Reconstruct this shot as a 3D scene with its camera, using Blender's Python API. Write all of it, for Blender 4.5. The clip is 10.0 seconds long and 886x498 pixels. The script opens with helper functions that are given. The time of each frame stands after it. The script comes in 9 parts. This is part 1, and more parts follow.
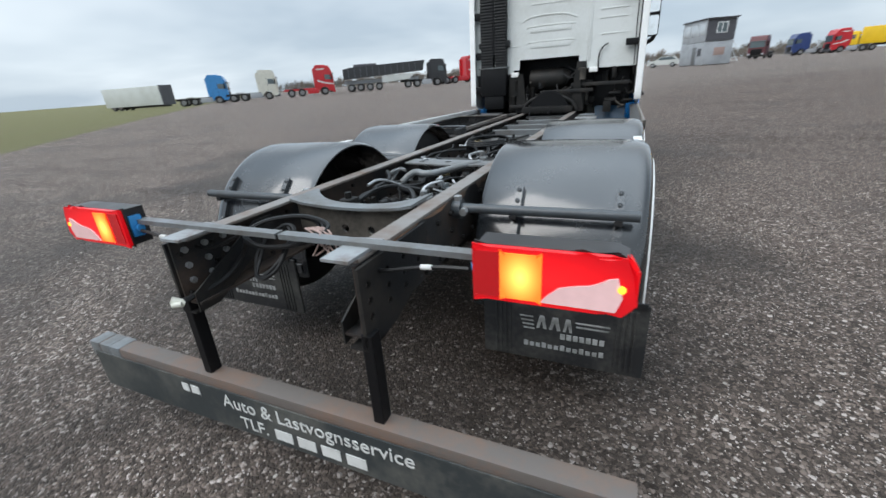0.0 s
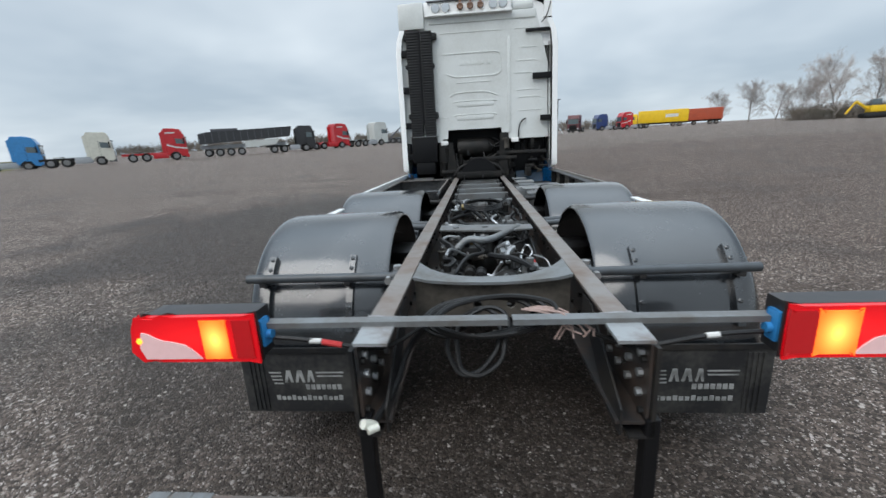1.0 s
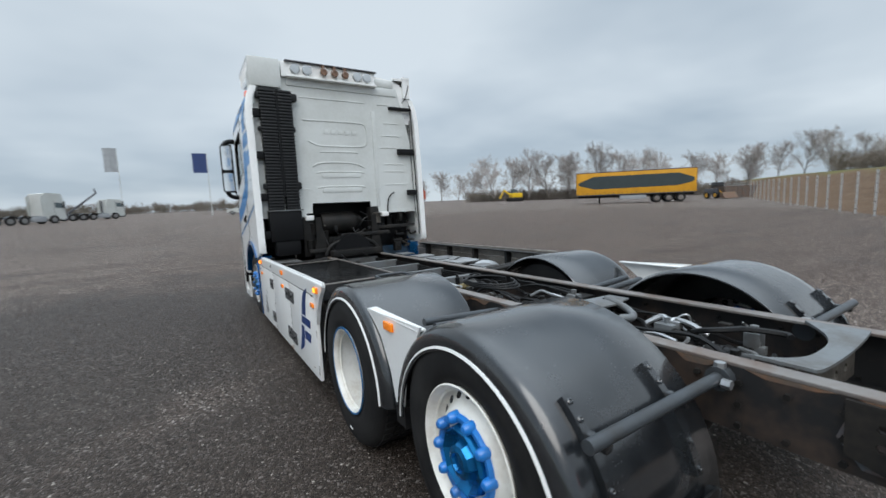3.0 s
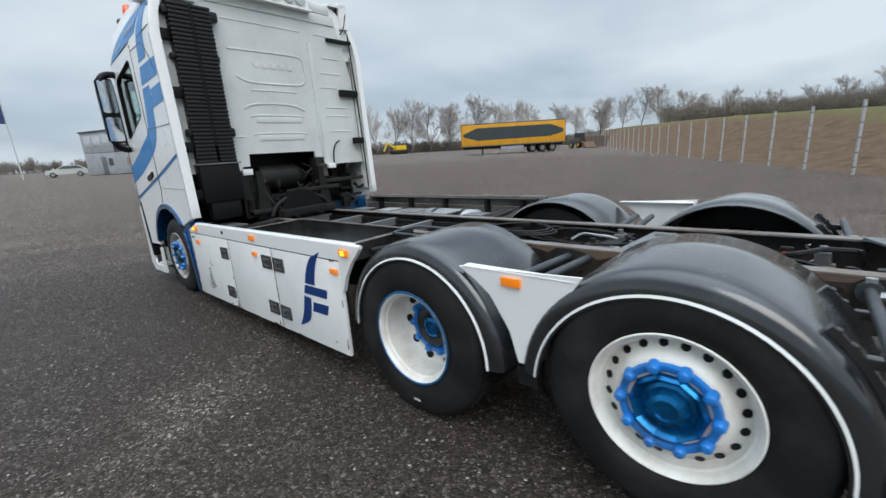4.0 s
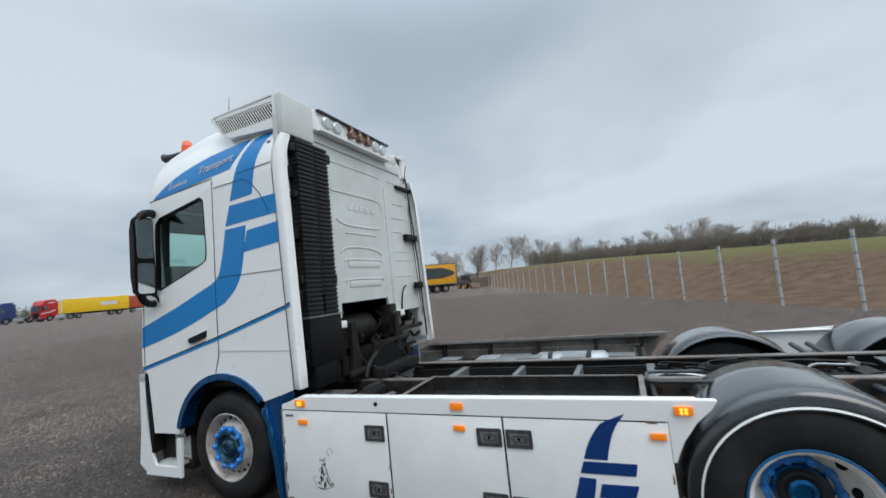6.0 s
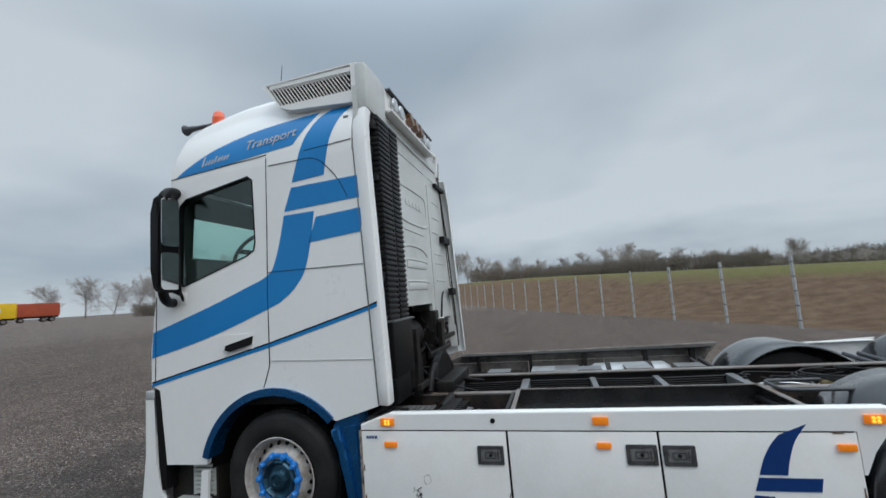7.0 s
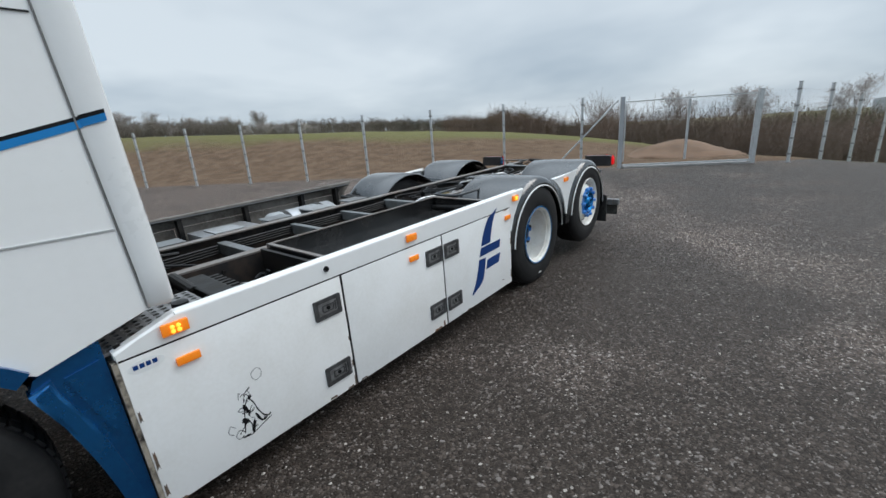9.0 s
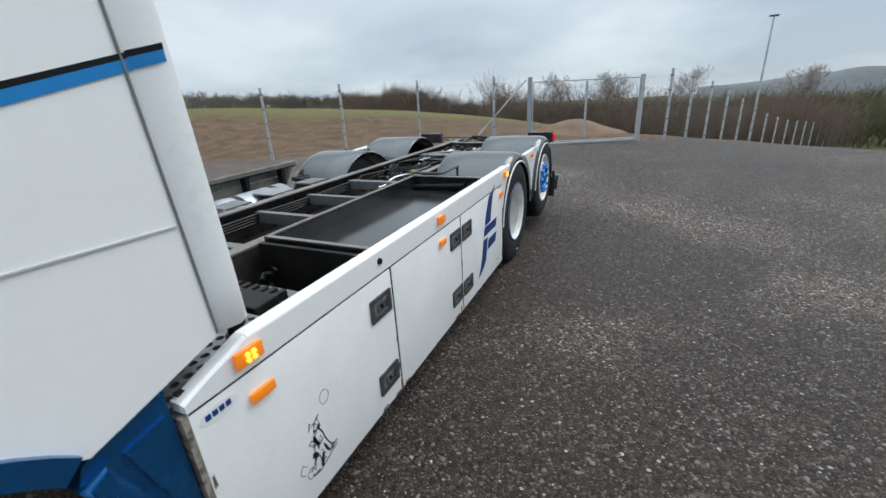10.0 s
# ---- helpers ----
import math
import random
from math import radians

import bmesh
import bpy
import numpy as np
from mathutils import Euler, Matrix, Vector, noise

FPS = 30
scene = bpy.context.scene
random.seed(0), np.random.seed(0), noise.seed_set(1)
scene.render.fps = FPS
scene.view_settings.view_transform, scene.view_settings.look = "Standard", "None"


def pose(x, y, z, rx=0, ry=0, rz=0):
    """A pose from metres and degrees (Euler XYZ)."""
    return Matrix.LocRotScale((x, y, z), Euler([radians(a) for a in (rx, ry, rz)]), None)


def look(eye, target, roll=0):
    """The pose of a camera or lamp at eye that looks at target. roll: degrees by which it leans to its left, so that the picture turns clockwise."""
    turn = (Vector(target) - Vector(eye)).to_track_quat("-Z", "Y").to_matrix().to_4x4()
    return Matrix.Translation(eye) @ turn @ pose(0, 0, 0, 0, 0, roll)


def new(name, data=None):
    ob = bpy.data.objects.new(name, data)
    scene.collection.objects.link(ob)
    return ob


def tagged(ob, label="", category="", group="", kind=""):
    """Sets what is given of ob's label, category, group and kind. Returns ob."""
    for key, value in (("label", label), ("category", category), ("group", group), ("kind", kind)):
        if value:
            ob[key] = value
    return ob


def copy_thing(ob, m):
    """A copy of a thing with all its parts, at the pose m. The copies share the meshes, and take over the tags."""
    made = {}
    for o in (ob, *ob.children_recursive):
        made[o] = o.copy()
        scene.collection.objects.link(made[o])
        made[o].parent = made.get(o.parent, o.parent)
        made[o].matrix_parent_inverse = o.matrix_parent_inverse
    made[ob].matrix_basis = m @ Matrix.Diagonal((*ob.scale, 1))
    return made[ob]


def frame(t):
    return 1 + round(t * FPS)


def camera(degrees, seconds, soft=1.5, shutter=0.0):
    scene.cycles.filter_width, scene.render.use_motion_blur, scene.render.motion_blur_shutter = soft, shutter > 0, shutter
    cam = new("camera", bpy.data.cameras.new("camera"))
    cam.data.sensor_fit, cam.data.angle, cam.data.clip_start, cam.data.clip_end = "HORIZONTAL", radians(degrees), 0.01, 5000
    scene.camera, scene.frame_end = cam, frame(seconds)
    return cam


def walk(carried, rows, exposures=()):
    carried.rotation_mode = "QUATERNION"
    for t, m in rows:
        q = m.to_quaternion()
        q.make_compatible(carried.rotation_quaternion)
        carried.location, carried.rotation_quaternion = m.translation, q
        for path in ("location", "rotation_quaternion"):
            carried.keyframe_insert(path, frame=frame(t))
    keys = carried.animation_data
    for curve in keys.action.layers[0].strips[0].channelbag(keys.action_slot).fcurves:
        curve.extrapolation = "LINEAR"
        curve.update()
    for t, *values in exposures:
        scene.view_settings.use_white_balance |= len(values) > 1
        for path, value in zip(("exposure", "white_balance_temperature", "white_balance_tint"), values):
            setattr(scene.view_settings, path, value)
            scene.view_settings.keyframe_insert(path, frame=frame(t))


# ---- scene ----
cam = camera(95.2, 10.0, shutter=0.22)
PATH = [
    (0, (1.083, -2.16, 1.451), (0.318, -0.482, 0.677), -4.3),
    (0.5, (0.53, -2.283, 1.473), (0.102, -0.434, 0.841), -2.5),
    (1, (-0.048, -2.309, 1.534), (-0.224, -0.39, 1.0), -3.2),
    (1.5, (-0.611, -2.25, 1.583), (-0.448, -0.292, 1.208), -0.4),
    (2, (-1.166, -2.01, 1.618), (-0.698, -0.078, 1.394), -0.2),
    (2.5, (-1.657, -1.664, 1.635), (-0.9, 0.17, 1.385), -0.4),
    (2.7, (-1.817, -1.474, 1.62), (-0.962, 0.322, 1.413), -0.9),
    (3.8, (-2.567, -0.462, 1.57), (-1.124, 0.838, 1.094), -3.9),
    (4, (-2.708, -0.257, 1.571), (-1.258, 1.033, 1.087), -3.4),
    (4.5, (-3.058, 0.258, 1.578), (-1.475, 1.375, 1.081), -2.3),
    (5, (-3.366, 0.859, 1.591), (-1.754, 1.971, 1.186), -2.6),
    (5.5, (-3.645, 1.461, 1.667), (-1.91, 2.439, 1.483), -2.2),
    (6, (-3.797, 2.104, 1.751), (-1.969, 2.899, 1.915), -4.9),
    (6.2, (-3.871, 2.361, 1.761), (-2.021, 3.078, 2.009), -4.3),
    (7.3, (-3.888, 3.767, 1.688), (-1.91, 4.056, 1.745), -3.0),
    (7.5, (-3.849, 3.965, 1.654), (-1.856, 4.011, 1.499), -0.2),
    (8, (-3.654, 4.355, 1.588), (-1.796, 3.709, 1.231), -2.5),
    (8.5, (-3.423, 4.731, 1.577), (-1.995, 3.427, 1.064), -0.7),
    (9, (-3.016, 4.985, 1.564), (-1.776, 3.52, 1.001), -3.8),
    (9.5, (-2.593, 5.148, 1.539), (-1.64, 3.531, 0.848), -0.7),
    (10, (-2.217, 5.232, 1.554), (-1.412, 3.532, 0.873), -2.8),
]
walk(cam, [(t, look(eye, target, roll)) for t, eye, target, roll in PATH], exposures=[(0.0, 0.30), (0.5, 0.20), (1.0, 0.14), (2.5, 0.0), (4.5, 0.10), (6.0, -0.06), (7.5, -0.33), (9.0, 0.02), (10.0, 0.12)])

# ---- world and light ----
world = bpy.data.worlds.new("overcast")
scene.world = world
world.use_nodes = True
wn, wl = world.node_tree.nodes, world.node_tree.links
wn.clear()


def wnode(kind, **values):
    n = wn.new(kind)
    for key, value in values.items():
        n.inputs[key].default_value = value
    return n


w_out, w_bg = wn.new("ShaderNodeOutputWorld"), wnode("ShaderNodeBackground", Strength=1.0)
w_sky = wn.new("ShaderNodeTexSky")
w_sky.sky_type, w_sky.sun_disc = "NISHITA", False
w_sky.sun_elevation, w_sky.sun_rotation = radians(50), radians(215)
w_dim = wn.new("ShaderNodeVectorMath")
w_dim.operation = "SCALE"
w_dim.inputs["Scale"].default_value = 0.10
w_co, w_sep = wn.new("ShaderNodeTexCoord"), wn.new("ShaderNodeSeparateXYZ")
# cloud deck: the direction is divided by its height, as on a flat layer
w_up = wn.new("ShaderNodeMath")
w_up.operation = "MAXIMUM"
w_up.inputs[1].default_value = 0.0
w_add = wn.new("ShaderNodeMath")
w_add.operation = "ADD"
w_add.inputs[1].default_value = 0.22
w_div = wn.new("ShaderNodeVectorMath")
w_div.operation = "DIVIDE"
w_cmb = wn.new("ShaderNodeCombineXYZ")
w_n1 = wnode("ShaderNodeTexNoise", Scale=0.62, Detail=4.0, Roughness=0.5, Distortion=0.15)
w_ramp = wn.new("ShaderNodeValToRGB")
w_ramp.color_ramp.elements[0].position, w_ramp.color_ramp.elements[0].color = 0.38, (0.42, 0.51, 0.60, 1)
w_ramp.color_ramp.elements[1].position, w_ramp.color_ramp.elements[1].color = 0.66, (0.69, 0.775, 0.845, 1)
# an overcast sky is about three times as bright overhead
w_grad = wn.new("ShaderNodeMapRange")
w_grad.interpolation_type = "SMOOTHSTEP"
for key, value in ((1, 0.50), (2, 1.0), (3, 1.0), (4, 3.6)):
    w_grad.inputs[key].default_value = value
w_mul = wn.new("ShaderNodeVectorMath")
w_mul.operation = "SCALE"
w_mix = wn.new("ShaderNodeMix")
w_mix.data_type = "RGBA"
w_mix.inputs[0].default_value = 0.93
wl.new(w_co.outputs["Generated"], w_sep.inputs[0])
wl.new(w_sep.outputs["Z"], w_up.inputs[0])
wl.new(w_up.outputs[0], w_add.inputs[0])
for k in range(3):
    wl.new(w_add.outputs[0], w_cmb.inputs[k])
wl.new(w_co.outputs["Generated"], w_div.inputs[0])
wl.new(w_cmb.outputs[0], w_div.inputs[1])
wl.new(w_div.outputs[0], w_n1.inputs["Vector"])
wl.new(w_n1.outputs["Fac"], w_ramp.inputs["Fac"])
wl.new(w_up.outputs[0], w_grad.inputs[0])
wl.new(w_ramp.outputs["Color"], w_mul.inputs[0])
wl.new(w_grad.outputs[0], w_mul.inputs["Scale"])
wl.new(w_sky.outputs["Color"], w_dim.inputs[0])
wl.new(w_dim.outputs[0], w_mix.inputs["A"])
wl.new(w_mul.outputs[0], w_mix.inputs["B"])
wl.new(w_mix.outputs["Result"], w_bg.inputs["Color"])
wl.new(w_bg.outputs[0], w_out.inputs["Surface"])

sun = new("sun", bpy.data.lights.new("sun", "SUN"))
sun.data.energy, sun.data.angle, sun.data.color = 1.5, radians(45), (1.0, 0.97, 0.93)
sun.matrix_world = look((-30, -42, 60), (0, 0, 0))


# ---- materials ----
def mat(name, c, rough=0.5, metal=0.0, dirt=None, amount=0.5, s1=2.5, s2=45.0, bump=0.08, coat=0.0, glow=None, power=0.0, vary=0.0, spec=0.5, film=0.12):
    """A surface with broad stains and fine grain; dirt is the stain's colour, vary shifts each piece by itself."""
    m = bpy.data.materials.new(name)
    m.use_nodes = True
    nt = m.node_tree
    b = nt.nodes["Principled BSDF"]
    co = nt.nodes.new("ShaderNodeTexCoord")
    big = nt.nodes.new("ShaderNodeTexNoise")
    big.inputs["Scale"].default_value, big.inputs["Detail"].default_value = s1, 6.0
    fine = nt.nodes.new("ShaderNodeTexNoise")
    fine.inputs["Scale"].default_value, fine.inputs["Detail"].default_value = s2, 4.0
    nt.links.new(co.outputs["Object"], big.inputs["Vector"])
    nt.links.new(co.outputs["Object"], fine.inputs["Vector"])
    d = dirt if dirt else tuple(v * 0.72 for v in c)
    ramp = nt.nodes.new("ShaderNodeValToRGB")
    ramp.color_ramp.elements[0].position, ramp.color_ramp.elements[1].position = 0.42, 0.72
    ramp.color_ramp.elements[1].color = (amount, amount, amount, 1)
    mul = nt.nodes.new("ShaderNodeMath")
    mul.operation = "MULTIPLY_ADD"
    mul.inputs[1].default_value, mul.inputs[2].default_value = 0.35, -0.17
    nt.links.new(fine.outputs["Fac"], mul.inputs[0])
    add = nt.nodes.new("ShaderNodeMath")
    nt.links.new(big.outputs["Fac"], add.inputs[0])
    nt.links.new(mul.outputs[0], add.inputs[1])
    nt.links.new(add.outputs[0], ramp.inputs["Fac"])
    mix = nt.nodes.new("ShaderNodeMix")
    mix.data_type = "RGBA"
    mix.inputs["A"].default_value, mix.inputs["B"].default_value = (*c, 1), (*d, 1)
    nt.links.new(ramp.outputs["Color"], mix.inputs["Factor"])
    last = mix.outputs["Result"]
    if vary:
        info, hsv = nt.nodes.new("ShaderNodeObjectInfo"), nt.nodes.new("ShaderNodeHueSaturation")
        ran = nt.nodes.new("ShaderNodeMapRange")
        ran.inputs[3].default_value, ran.inputs[4].default_value = 1 - vary, 1 + vary
        nt.links.new(info.outputs["Random"], ran.inputs[0])
        nt.links.new(ran.outputs[0], hsv.inputs["Value"])
        nt.links.new(last, hsv.inputs["Color"])
        last = hsv.outputs["Color"]
    nt.links.new(last, b.inputs["Base Color"])
    rr = nt.nodes.new("ShaderNodeMapRange")
    rr.inputs[3].default_value, rr.inputs[4].default_value = max(0.03, rough - 0.12), min(1, rough + 0.15)
    nt.links.new(add.outputs[0], rr.inputs[0])
    nt.links.new(rr.outputs[0], b.inputs["Roughness"])
    b.inputs["Metallic"].default_value, b.inputs["Coat Weight"].default_value = metal, coat
    b.inputs["Coat Roughness"].default_value, b.inputs["Specular IOR Level"].default_value = film, spec
    if bump:
        bp = nt.nodes.new("ShaderNodeBump")
        bp.inputs["Strength"].default_value, bp.inputs["Distance"].default_value = bump, 0.01
        nt.links.new(add.outputs[0], bp.inputs["Height"])
        nt.links.new(bp.outputs[0], b.inputs["Normal"])
    if glow:
        b.inputs["Emission Color"].default_value, b.inputs["Emission Strength"].default_value = (*glow, 1), power
    return m


def glass(name, c, rough=0.02, alpha=0.35):
    m = bpy.data.materials.new(name)
    m.use_nodes = True
    nt = m.node_tree
    nt.nodes.clear()
    out, mix = nt.nodes.new("ShaderNodeOutputMaterial"), nt.nodes.new("ShaderNodeMixShader")
    tr, gl, lw = nt.nodes.new("ShaderNodeBsdfTransparent"), nt.nodes.new("ShaderNodeBsdfGlossy"), nt.nodes.new("ShaderNodeLayerWeight")
    sharp, fr = nt.nodes.new("ShaderNodeMath"), nt.nodes.new("ShaderNodeMath")
    sharp.operation, sharp.inputs[1].default_value = "POWER", 4.0
    fr.operation, fr.inputs[1].default_value, fr.inputs[2].default_value = "MULTIPLY_ADD", 0.90, 0.06
    nt.links.new(lw.outputs["Facing"], sharp.inputs[0])
    nt.links.new(sharp.outputs[0], fr.inputs[0])
    tr.inputs["Color"].default_value = (*c, 1)
    gl.inputs["Roughness"].default_value = rough
    nt.links.new(fr.outputs[0], mix.inputs[0])
    nt.links.new(tr.outputs[0], mix.inputs[1])
    nt.links.new(gl.outputs[0], mix.inputs[2])
    nt.links.new(mix.outputs[0], out.inputs[0])
    return m


def lit_lens(name, c, edge, low, hot, high):
    """A lens over a bulb: brightest in front of the bulb, fading to its edges."""
    m = bpy.data.materials.new(name)
    m.use_nodes = True
    nt = m.node_tree
    b = nt.nodes["Principled BSDF"]
    co, mp, gr = nt.nodes.new("ShaderNodeTexCoord"), nt.nodes.new("ShaderNodeMapping"), nt.nodes.new("ShaderNodeTexGradient")
    mp.inputs["Location"].default_value, mp.inputs["Scale"].default_value = (-0.95, 0.0, -0.9), (1.9, 0.0, 1.8)
    gr.gradient_type = "SPHERICAL"
    mix, amp = nt.nodes.new("ShaderNodeMix"), nt.nodes.new("ShaderNodeMapRange")
    mix.data_type = "RGBA"
    mix.inputs["A"].default_value, mix.inputs["B"].default_value = (*edge, 1), (*hot, 1)
    amp.inputs[3].default_value, amp.inputs[4].default_value = low, high
    for a, z in ((co.outputs["Generated"], mp.inputs["Vector"]), (mp.outputs[0], gr.inputs[0]), (gr.outputs["Fac"], mix.inputs["Factor"]), (gr.outputs["Fac"], amp.inputs[0]), (mix.outputs["Result"], b.inputs["Emission Color"]), (amp.outputs[0], b.inputs["Emission Strength"])):
        nt.links.new(a, z)
    b.inputs["Base Color"].default_value, b.inputs["Roughness"].default_value, b.inputs["Coat Weight"].default_value = (*c, 1), 0.28, 0.1
    return m


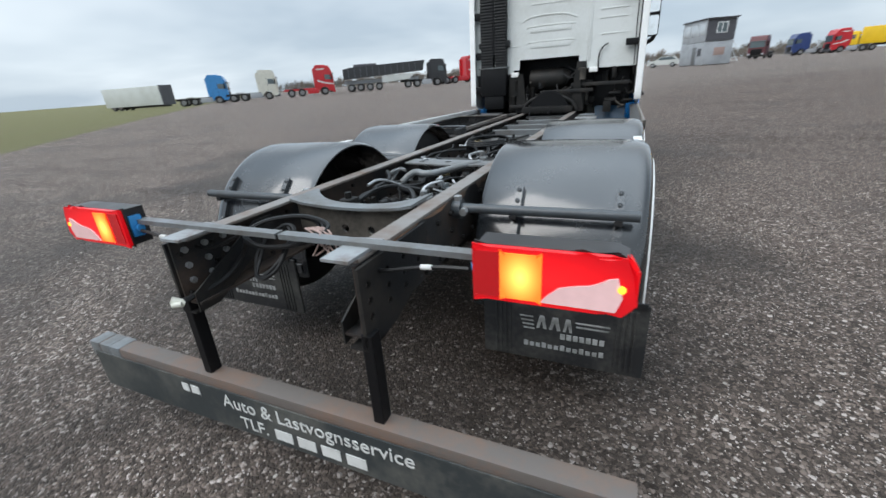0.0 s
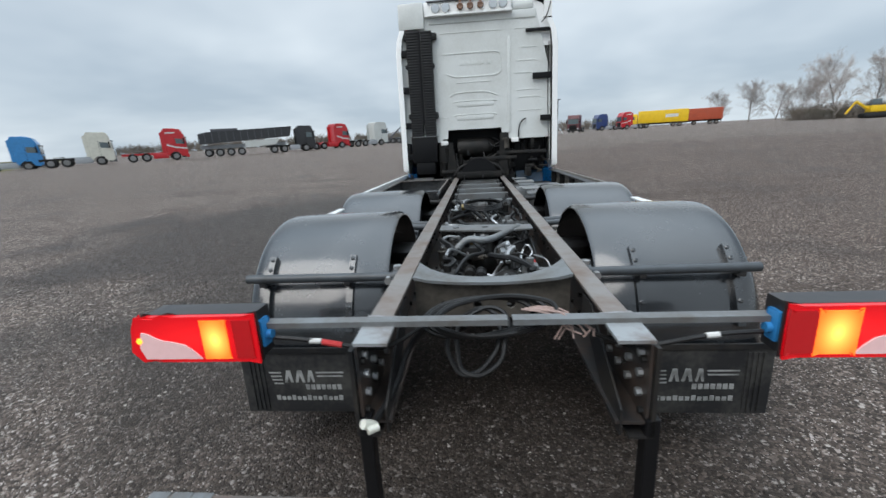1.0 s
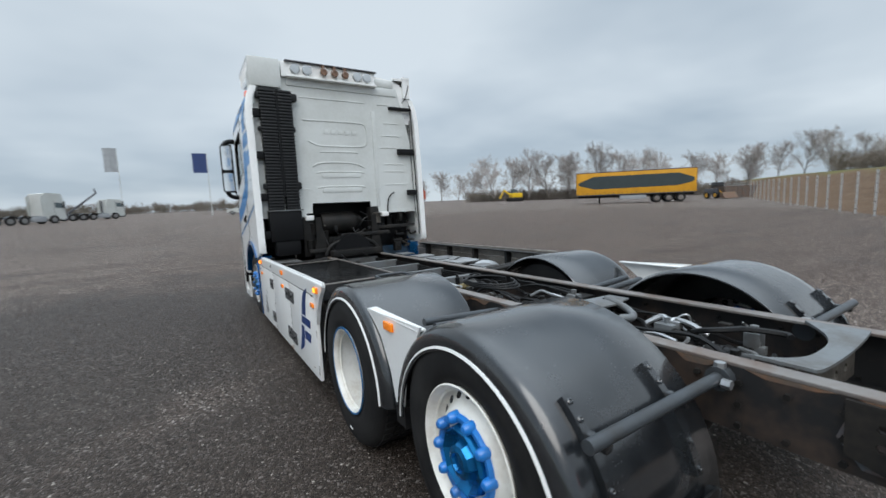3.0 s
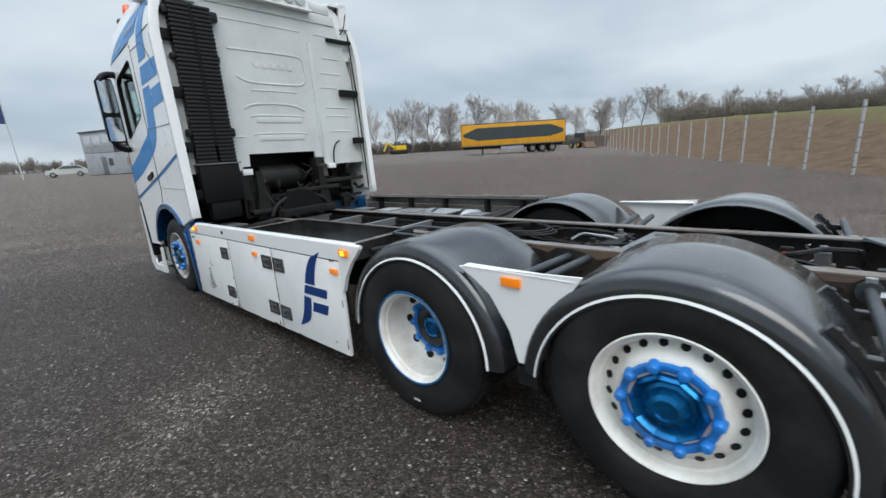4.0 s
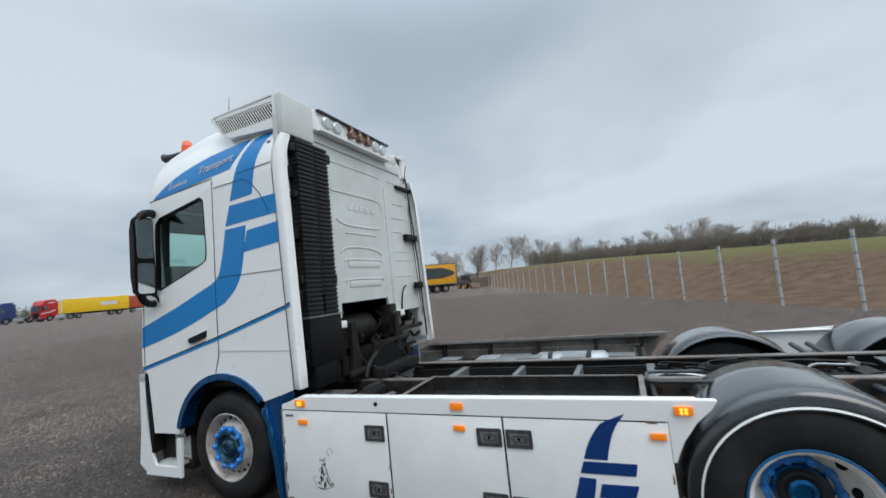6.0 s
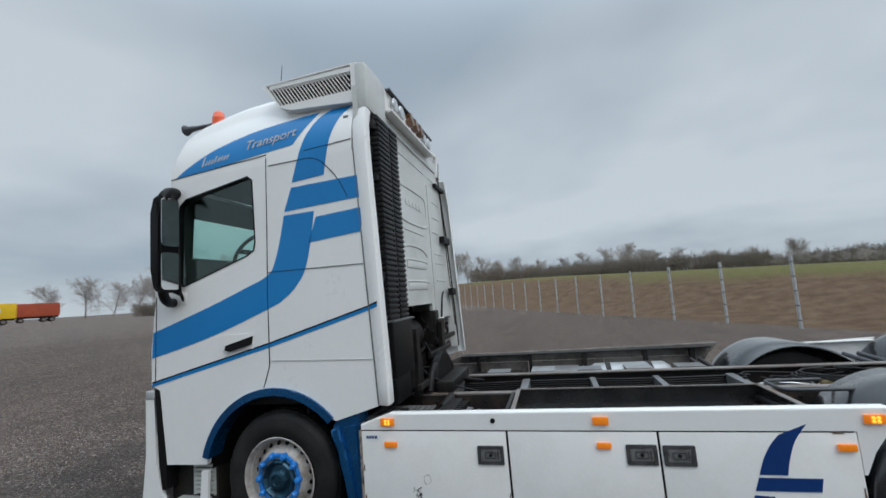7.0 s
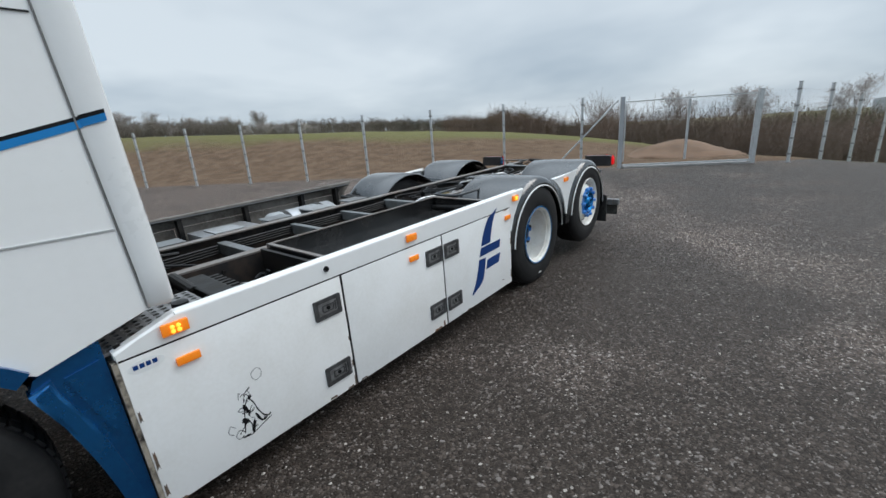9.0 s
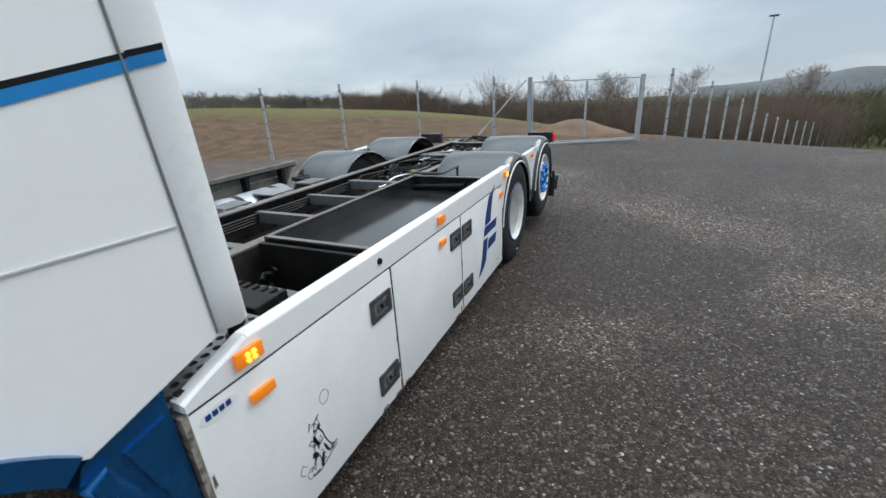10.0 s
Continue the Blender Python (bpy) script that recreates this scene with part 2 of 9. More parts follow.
GRIME = (0.16, 0.14, 0.11)
M = {
    "white": mat("white_paint", (0.88, 0.885, 0.875), 0.30, dirt=(0.70, 0.70, 0.67), amount=0.18, s1=1.3, s2=30, bump=0.015, coat=0.5),
    "white_dirty": mat("white_paint_worn", (0.89, 0.89, 0.875), 0.36, dirt=(0.58, 0.55, 0.48), amount=0.22, s1=3.0, s2=55, bump=0.03, coat=0.25),
    "blue": mat("blue_paint", (0.004, 0.212, 0.55), 0.34, dirt=(0.004, 0.165, 0.46), amount=0.6, s1=1.2, bump=0.01, coat=0.15, spec=0.35),
    "blue_metal": mat("blue_metallic_paint", (0.007, 0.150, 0.41), 0.26, metal=0.75, dirt=(0.004, 0.070, 0.22), amount=0.7, s1=3, bump=0.01, coat=0.7),
    "navy": mat("navy_film", (0.004, 0.040, 0.180), 0.36, bump=0.01, coat=0.1, spec=0.35),
    "hub_blue": mat("blue_wheel_paint", (0.015, 0.20, 0.62), 0.33, dirt=(0.05, 0.10, 0.20), amount=0.6, s1=9, bump=0.03, coat=0.3),
    "hub_dark": mat("anodised_blue", (0.008, 0.175, 0.43), 0.20, metal=0.7, dirt=(0.005, 0.06, 0.16), amount=0.7, s1=8, bump=0.02),
    "hub_old": mat("dull_blue_hub", (0.02, 0.075, 0.12), 0.35, metal=0.5, dirt=(0.012, 0.03, 0.045), amount=0.8, s1=8, bump=0.04),
    "tube_paint": mat("grey_tube_paint", (0.050, 0.058, 0.066), 0.38, dirt=(0.028, 0.026, 0.024), amount=0.6, s1=7, bump=0.05),
    "lamp_case": mat("black_lamp_case", (0.018, 0.017, 0.018), 0.34, dirt=(0.045, 0.042, 0.042), amount=0.7, s1=9, bump=0.04),
    "hub_soot": mat("greasy_black_hub", (0.010, 0.013, 0.016), 0.4, dirt=(0.03, 0.04, 0.05), amount=0.6, s1=14, bump=0.08),
    "rim_blue": mat("worn_blue_edge", (0.010, 0.135, 0.34), 0.45, dirt=(0.02, 0.05, 0.09), amount=0.8, s1=14, bump=0.03),
    "rim": mat("white_rim_enamel", (0.86, 0.845, 0.79), 0.40, dirt=(0.46, 0.38, 0.28), amount=0.42, s1=7, s2=50, bump=0.05),
    "rail": mat("chipped_rail_paint", (0.020, 0.0198, 0.0205), 0.5, dirt=(0.085, 0.056, 0.041), amount=0.7, s1=4.5, s2=30, bump=0.2, spec=0.35),
    "peeling": mat("peeling_dirty_paint", (0.33, 0.29, 0.235), 0.6, dirt=(0.020, 0.015, 0.012), amount=1.0, s1=26, s2=70, bump=0.35),
    "crease_shade": mat("soft_crease_shade_grey", (0.50, 0.51, 0.51), 0.4, bump=0.0),
    "inner_brown": mat("brown_grey_inner_panel", (0.20, 0.185, 0.165), 0.6, dirt=(0.07, 0.058, 0.048), amount=0.85, s1=5, s2=40, bump=0.1),
    "maroon": mat("maroon_truck_paint", (0.10, 0.018, 0.024), 0.4, bump=0.0, coat=0.3),
    "rim_old": mat("old_rusty_rim", (0.50, 0.48, 0.45), 0.40, metal=0.2, dirt=(0.20, 0.14, 0.10), amount=0.85, s1=9, s2=50, bump=0.12),
    "rubber": mat("tyre_rubber", (0.0115, 0.0115, 0.012), 0.58, dirt=(0.030, 0.029, 0.028), amount=0.8, s1=5, s2=60, bump=0.15, spec=0.28),
    "plastic": mat("black_fender_plastic", (0.008, 0.0095, 0.0115), 0.22, dirt=(0.04, 0.044, 0.048), amount=0.40, s1=5.5, s2=90, bump=0.04, spec=0.7, coat=0.8, film=0.10),
    # greyer than the white of the cab sides, with broad stains
    "cab_back": mat("greyer_white_paint", (0.65, 0.67, 0.655), 0.36, dirt=(0.45, 0.46, 0.43), amount=0.45, s1=2.2, s2=26, bump=0.02, coat=0.3),
    "flaked": mat("flaking_grey_rail_paint", (0.085, 0.095, 0.108), 0.55, dirt=(0.17, 0.085, 0.048), amount=0.95, s1=9.0, s2=42, bump=0.35),
    "grubby": mat("grubby_rust_stained_steel", (0.085, 0.075, 0.062), 0.65, dirt=(0.022, 0.019, 0.017), amount=0.9, s1=9.0, s2=50, bump=0.3),
    "end_plate": mat("scraped_bare_plate", (0.32, 0.335, 0.345), 0.42, metal=0.3, dirt=(0.13, 0.085, 0.06), amount=0.75, s1=11.0, s2=50, bump=0.12),
    "latch_case": mat("dark_latch_frame", (0.095, 0.095, 0.097), 0.42, metal=0.4, dirt=(0.03, 0.029, 0.028), amount=0.7, s1=20, bump=0.06),
    "seam_grey": mat("grey_seam_rubber", (0.17, 0.17, 0.165), 0.6, bump=0.0),
    "brass": mat("dull_brass_fitting", (0.30, 0.24, 0.12), 0.4, metal=0.7, dirt=(0.12, 0.09, 0.05), amount=0.7, s1=20, bump=0.05),
    "skirt_blue": mat("dull_blue_inner_guard", (0.012, 0.055, 0.11), 0.45, dirt=(0.02, 0.03, 0.04), amount=0.8, s1=6, bump=0.05),
    "flap": mat("mudflap_rubber", (0.018, 0.018, 0.019), 0.62, dirt=(0.075, 0.072, 0.065), amount=0.7, s1=5, s2=40, bump=0.12, spec=0.3),
    "duct": mat("ribbed_black_plastic", (0.009, 0.0095, 0.0105), 0.48, dirt=(0.020, 0.020, 0.022), amount=0.6, s1=4, bump=0.04, spec=0.35),
    "frame": mat("painted_frame_steel", (0.011, 0.0115, 0.0125), 0.45, dirt=(0.040, 0.034, 0.028), amount=0.7, s1=5, s2=40, bump=0.12, spec=0.3),
    "frame_top": mat("scuffed_frame_steel", (0.205, 0.190, 0.178), 0.45, metal=0.1, dirt=(0.14, 0.085, 0.058), amount=0.75, s1=6, s2=35, bump=0.15),
    "cross": mat("grey_cross_member_steel", (0.175, 0.188, 0.195), 0.42, metal=0.2, dirt=(0.10, 0.085, 0.07), amount=0.7, s1=5, bump=0.08),
    "rust": mat("rusty_steel", (0.115, 0.085, 0.065), 0.7, dirt=(0.25, 0.115, 0.055), amount=0.9, s1=7, s2=55, bump=0.3),
    "alu": mat("dull_aluminium", (0.46, 0.47, 0.48), 0.38, metal=0.75, dirt=(0.24, 0.23, 0.21), amount=0.6, s1=5, bump=0.05),
    "wire": mat("weathered_wire", (0.20, 0.20, 0.195), 0.6, metal=0.3, dirt=(0.13, 0.125, 0.12), amount=0.7, s1=8, s2=60, bump=0.0),
    "zinc": mat("galvanised_steel", (0.52, 0.54, 0.55), 0.5, metal=0.3, dirt=(0.34, 0.35, 0.36), amount=0.6, s1=8, s2=60, bump=0.04),
    "steel_dark": mat("dark_mechanical_steel", (0.012, 0.0118, 0.0115), 0.48, dirt=(0.04, 0.034, 0.029), amount=0.45, s1=9, s2=60, bump=0.2, spec=0.22),
    "hose": mat("black_hose_rubber", (0.009, 0.009, 0.0095), 0.45, amount=0.6, s1=10, bump=0.05, spec=0.3),
    "latch": mat("grey_latch_metal", (0.27, 0.27, 0.27), 0.4, metal=0.5, dirt=(0.08, 0.075, 0.07), amount=0.7, s1=20, bump=0.06),
    "black": mat("black_trim", (0.006, 0.006, 0.0068), 0.42, amount=0.5, bump=0.03, spec=0.22),
    "tray": mat("wet_black_tray", (0.014, 0.0145, 0.015), 0.16, dirt=(0.040, 0.038, 0.036), amount=0.7, s1=4.5, s2=60, bump=0.02, coat=0.5),
    "amber": mat("amber_lens", (0.85, 0.25, 0.012), 0.25, bump=0.02, coat=0.5, glow=(1.0, 0.20, 0.01), power=0.25),
    "amber_lit": mat("lit_amber_lens", (0.95, 0.35, 0.02), 0.25, bump=0.0, glow=(1.0, 0.42, 0.04), power=1.6),
    "red_lit": lit_lens("lit_red_lens", (0.58, 0.004, 0.010), (1.0, 0.004, 0.012), 0.20, (1.0, 0.02, 0.02), 0.7),
    "red_dark": mat("red_lens", (0.42, 0.008, 0.012), 0.2, bump=0.0, coat=0.5, glow=(1.0, 0.01, 0.012), power=0.12),
    "clear_lens": mat("pink_clear_lens", (0.72, 0.55, 0.55), 0.2, bump=0.0, coat=0.5, glow=(1.0, 0.35, 0.33), power=0.18),
    "orange_lit": lit_lens("lit_orange_lens", (0.95, 0.24, 0.03), (1.0, 0.13, 0.012), 0.8, (1.0, 0.50, 0.10), 2.2),
    "print_dim": mat("worn_white_print", (0.30, 0.30, 0.29), 0.7, dirt=(0.10, 0.10, 0.095), amount=0.9, s1=14, bump=0.0),
    "bar": mat("worn_brown_bar_paint", (0.115, 0.098, 0.088), 0.6, dirt=(0.20, 0.105, 0.062), amount=0.6, s1=4, s2=45, bump=0.25),
    "sign": mat("weathered_sign_plate", (0.028, 0.034, 0.036), 0.5, dirt=(0.13, 0.125, 0.11), amount=0.75, s1=3.5, s2=40, bump=0.08),
    "beacon": mat("red_orange_beacon", (0.75, 0.10, 0.02), 0.25, bump=0.0, coat=0.5, glow=(1.0, 0.10, 0.02), power=0.15),
    "white_print": mat("white_print", (0.62, 0.62, 0.60), 0.6, dirt=(0.40, 0.40, 0.38), amount=0.6, s1=9, bump=0.0),
    "lamp_glass": mat("work_lamp_glass", (0.55, 0.58, 0.60), 0.15, metal=0.3, bump=0.0, coat=0.8),
    "lamp_amber": mat("dark_amber_lamp", (0.16, 0.075, 0.035), 0.25, bump=0.0, coat=0.6),
    "mirror": mat("mirror_glass", (0.85, 0.87, 0.88), 0.03, metal=1.0, bump=0.0),
    "window": glass("cab_window_glass", (0.80, 0.94, 0.89)),
    "cloth": mat("grey_seat_cloth", (0.06, 0.065, 0.065), 0.85, bump=0.1, s1=8),
    "dash": mat("dark_dashboard", (0.035, 0.037, 0.038), 0.6, bump=0.03),
    "lining": mat("grey_cab_lining", (0.11, 0.115, 0.11), 0.8, bump=0.03),
    "cable_blue": mat("blue_connector", (0.03, 0.22, 0.50), 0.4, bump=0.0),
    "cable_red": mat("red_cable", (0.5, 0.03, 0.03), 0.5, bump=0.0),
    "tape": mat("frayed_wire_ends", (0.34, 0.24, 0.21), 0.6, bump=0.1, s1=40),
    "red": mat("red_truck_paint", (0.50, 0.012, 0.020), 0.35, bump=0.0, coat=0.4),
    "sky_blue": mat("light_blue_truck_paint", (0.03, 0.22, 0.52), 0.35, bump=0.0, coat=0.4),
    "deep_blue": mat("dark_blue_truck_paint", (0.02, 0.045, 0.16), 0.35, bump=0.0, coat=0.4),
    "cream": mat("cream_truck_paint", (0.62, 0.61, 0.53), 0.4, bump=0.0, coat=0.3),
    "black_paint": mat("black_truck_paint", (0.016, 0.017, 0.02), 0.32, bump=0.0, coat=0.5),
    "yellow": mat("yellow_tarpaulin", (0.78, 0.50, 0.010), 0.5, dirt=(0.6, 0.36, 0.01), amount=0.5, s1=0.8, bump=0.02),
    "amber_tarp": mat("amber_tarpaulin", (0.68, 0.33, 0.012), 0.5, dirt=(0.5, 0.22, 0.01), amount=0.5, s1=0.8, bump=0.02),
    "anthracite": mat("anthracite_tarpaulin", (0.035, 0.05, 0.052), 0.5, amount=0.5, s1=0.9, bump=0.02),
    "orange_box": mat("orange_container_paint", (0.42, 0.075, 0.03), 0.5, dirt=(0.3, 0.06, 0.03), amount=0.6, s1=1.0, bump=0.02),
    "grey_box": mat("grey_cabin_panel", (0.36, 0.38, 0.40), 0.5, dirt=(0.25, 0.26, 0.27), amount=0.6, s1=1.2, bump=0.02),
    "grey_dark": mat("dark_cabin_panel", (0.07, 0.07, 0.08), 0.5, bump=0.02),
    "far_glass": mat("far_window_glass", (0.10, 0.13, 0.14), 0.12, bump=0.0, coat=0.6),
    "pale": mat("pale_trailer_panel", (0.55, 0.57, 0.55), 0.45, dirt=(0.4, 0.41, 0.38), amount=0.5, s1=0.5, bump=0.0),
    "bark": mat("grey_brown_bark", (0.135, 0.115, 0.098), 0.9, dirt=(0.08, 0.07, 0.06), amount=0.8, s1=1.5, s2=9, bump=0.4, vary=0.15),
    # twigs are lightened: the haze over far trees is in this colour
    "twig": mat("haze_pale_bare_twigs", (0.42, 0.385, 0.365), 0.9, dirt=(0.27, 0.24, 0.22), amount=0.7, s1=0.4, s2=3, bump=0.0, vary=0.2),
    "scrub": mat("winter_scrub", (0.19, 0.16, 0.135), 0.9, dirt=(0.12, 0.115, 0.09), amount=0.9, s1=0.10, s2=1.2, bump=0.0),
    "red_scrub": mat("russet_saplings", (0.195, 0.135, 0.105), 0.9, dirt=(0.125, 0.098, 0.075), amount=0.9, s1=0.12, s2=1.2, bump=0.0),
    "olive": mat("olive_bushes", (0.125, 0.118, 0.056), 0.9, dirt=(0.09, 0.074, 0.046), amount=0.9, s1=0.15, s2=1.5, bump=0.0),
    "grass": mat("grass_blades", (0.095, 0.12, 0.035), 0.85, dirt=(0.17, 0.15, 0.06), amount=0.8, s1=0.5, s2=6, bump=0.0),
    "stone": mat("loose_stones", (0.40, 0.365, 0.325), 0.7, dirt=(0.06, 0.05, 0.043), amount=1.0, s1=9.0, s2=60, bump=0.1, spec=0.2),
    "hazed_wood": mat("haze_tinted_wooded_hill", (0.155, 0.165, 0.17), 0.95, dirt=(0.12, 0.125, 0.115), amount=0.8, s1=0.02, s2=0.2, bump=0.0, spec=0.1),
    "earth_heap": mat("brown_soil", (0.185, 0.112, 0.070), 0.95, dirt=(0.115, 0.072, 0.046), amount=0.8, s1=1.2, s2=14, bump=0.5),
    "concrete": mat("grey_concrete", (0.30, 0.29, 0.28), 0.85, dirt=(0.2, 0.19, 0.18), amount=0.7, s1=3, bump=0.2),
}

# ---- building helpers ----


def link_mesh(name, verts, faces, material, parent=None, smooth=False):
    me = bpy.data.meshes.new(name)
    me.from_pydata([tuple(v) for v in verts], [], faces)
    me.materials.append(material)
    if smooth:
        me.polygons.foreach_set("use_smooth", [True] * len(me.polygons))
    me.update()
    ob = new(name, me)
    ob.parent = parent
    return ob


def part(name, bm, material, parent=None, label="", smooth=True, angle=40):
    """Links a bmesh as one mesh under a thing or a part."""
    bmesh.ops.recalc_face_normals(bm, faces=bm.faces)
    me = bpy.data.meshes.new(name)
    if smooth:
        for f in bm.faces:
            f.smooth = True
        for e in bm.edges:
            if len(e.link_faces) != 2 or e.calc_face_angle(0) > radians(angle):
                e.smooth = False
    bm.to_mesh(me)
    bm.free()
    me.materials.append(material)
    ob = new(name, me)
    ob.parent = parent
    if label:
        tagged(ob, label)
    return ob


def thing(name, m, label, category, group="", kind=""):
    ob = new(name)
    ob.matrix_world = m
    return tagged(ob, label, category, group, kind)


def box(bm, x0, x1, y0, y1, z0, z1, bevel=0.0, m=None):
    x0, x1 = min(x0, x1), max(x0, x1)
    ret = bmesh.ops.create_cube(bm, size=1.0)
    vs = ret["verts"]
    for v in vs:
        v.co = Vector((x0 + (v.co.x + 0.5) * (x1 - x0), y0 + (v.co.y + 0.5) * (y1 - y0), z0 + (v.co.z + 0.5) * (z1 - z0)))
    if bevel:
        es = list({e for v in vs for e in v.link_edges})
        out = bmesh.ops.bevel(bm, geom=es, offset=bevel, segments=2, affect="EDGES", profile=0.6)
        vs = [v for v in out["verts"]]
    if m:
        bmesh.ops.transform(bm, matrix=m, verts=list(set(vs)))
    return bm


def boxed(*args, **kw):
    return box(bmesh.new(), *args, **kw)


def cyl(bm, p0, p1, r0, r1=None, seg=16, caps=True):
    p0, p1 = Vector(p0), Vector(p1)
    r1 = r0 if r1 is None else r1
    q = (p1 - p0).to_track_quat("Z", "Y").to_matrix()
    rings = []
    for p, r in ((p0, r0), (p1, r1)):
        rings.append([bm.verts.new(p + q @ Vector((r * math.cos(2 * math.pi * k / seg), r * math.sin(2 * math.pi * k / seg), 0))) for k in range(seg)])
    for k in range(seg):
        bm.faces.new((rings[0][k], rings[0][(k + 1) % seg], rings[1][(k + 1) % seg], rings[1][k]))
    if caps:
        bm.faces.new(rings[0][::-1])
        bm.faces.new(rings[1])
    return bm


def tube(bm, pts, r, seg=8, rounds=2):
    """A hose along a smoothed polyline."""
    pts = [Vector(p) for p in pts]
    for _ in range(rounds):
        out = [pts[0]]
        for a, b in zip(pts, pts[1:]):
            out += [a.lerp(b, 0.25), a.lerp(b, 0.75)]
        pts = out + [pts[-1]]
    rings = []
    side = None
    for k, p in enumerate(pts):
        d = (pts[min(k + 1, len(pts) - 1)] - pts[max(k - 1, 0)]).normalized()
        if side is None:
            side = d.orthogonal().normalized()
        side = (side - d * side.dot(d)).normalized()
        up = d.cross(side)
        rings.append([bm.verts.new(p + r * (side * math.cos(2 * math.pi * j / seg) + up * math.sin(2 * math.pi * j / seg))) for j in range(seg)])
    for a, b in zip(rings, rings[1:]):
        for j in range(seg):
            bm.faces.new((a[j], a[(j + 1) % seg], b[(j + 1) % seg], b[j]))
    bm.faces.new(rings[0][::-1])
    bm.faces.new(rings[-1])
    return bm


def lathe(bm, profile, seg=48, axis="x", centre=(0, 0, 0), closed=False, caps=True):
    """Turns (along, radius) pairs round an axis through the centre."""
    rings = []
    for a, r in profile:
        ring = []
        for k in range(seg):
            c, s = r * math.cos(2 * math.pi * k / seg), r * math.sin(2 * math.pi * k / seg)
            p = {"x": (a, c, s), "y": (c, a, s), "z": (c, s, a)}[axis]
            ring.append(bm.verts.new(Vector(p) + Vector(centre)))
        rings.append(ring)
    pairs = list(zip(rings, rings[1:])) + ([(rings[-1], rings[0])] if closed else [])
    for a, b in pairs:
        for k in range(seg):
            bm.faces.new((a[k], a[(k + 1) % seg], b[(k + 1) % seg], b[k]))
    if caps and not closed:
        for ring, (a, r) in ((rings[0], profile[0]), (rings[-1], profile[-1])):
            if r > 1e-4:
                bm.faces.new(ring)
    return bm


def plate(bm, outline, holes, axis, a0, a1, bevel=0.0):
    """A flat plate with holes, between a0 and a1 on its axis. Outlines are in the other two axes, in order."""
    def at(p, a):
        return {"x": (a, p[0], p[1]), "y": (p[0], a, p[1]), "z": (p[0], p[1], a)}[axis]

    sheets = []
    for a in (a0, a1):
        loops, edges = [], []
        for loop in [outline, *holes]:
            vs = [bm.verts.new(at(p, a)) for p in loop]
            loops.append(vs)
            edges += [bm.edges.new((vs[k], vs[(k + 1) % len(vs)])) for k in range(len(vs))]
        bmesh.ops.triangle_fill(bm, use_beauty=True, use_dissolve=False, edges=edges)
        sheets.append(loops)
    for la, lb in zip(*sheets):
        for k in range(len(la)):
            bm.faces.new((la[k], la[(k + 1) % len(la)], lb[(k + 1) % len(la)], lb[k]))
    return bm


def rounded(x0, x1, z0, z1, r, n=4):
    out = []
    for cx, cz, a in ((x1 - r, z1 - r, 0), (x0 + r, z1 - r, 90), (x0 + r, z0 + r, 180), (x1 - r, z0 + r, 270)):
        out += [(cx + r * math.cos(radians(a + 90 * k / n)), cz + r * math.sin(radians(a + 90 * k / n))) for k in range(n + 1)]
    return out


def arc(cy, cz, r, a0, a1, n):
    return [(cy + r * math.cos(radians(a0 + (a1 - a0) * k / n)), cz + r * math.sin(radians(a0 + (a1 - a0) * k / n))) for k in range(n + 1)]


def letters(name, text, size, m, material, parent, depth=0.001, shear=0.0):
    """Writing as a mesh, in Blender's own font."""
    cu = bpy.data.curves.new(name, "FONT")
    cu.body, cu.size, cu.extrude, cu.shear = text, size, depth, shear
    cu.align_x, cu.align_y = "CENTER", "CENTER"
    tmp = bpy.data.objects.new(name + "_tmp", cu)
    scene.collection.objects.link(tmp)
    me = bpy.data.meshes.new_from_object(tmp.evaluated_get(bpy.context.evaluated_depsgraph_get()))
    bpy.data.objects.remove(tmp)
    bpy.data.curves.remove(cu)
    me.materials.clear()
    me.materials.append(material)
    ob = new(name, me)
    ob.parent = parent
    ob.matrix_local = m
    return ob

# ---- ground: one sheet, laid out along the fence ----
GATE = Vector((1.08, -9.02))
ALONG, OUT = Vector((0.886, 0.463)), Vector((0.463, -0.886))
WEST0, WEST = Vector((-5.0, -10.5)), Vector((-0.73, -0.68))
CREST = ((-300, -1.0), (-14, -0.6), (-4.4, 0.06), (0, 0.6), (6, 1.15), (13, 1.6), (20, 2.0), (29, 2.4), (52, 3.1), (100, 3.5), (400, 4.0))


def smooth01(v):
    v = min(1.0, max(0.0, v))
    return v * v * (3 - 2 * v)


def lerp_table(table, v):
    for (a, p), (b, q) in zip(table, table[1:]):
        if v <= b:
            return p + (q - p) * max(0.0, (v - a) / (b - a))
    return table[-1][1]


def height(x, y):
    p = Vector((x, y))
    s, d, w = (p - GATE).dot(ALONG), (p - GATE).dot(OUT), (p - WEST0).dot(WEST)
    z = 1.25 * (1 - math.exp(-(y - 6) / 70)) if y > 6 else 0.0
    if d > 0.4:
        rise = smooth01((d - 0.4) / 10.0)
        z += lerp_table(CREST, s) * rise
        z += 0.06 * rise * (1 - smooth01((d - 9) / 4)) * (noise.noise((x * 0.5, y * 0.5, 3.0)) + 0.5 * noise.noise((x * 1.4, y * 1.4, 1.0)))
        if d > 14:
            z -= 0.012 * (d - 14) * smooth01((80 - s) / 60) * (1 if d < 160 else 160 / d)
    if w > 0.3:
        steep = 0.205 if y < -4 else 0.205 + (0.045 - 0.205) * smooth01((y + 4) / 16)
        z -= steep * (18 - 18 * math.exp(-(w - 0.3) / 18))
    if w < 0 and d < 0:
        z += 0.012 * noise.noise((x * 0.15, y * 0.15, 7.0)) * min(1.0, p.length / 25)
    return z


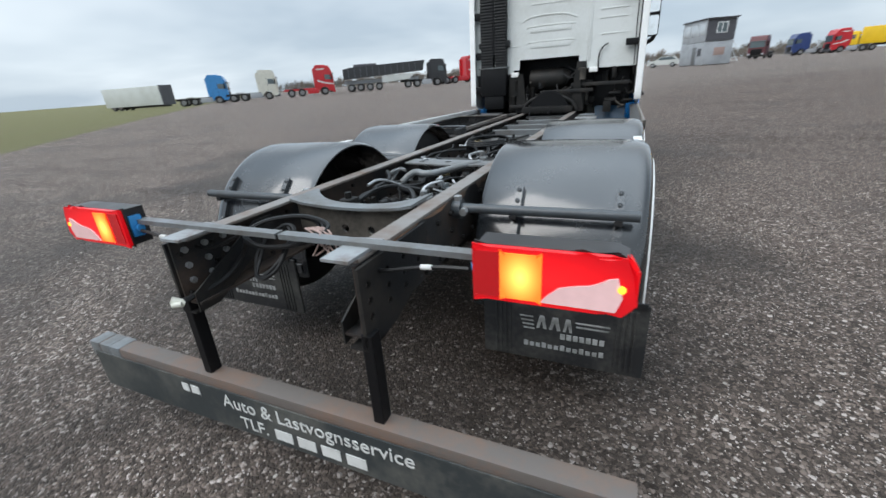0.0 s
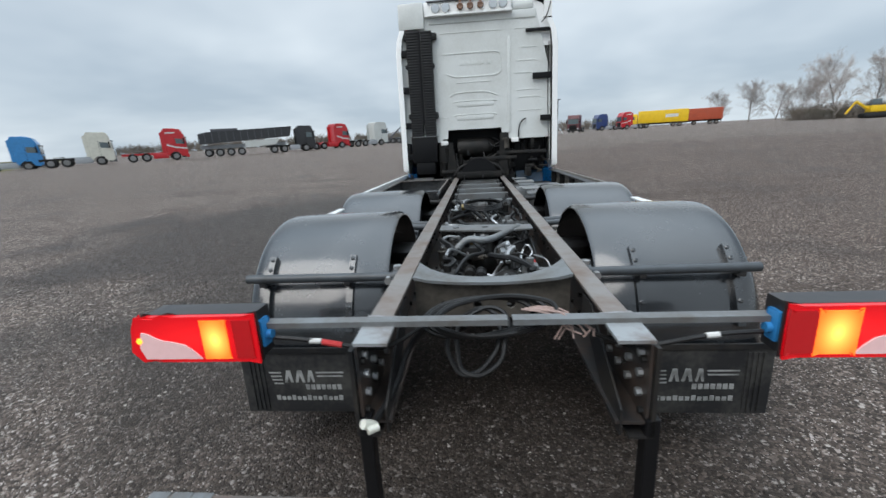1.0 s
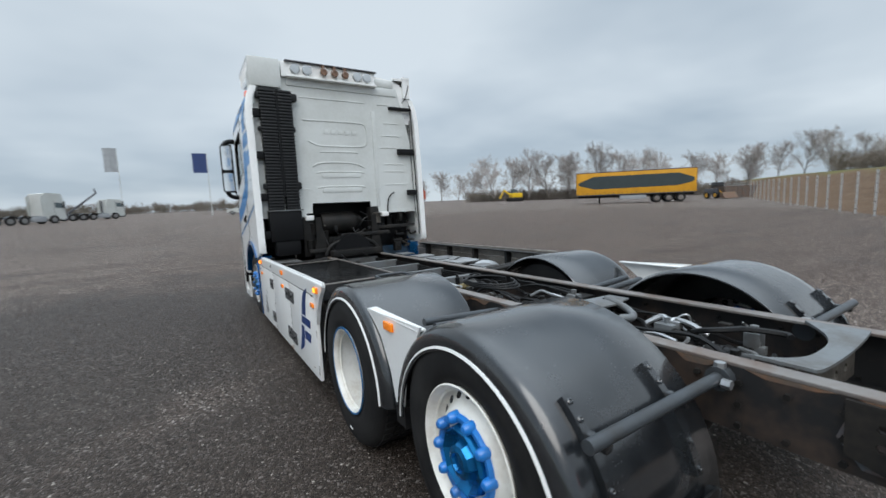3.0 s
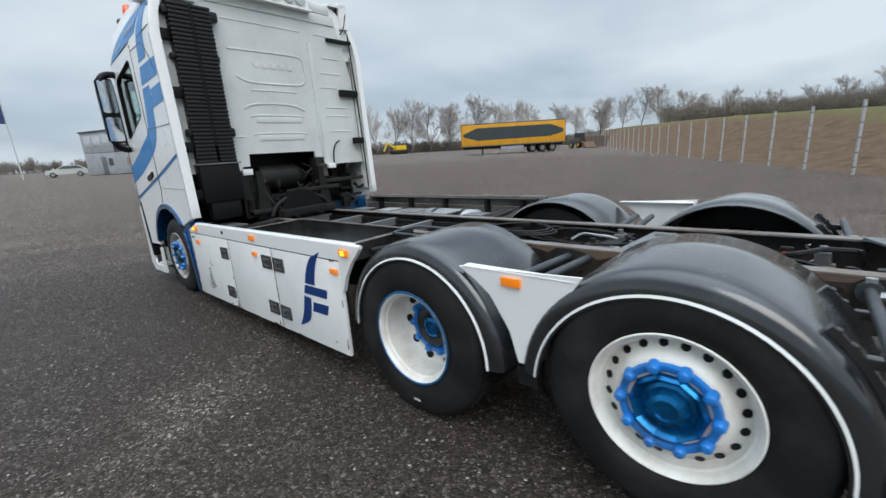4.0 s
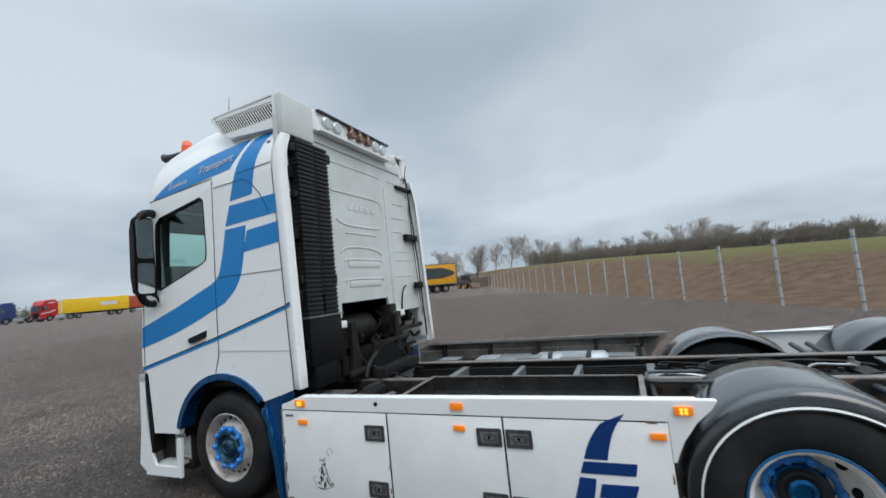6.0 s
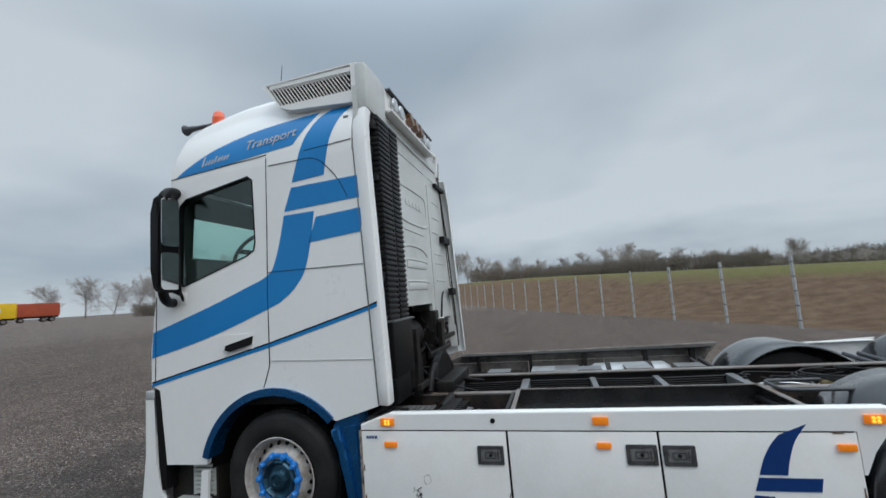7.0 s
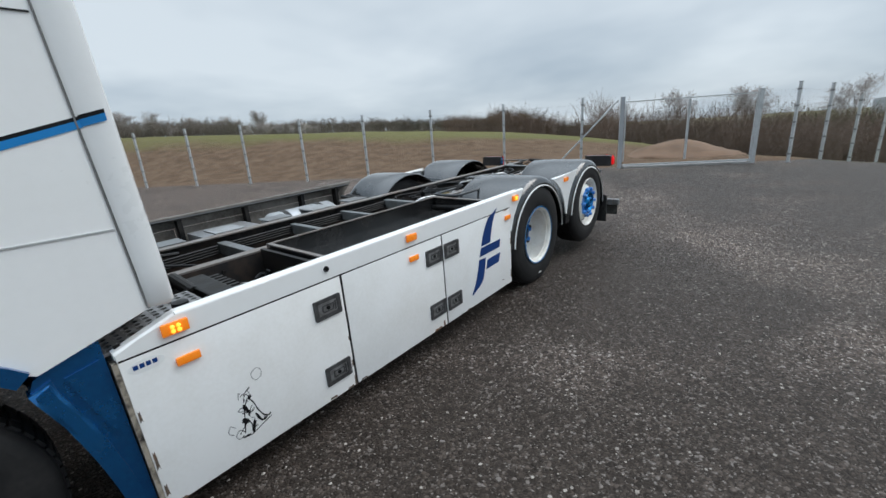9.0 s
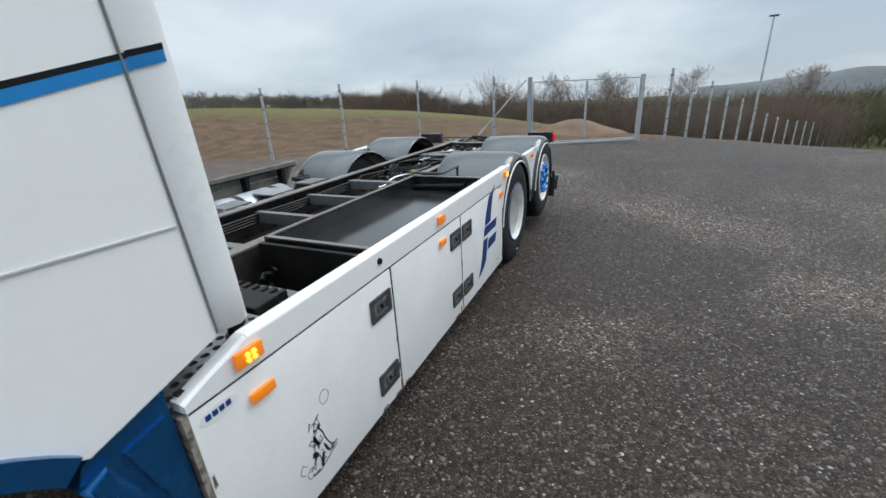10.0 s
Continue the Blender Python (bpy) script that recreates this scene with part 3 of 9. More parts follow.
def steps(near, far, fine):
    out, v, h = [0.0], 0.0, fine
    while v < far:
        h = fine if v < near else h * 1.16
        v += h
        out.append(v)
    return out


pos, neg = steps(40, 900, 0.8), steps(30, 900, 0.8)
ss = [-v for v in neg[:0:-1]] + pos
dd = [-v for v in steps(26, 900, 0.8)[:0:-1]] + steps(16, 700, 0.6)
gv, gf = [], []
for s in ss:
    for d in dd:
        q = GATE + ALONG * s + OUT * d
        gv.append((q.x, q.y, height(q.x, q.y)))
nd = len(dd)
for i in range(len(ss) - 1):
    for j in range(nd - 1):
        gf.append((i * nd + j, i * nd + j + 1, (i + 1) * nd + j + 1, (i + 1) * nd + j))


def ground_material():
    m = bpy.data.materials.new("wet_chippings_and_earth")
    m.use_nodes = True
    nt = m.node_tree
    N, L = nt.nodes, nt.links
    b = N["Principled BSDF"]
    co = N.new("ShaderNodeTexCoord")
    P = co.outputs["Object"]

    def noise_of(scale, detail=5.0, rough=0.55):
        n = N.new("ShaderNodeTexNoise")
        n.inputs["Scale"].default_value, n.inputs["Detail"].default_value, n.inputs["Roughness"].default_value = scale, detail, rough
        L.new(P, n.inputs["Vector"])
        return n.outputs["Fac"]

    def cells(scale, feature="F1"):
        n = N.new("ShaderNodeTexVoronoi")
        n.feature = feature
        n.inputs["Scale"].default_value = scale
        L.new(P, n.inputs["Vector"])
        return n

    def math_of(op, a, c, clamp=False):
        n = N.new("ShaderNodeMath")
        n.operation, n.use_clamp = op, clamp
        for k, v in enumerate((a, c)):
            if isinstance(v, (int, float)):
                n.inputs[k].default_value = v
            else:
                L.new(v, n.inputs[k])
        return n.outputs[0]

    def ramp_of(fac, *stops):
        n = N.new("ShaderNodeValToRGB")
        while len(n.color_ramp.elements) < len(stops):
            n.color_ramp.elements.new(0.5)
        for e, (at, c) in zip(n.color_ramp.elements, stops):
            e.position, e.color = at, (*c, 1)
        L.new(fac, n.inputs["Fac"])
        return n.outputs["Color"]

    def mix_of(f, a, c, kind="MIX"):
        n = N.new("ShaderNodeMix")
        n.data_type, n.blend_type = "RGBA", kind
        for key, v in (("Factor", f), ("A", a), ("B", c)):
            if isinstance(v, (int, float)):
                n.inputs[key].default_value = v
            elif isinstance(v, tuple):
                n.inputs[key].default_value = (*v, 1)
            else:
                L.new(v, n.inputs[key])
        return n.outputs["Result"]

    def plane(nx, ny, c):
        n = N.new("ShaderNodeVectorMath")
        n.operation = "DOT_PRODUCT"
        n.inputs[1].default_value = (nx, ny, 0)
        L.new(P, n.inputs[0])
        return math_of("ADD", n.outputs["Value"], c)

    # chippings: every cell is one stone in dark binder
    v1, v2 = cells(52), cells(105)
    sep1, sep2 = N.new("ShaderNodeSeparateColor"), N.new("ShaderNodeSeparateColor")
    L.new(v1.outputs["Color"], sep1.inputs[0])
    L.new(v2.outputs["Color"], sep2.inputs[0])
    g = lambda v, t=1.0: (v, v * (1 - 0.20 * t), v * (1 - 0.31 * t))
    big = ramp_of(sep1.outputs[0], (0.0, g(0.038)), (0.50, g(0.110)), (0.76, g(0.19)), (0.92, g(0.30, 0.9)), (0.985, g(0.58, 0.5)))
    small = ramp_of(sep2.outputs[0], (0.0, g(0.042)), (0.62, g(0.128)), (0.90, g(0.24)), (0.985, g(0.55, 0.5)))
    stones = mix_of(math_of("GREATER_THAN", sep1.outputs[1], 0.5), small, big)
    gaps = ramp_of(cells(52, "DISTANCE_TO_EDGE").outputs["Distance"], (0.0, (0.35, 0.35, 0.35)), (0.12, (1, 1, 1)))
    stones = mix_of(0.75, stones, gaps, "MULTIPLY")
    fleck = N.new("ShaderNodeSeparateColor")
    L.new(cells(135).outputs["Color"], fleck.inputs[0])
    stones = mix_of(ramp_of(fleck.outputs[0], (0.965, (0, 0, 0)), (0.985, (1, 1, 1))), stones, g(0.62, 0.45))
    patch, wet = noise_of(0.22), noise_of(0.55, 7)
    stones = mix_of(1.0, stones, ramp_of(patch, (0.30, (1.06, 1.05, 1.03)), (0.70, (1.16, 1.14, 1.11))), "MULTIPLY")
    # damp stretch beside the cab, darkened further in colour for the dimmer light there
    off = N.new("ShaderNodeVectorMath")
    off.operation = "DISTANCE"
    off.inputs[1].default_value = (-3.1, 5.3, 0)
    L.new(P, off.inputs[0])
    darken = math_of("MULTIPLY", math_of("MULTIPLY", math_of("SUBTRACT", 6.0, off.outputs["Value"]), 0.22, True), 0.46)
    # ruts of turning vehicles
    turn = N.new("ShaderNodeMapping")
    turn.inputs["Rotation"].default_value, turn.inputs["Scale"].default_value = (0, 0, 0.9), (0.12, 1.3, 1)
    L.new(P, turn.inputs["Vector"])
    rut = N.new("ShaderNodeTexNoise")
    rut.inputs["Scale"].default_value, rut.inputs["Detail"].default_value = 0.9, 6.0
    L.new(turn.outputs[0], rut.inputs["Vector"])
    stones = mix_of(1.0, stones, ramp_of(rut.outputs["Fac"], (0.34, (0.82, 0.81, 0.80)), (0.47, (1, 1, 1))), "MULTIPLY")
    # ground behind the truck: dimness when facing the light, put into the colour
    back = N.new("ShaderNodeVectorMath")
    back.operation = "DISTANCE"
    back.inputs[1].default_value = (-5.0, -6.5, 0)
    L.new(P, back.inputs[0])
    darken = math_of("MAXIMUM", darken, math_of("MULTIPLY", math_of("MULTIPLY", math_of("SUBTRACT", 10.0, back.outputs["Value"]), 0.16, True), 0.31))
    # wet ground along the wheels; the truck's shade is painted in with it
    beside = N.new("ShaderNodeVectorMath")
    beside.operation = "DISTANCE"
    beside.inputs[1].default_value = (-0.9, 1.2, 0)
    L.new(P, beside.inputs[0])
    darken = math_of("MAXIMUM", darken, math_of("MULTIPLY", math_of("MULTIPLY", math_of("SUBTRACT", 3.9, beside.outputs["Value"]), 0.40, True), 0.40))
    # chippings get darker in a wide round stretch towards the fence
    fenceward = N.new("ShaderNodeVectorMath")
    fenceward.operation = "DISTANCE"
    fenceward.inputs[1].default_value = (17, 12, 0)
    L.new(P, fenceward.inputs[0])
    stones = mix_of(math_of("MULTIPLY", math_of("SUBTRACT", 21.0, fenceward.outputs["Value"]), 0.16, True), stones, mix_of(1.0, stones, (0.80, 0.76, 0.74), "MULTIPLY"))
    # real damp by noise, plus the painted dark stretches above
    damp_shade = ramp_of(math_of("ADD", wet, darken), (0.54, (0, 0, 0)), (0.80, (1, 1, 1)))
    stones = mix_of(mix_of(0.86, (0, 0, 0), damp_shade), stones, mix_of(0.83, stones, (0.018, 0.0132, 0.0098)))
    # earth of the bank, grass above it and down the far slopes
    lumps, blades = noise_of(1.6, 8, 0.65), noise_of(9.0, 6, 0.7)
    earth = ramp_of(lumps, (0.28, (0.094, 0.060, 0.037)), (0.5, (0.150, 0.098, 0.063)), (0.72, (0.205, 0.140, 0.093)))
    earth = mix_of(ramp_of(blades, (0.60, (0, 0, 0)), (0.72, (0.6, 0.6, 0.6))), earth, (0.10, 0.105, 0.045))
    grass = ramp_of(blades, (0.25, (0.078, 0.088, 0.026)), (0.55, (0.150, 0.152, 0.048)), (0.8, (0.24, 0.21, 0.080)))
    grass = mix_of(ramp_of(noise_of(0.10), (0.36, (0.25, 0.25, 0.25)), (0.62, (0.7, 0.7, 0.7))), grass, (0.155, 0.135, 0.062))
    d = plane(0.463, -0.886, -(GATE.dot(OUT)))
    w = plane(-0.73, -0.68, -(WEST0.dot(WEST)))
    wob = math_of("MULTIPLY", math_of("SUBTRACT", noise_of(0.9, 6), 0.5), 1.6)
    far_wob = math_of("MULTIPLY", math_of("SUBTRACT", noise_of(0.12, 6), 0.5), 9.0)
    on_bank = math_of("MULTIPLY", math_of("ADD", math_of("SUBTRACT", d, 0.25), math_of("MULTIPLY", wob, 0.25)), 5.0, True)
    on_top = math_of("MULTIPLY", math_of("ADD", math_of("SUBTRACT", d, 7.4), far_wob), 0.5, True)
    on_west = math_of("MULTIPLY", math_of("ADD", w, wob), 1.5, True)
    c = mix_of(on_bank, stones, earth)
    c = mix_of(on_top, c, grass)
    # grass down the west slope is greyed, with distance haze mixed into its colour
    c = mix_of(on_west, c, mix_of(0.5, grass, (0.125, 0.12, 0.078)))
    L.new(c, b.inputs["Base Color"])
    soft = math_of("MAXIMUM", on_bank, on_west, True)
    dry = mix_of(damp_shade, (0.75, 0.75, 0.75), (0.50, 0.50, 0.50))
    L.new(mix_of(soft, dry, (0.95, 0.95, 0.95)), b.inputs["Roughness"])
    b.inputs["Specular IOR Level"].default_value = 0.16
    bp = N.new("ShaderNodeBump")
    bp.inputs["Strength"].default_value, bp.inputs["Distance"].default_value = 0.95, 0.014
    hill = math_of("ADD", math_of("MULTIPLY", math_of("ADD", sep1.outputs[2], math_of("MULTIPLY", sep2.outputs[2], 0.5)), 0.6), math_of("MULTIPLY", cells(52, "DISTANCE_TO_EDGE").outputs["Distance"], 1.2))
    L.new(math_of("ADD", hill, math_of("MULTIPLY", lumps, math_of("MULTIPLY", soft, 5.0))), bp.inputs["Height"])
    L.new(bp.outputs[0], b.inputs["Normal"])
    return m


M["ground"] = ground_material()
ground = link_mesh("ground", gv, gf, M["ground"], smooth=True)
tagged(ground, "wet dark chippings yard rising to an earth bank and grass", "ground", kind="structure")


def blobs(name, spots, material, label, category, squash=0.6, seed=1):
    """Many small stones as one mesh: uneven octahedra."""
    rng = random.Random(seed)
    verts, faces = [], []
    for x, y, z, r in spots:
        n, a0 = len(verts), rng.uniform(0, 6.28)
        for k in range(5):
            a, rr = a0 + k * 1.2566, r * rng.uniform(0.7, 1.25)
            verts.append((x + rr * math.cos(a), y + rr * math.sin(a), z + r * 0.1 * rng.random()))
        verts.append((x + r * 0.2 * rng.uniform(-1, 1), y + r * 0.2 * rng.uniform(-1, 1), z + r * squash * rng.uniform(0.7, 1.2)))
        faces += [(n + k, n + (k + 1) % 5, n + 5) for k in range(5)]
    return tagged(link_mesh(name, verts, faces, material), label, category, kind="stuff")


rng = random.Random(5)
spots = []
while len(spots) < 11000:
    x, y = rng.gauss(-2.4, 2.6), rng.uniform(-4.5, 9.0)
    if (Vector((x, y)) - GATE).dot(OUT) < -0.4:
        spots.append((x, y, height(x, y) - 0.001, rng.choice((0.004, 0.005, 0.006, 0.006, 0.008, 0.011))))
blobs("gravel", spots, M["stone"], "pale loose stone chips scattered over the yard", "gravel")

# ---- fence along the foot of the bank ----
FENCE_H = 2.24
fence = thing("fence", pose(0, 0, 0), "galvanised wire mesh fence on square steel posts", "fence")


def fence_post():
    bm = boxed(-0.035, 0.035, -0.035, 0.035, -0.5, FENCE_H, bevel=0.004)
    box(bm, -0.042, 0.042, -0.038, 0.038, FENCE_H - 0.005, FENCE_H + 0.012)
    return bm


post_ob = part("post", fence_post(), M["zinc"], fence, smooth=False)
clip_bm = bmesh.new()
for k in range(5):
    box(clip_bm, -0.047, 0.047, -0.052, 0.042, 0.22 + 0.45 * k, 0.27 + 0.45 * k)
clip_ob = tagged(part("wire_clamp", clip_bm, M["latch"], post_ob, smooth=False), kind="stuff")
TURN_A = math.degrees(math.atan2(ALONG.y, ALONG.x))
line_posts = [1.2 + 2.505 * k for k in range(0, 58)]
first = True
for s in line_posts:
    q = GATE + ALONG * s
    m = pose(q.x, q.y, height(q.x, q.y), 0, 0, TURN_A)
    if first:
        post_ob.matrix_local, first = m, False
        continue
    o = new("post", post_ob.data)
    o.parent, o.matrix_local = fence, m
    c = tagged(new("wire_clamp", clip_ob.data), kind="stuff")
    c.parent = o
CORNER = Vector((-3.15, -10.94))
run = [CORNER + Vector((-1.025, -2.14)) * (0.74 * k + 0.018 * k * k) for k in range(0, 17)]
for q in run:
    o = new("post", post_ob.data)
    o.parent, o.matrix_local = fence, pose(q.x, q.y, height(q.x, q.y), 0, 0, TURN_A + 40)
    c = tagged(new("wire_clamp", clip_ob.data), kind="stuff")
    c.parent = o


def wires(a, b, verts, faces, zs, gap):
    """Mesh wires between two points on the ground: level wires and uprights, as thin three-sided rods."""
    a, b = Vector(a), Vector(b)
    za, zb = height(*a), height(*b)
    side = Vector((b - a).normalized().yx) * Vector((-1, 1))

    def rod(p, q, r):
        n = len(verts)
        d = (q - p).normalized()
        u = d.orthogonal().normalized()
        v = d.cross(u)
        for e in (p, q):
            for k in range(3):
                verts.append(e + r * (u * math.cos(2.094 * k) + v * math.sin(2.094 * k)))
        faces.extend([(n + k, n + (k + 1) % 3, n + 3 + (k + 1) % 3, n + 3 + k) for k in range(3)])

    for z in zs:
        rod(Vector((*a, za + z)), Vector((*b, zb + z)), 0.0014)
    count = int((b - a).length / gap)
    for k in range(count):
        q = a.lerp(b, k / count)
        z0 = za + (zb - za) * k / count
        rod(Vector((*q, z0 + 0.04)), Vector((*q, z0 + zs[-1])), 0.001)


fv, ff = [], []
levels = [0.05 + 0.2 * k for k in range(11)]
for s0, s1 in zip([0.08] + line_posts[:26], line_posts[:27]):
    wires(GATE + ALONG * s0 + OUT * -0.035, GATE + ALONG * s1 + OUT * -0.035, fv, ff, levels, 0.10 if s1 < 24 else 0.2)
for a, b in zip(run, run[1:12]):
    wires(a, b, fv, ff, levels, 0.12)
wires(GATE + ALONG * -3.86, CORNER, fv, ff, levels, 0.10)
mesh_ob = link_mesh("wire_mesh", fv, ff, M["wire"], fence)
tagged(mesh_ob, "fine welded wire panels", kind="stuff")
brace = bmesh.new()
a, b = GATE + ALONG * 0.12 + OUT * 0.05, GATE + ALONG * 2.1 + OUT * 0.05
cyl(brace, (*a, height(*a) + 2.12), (*b, height(*b) + 0.05), 0.025, seg=10)
part("brace", brace, M["zinc"], fence)

# ---- gate ----
gate = thing("gate", pose(GATE.x, GATE.y, 0, 0, 0, TURN_A), "closed galvanised sliding gate between square posts", "gate")
part("gate_post", boxed(-0.06, 0.06, -0.06, 0.06, -0.2, 2.2, bevel=0.006), M["grey_box"], gate, smooth=False)
part("gate_post", boxed(-3.86, -3.74, -0.06, 0.06, -0.2, 2.14, bevel=0.006), M["zinc"], gate, smooth=False)
for x0, x1, z0, z1 in ((-3.72, -0.08, 2.02, 2.05), (-3.72, -0.08, 0.08, 0.13), (-1.93, -1.87, 0.22, 2.0), (-3.72, -3.69, 0.22, 2.0), (-0.11, -0.08, 0.22, 2.0)):
    part("gate_bar", boxed(x0, x1, 0.02, 0.07, z0, z1, bevel=0.004), M["zinc"], gate, smooth=False)
part("sill", boxed(-3.7, -0.1, -0.12, 0.16, -0.05, 0.06, bevel=0.01), M["concrete"], gate, smooth=False)
gv2, gf2 = [], []
wires(GATE + ALONG * -3.7 + OUT * 0.0, GATE + ALONG * -0.1 + OUT * 0.0, gv2, gf2, [0.25 + 0.175 * k for k in range(11)], 0.05)
inv = pose(GATE.x, GATE.y, 0, 0, 0, TURN_A).inverted()
tagged(link_mesh("wire_mesh", [inv @ Vector(v) for v in gv2], gf2, M["wire"], gate), "welded wire infill", kind="stuff")

# heap of earth behind the gate
heap = bmesh.new()
bmesh.ops.create_uvsphere(heap, u_segments=40, v_segments=20, radius=1.0)
for v in heap.verts:
    n = noise.noise(v.co * 2.1) * 0.10 + noise.noise(v.co * 6.0) * 0.05 + noise.noise(v.co * 15.0) * 0.03
    far = min(1.0, math.hypot(v.co.x, v.co.y))
    v.co = Vector((v.co.x * (2.3 + n * 2), v.co.y * (1.7 + n * 2), -0.1 + (0.66 * (1 - far ** 1.5) + 0.5 * n if v.co.z > 0 else -0.1)))
heap_ob = part("soil_mound", heap, M["earth_heap"], smooth=True, angle=180)
heap_ob.matrix_world = pose(0.25, -13.6, height(0.25, -13.6), 0, 0, TURN_A)
tagged(heap_ob, "small heap of brown earth behind the gate", "earth heap")


# ---- bare trees and scrub ----
def grow(rng, verts, faces, p, d, length, r, level, bend=0.28, split=(2, 4), thin=0.012):
    """One limb as a tapered rod of two pieces, then its forks."""
    mid = p + d * length * 0.5 + Vector((rng.uniform(-1, 1), rng.uniform(-1, 1), rng.uniform(-0.3, 0.5))) * length * 0.06
    end = mid + (d + Vector((rng.uniform(-1, 1), rng.uniform(-1, 1), rng.uniform(-0.2, 0.6))) * 0.16).normalized() * length * 0.5
    sides = 6 if level > 4 else (4 if level > 2 else 3)
    rings = []
    for q, rr in ((p, r), (mid, r * 0.8), (end, r * 0.6)):
        u = d.orthogonal().normalized()
        v = d.cross(u)
        n = len(verts)
        verts.extend([q + rr * (u * math.cos(6.2832 * k / sides) + v * math.sin(6.2832 * k / sides)) for k in range(sides)])
        rings.append(n)
    for a, b in zip(rings, rings[1:]):
        faces.extend([(a + k, a + (k + 1) % sides, b + (k + 1) % sides, b + k) for k in range(sides)])
    if level == 0:
        return
    kids = rng.randint(*split)
    for k in range(kids):
        t = 1.0 if k == 0 else rng.uniform(0.45, 1.0)
        q = p.lerp(mid, t * 2) if t < 0.5 else mid.lerp(end, t * 2 - 1)
        spread = bend * (0.45 if k == 0 else rng.uniform(0.9, 1.7))
        a = rng.uniform(0, 6.2832)
        side = d.orthogonal().normalized()
        side.rotate(Matrix.Rotation(a, 3, d).to_quaternion())
        nd2 = (d + side * spread * 1.6 + Vector((0, 0, 0.12))).normalized()
        grow(rng, verts, faces, q, nd2, length * rng.uniform(0.62, 0.82), max(thin, r * (0.62 if k == 0 else rng.uniform(0.35, 0.55))), level - 1, bend, split, thin)


def rods(verts, faces, pts, r0, r1, sides=3):
    """A tapering branch through a few points."""
    base = len(verts)
    for k, p in enumerate(pts):
        d = (pts[min(k + 1, len(pts) - 1)] - pts[max(k - 1, 0)]).normalized()
        u = d.orthogonal().normalized()
        v = d.cross(u)
        r = r0 + (r1 - r0) * k / (len(pts) - 1)
        verts.extend([p + r * (u * math.cos(6.2832 * j / sides) + v * math.sin(6.2832 * j / sides)) for j in range(sides)])
    for k in range(len(pts) - 1):
        a, b = base + k * sides, base + (k + 1) * sides
        faces.extend([(a + j, a + (j + 1) % sides, b + (j + 1) % sides, b + j) for j in range(sides)])


def bare_tree(seed, tall):
    """Ascending limbs from low on the trunk, branching all the way out into a broad airy dome."""
    rng = random.Random(seed)
    root = thing("tree", pose(0, 0, 0), "leafless broad tree with fine grey-brown twigs", "tree", "bare trees behind the yard")
    tv, tf, cv, cf = [], [], [], []

    def limb(p, d, length, r, level):
        pts, q, e = [p.copy()], p.copy(), d.copy()
        for _ in range(4):
            e = (e + Vector((rng.uniform(-1, 1), rng.uniform(-1, 1), rng.uniform(-0.6, 0.9))) * 0.16).normalized()
            q = q + e * length / 4
            pts.append(q.copy())
        rods(tv if level == 4 else cv, tf if level == 4 else cf, pts, r, max(0.005, r * 0.3), (3, 3, 3, 4, 8)[level])
        if level == 0:
            return
        count = (0, 7, 8, 9, 13)[level]
        for k in range(count):
            t = 0.10 + 0.89 * (k + rng.random()) / count
            i = min(3, int(t * 4))
            at = pts[i].lerp(pts[i + 1], t * 4 - i)
            e = (pts[i + 1] - pts[i]).normalized()
            side = e.orthogonal().normalized()
            side.rotate(Matrix.Rotation(rng.uniform(0, 6.2832), 3, e).to_quaternion())
            if level == 4:
                nd = (e * (0.62 + 0.3 * t) + side * rng.uniform(0.45, 0.75) + Vector((0, 0, 0.10))).normalized()
                size = tall * (0.22 + 0.30 * math.sin(math.pi * min(1.0, 0.18 + 0.80 * t))) * rng.uniform(0.85, 1.1)
            else:
                nd = (e * rng.uniform(0.5, 0.9) + side * rng.uniform(0.5, 0.9) + Vector((0, 0, 0.12))).normalized()
                size = length * (0.60 - 0.24 * t) * rng.uniform(0.6, 1.2)
            if size > 0.15:
                limb(at, nd, size, {4: 0.0065 * tall, 3: 0.028, 2: 0.016, 1: 0.011}[level], level - 1)

    for _ in range(rng.choice((1, 1, 2))):
        foot = Vector((rng.uniform(-0.4, 0.4), rng.uniform(-0.4, 0.4), -0.3))
        limb(foot, Vector((rng.uniform(-0.12, 0.12), rng.uniform(-0.12, 0.12), 1)).normalized(), tall * 0.82, tall * 0.014, 4)
    k = tall / max(v.z for v in cv)
    link_mesh("trunk", [v * k for v in tv], tf, M["bark"], root, smooth=True)
    link_mesh("crown", [v * k for v in cv], cf, M["twig"], root)
    return root, tall


kinds = [bare_tree(11, 11.0), bare_tree(23, 11.0), bare_tree(37, 11.0), bare_tree(51, 11.0)]
spare = list(kinds)
rng = random.Random(3)


def plant(x, y, tall, turn=None, broad=1.0):
    ob, t0 = kinds[rng.randrange(4)]
    k = tall / t0
    m = pose(x, y, height(x, y) - 0.1, 0, 0, rng.uniform(0, 360) if turn is None else turn)
    if (ob, t0) in spare:
        spare.remove((ob, t0))
        o = ob
        o.matrix_basis = m
    else:
        o = copy_thing(ob, m)
    o.scale = (k * broad, k * broad, k * rng.uniform(0.95, 1.05))


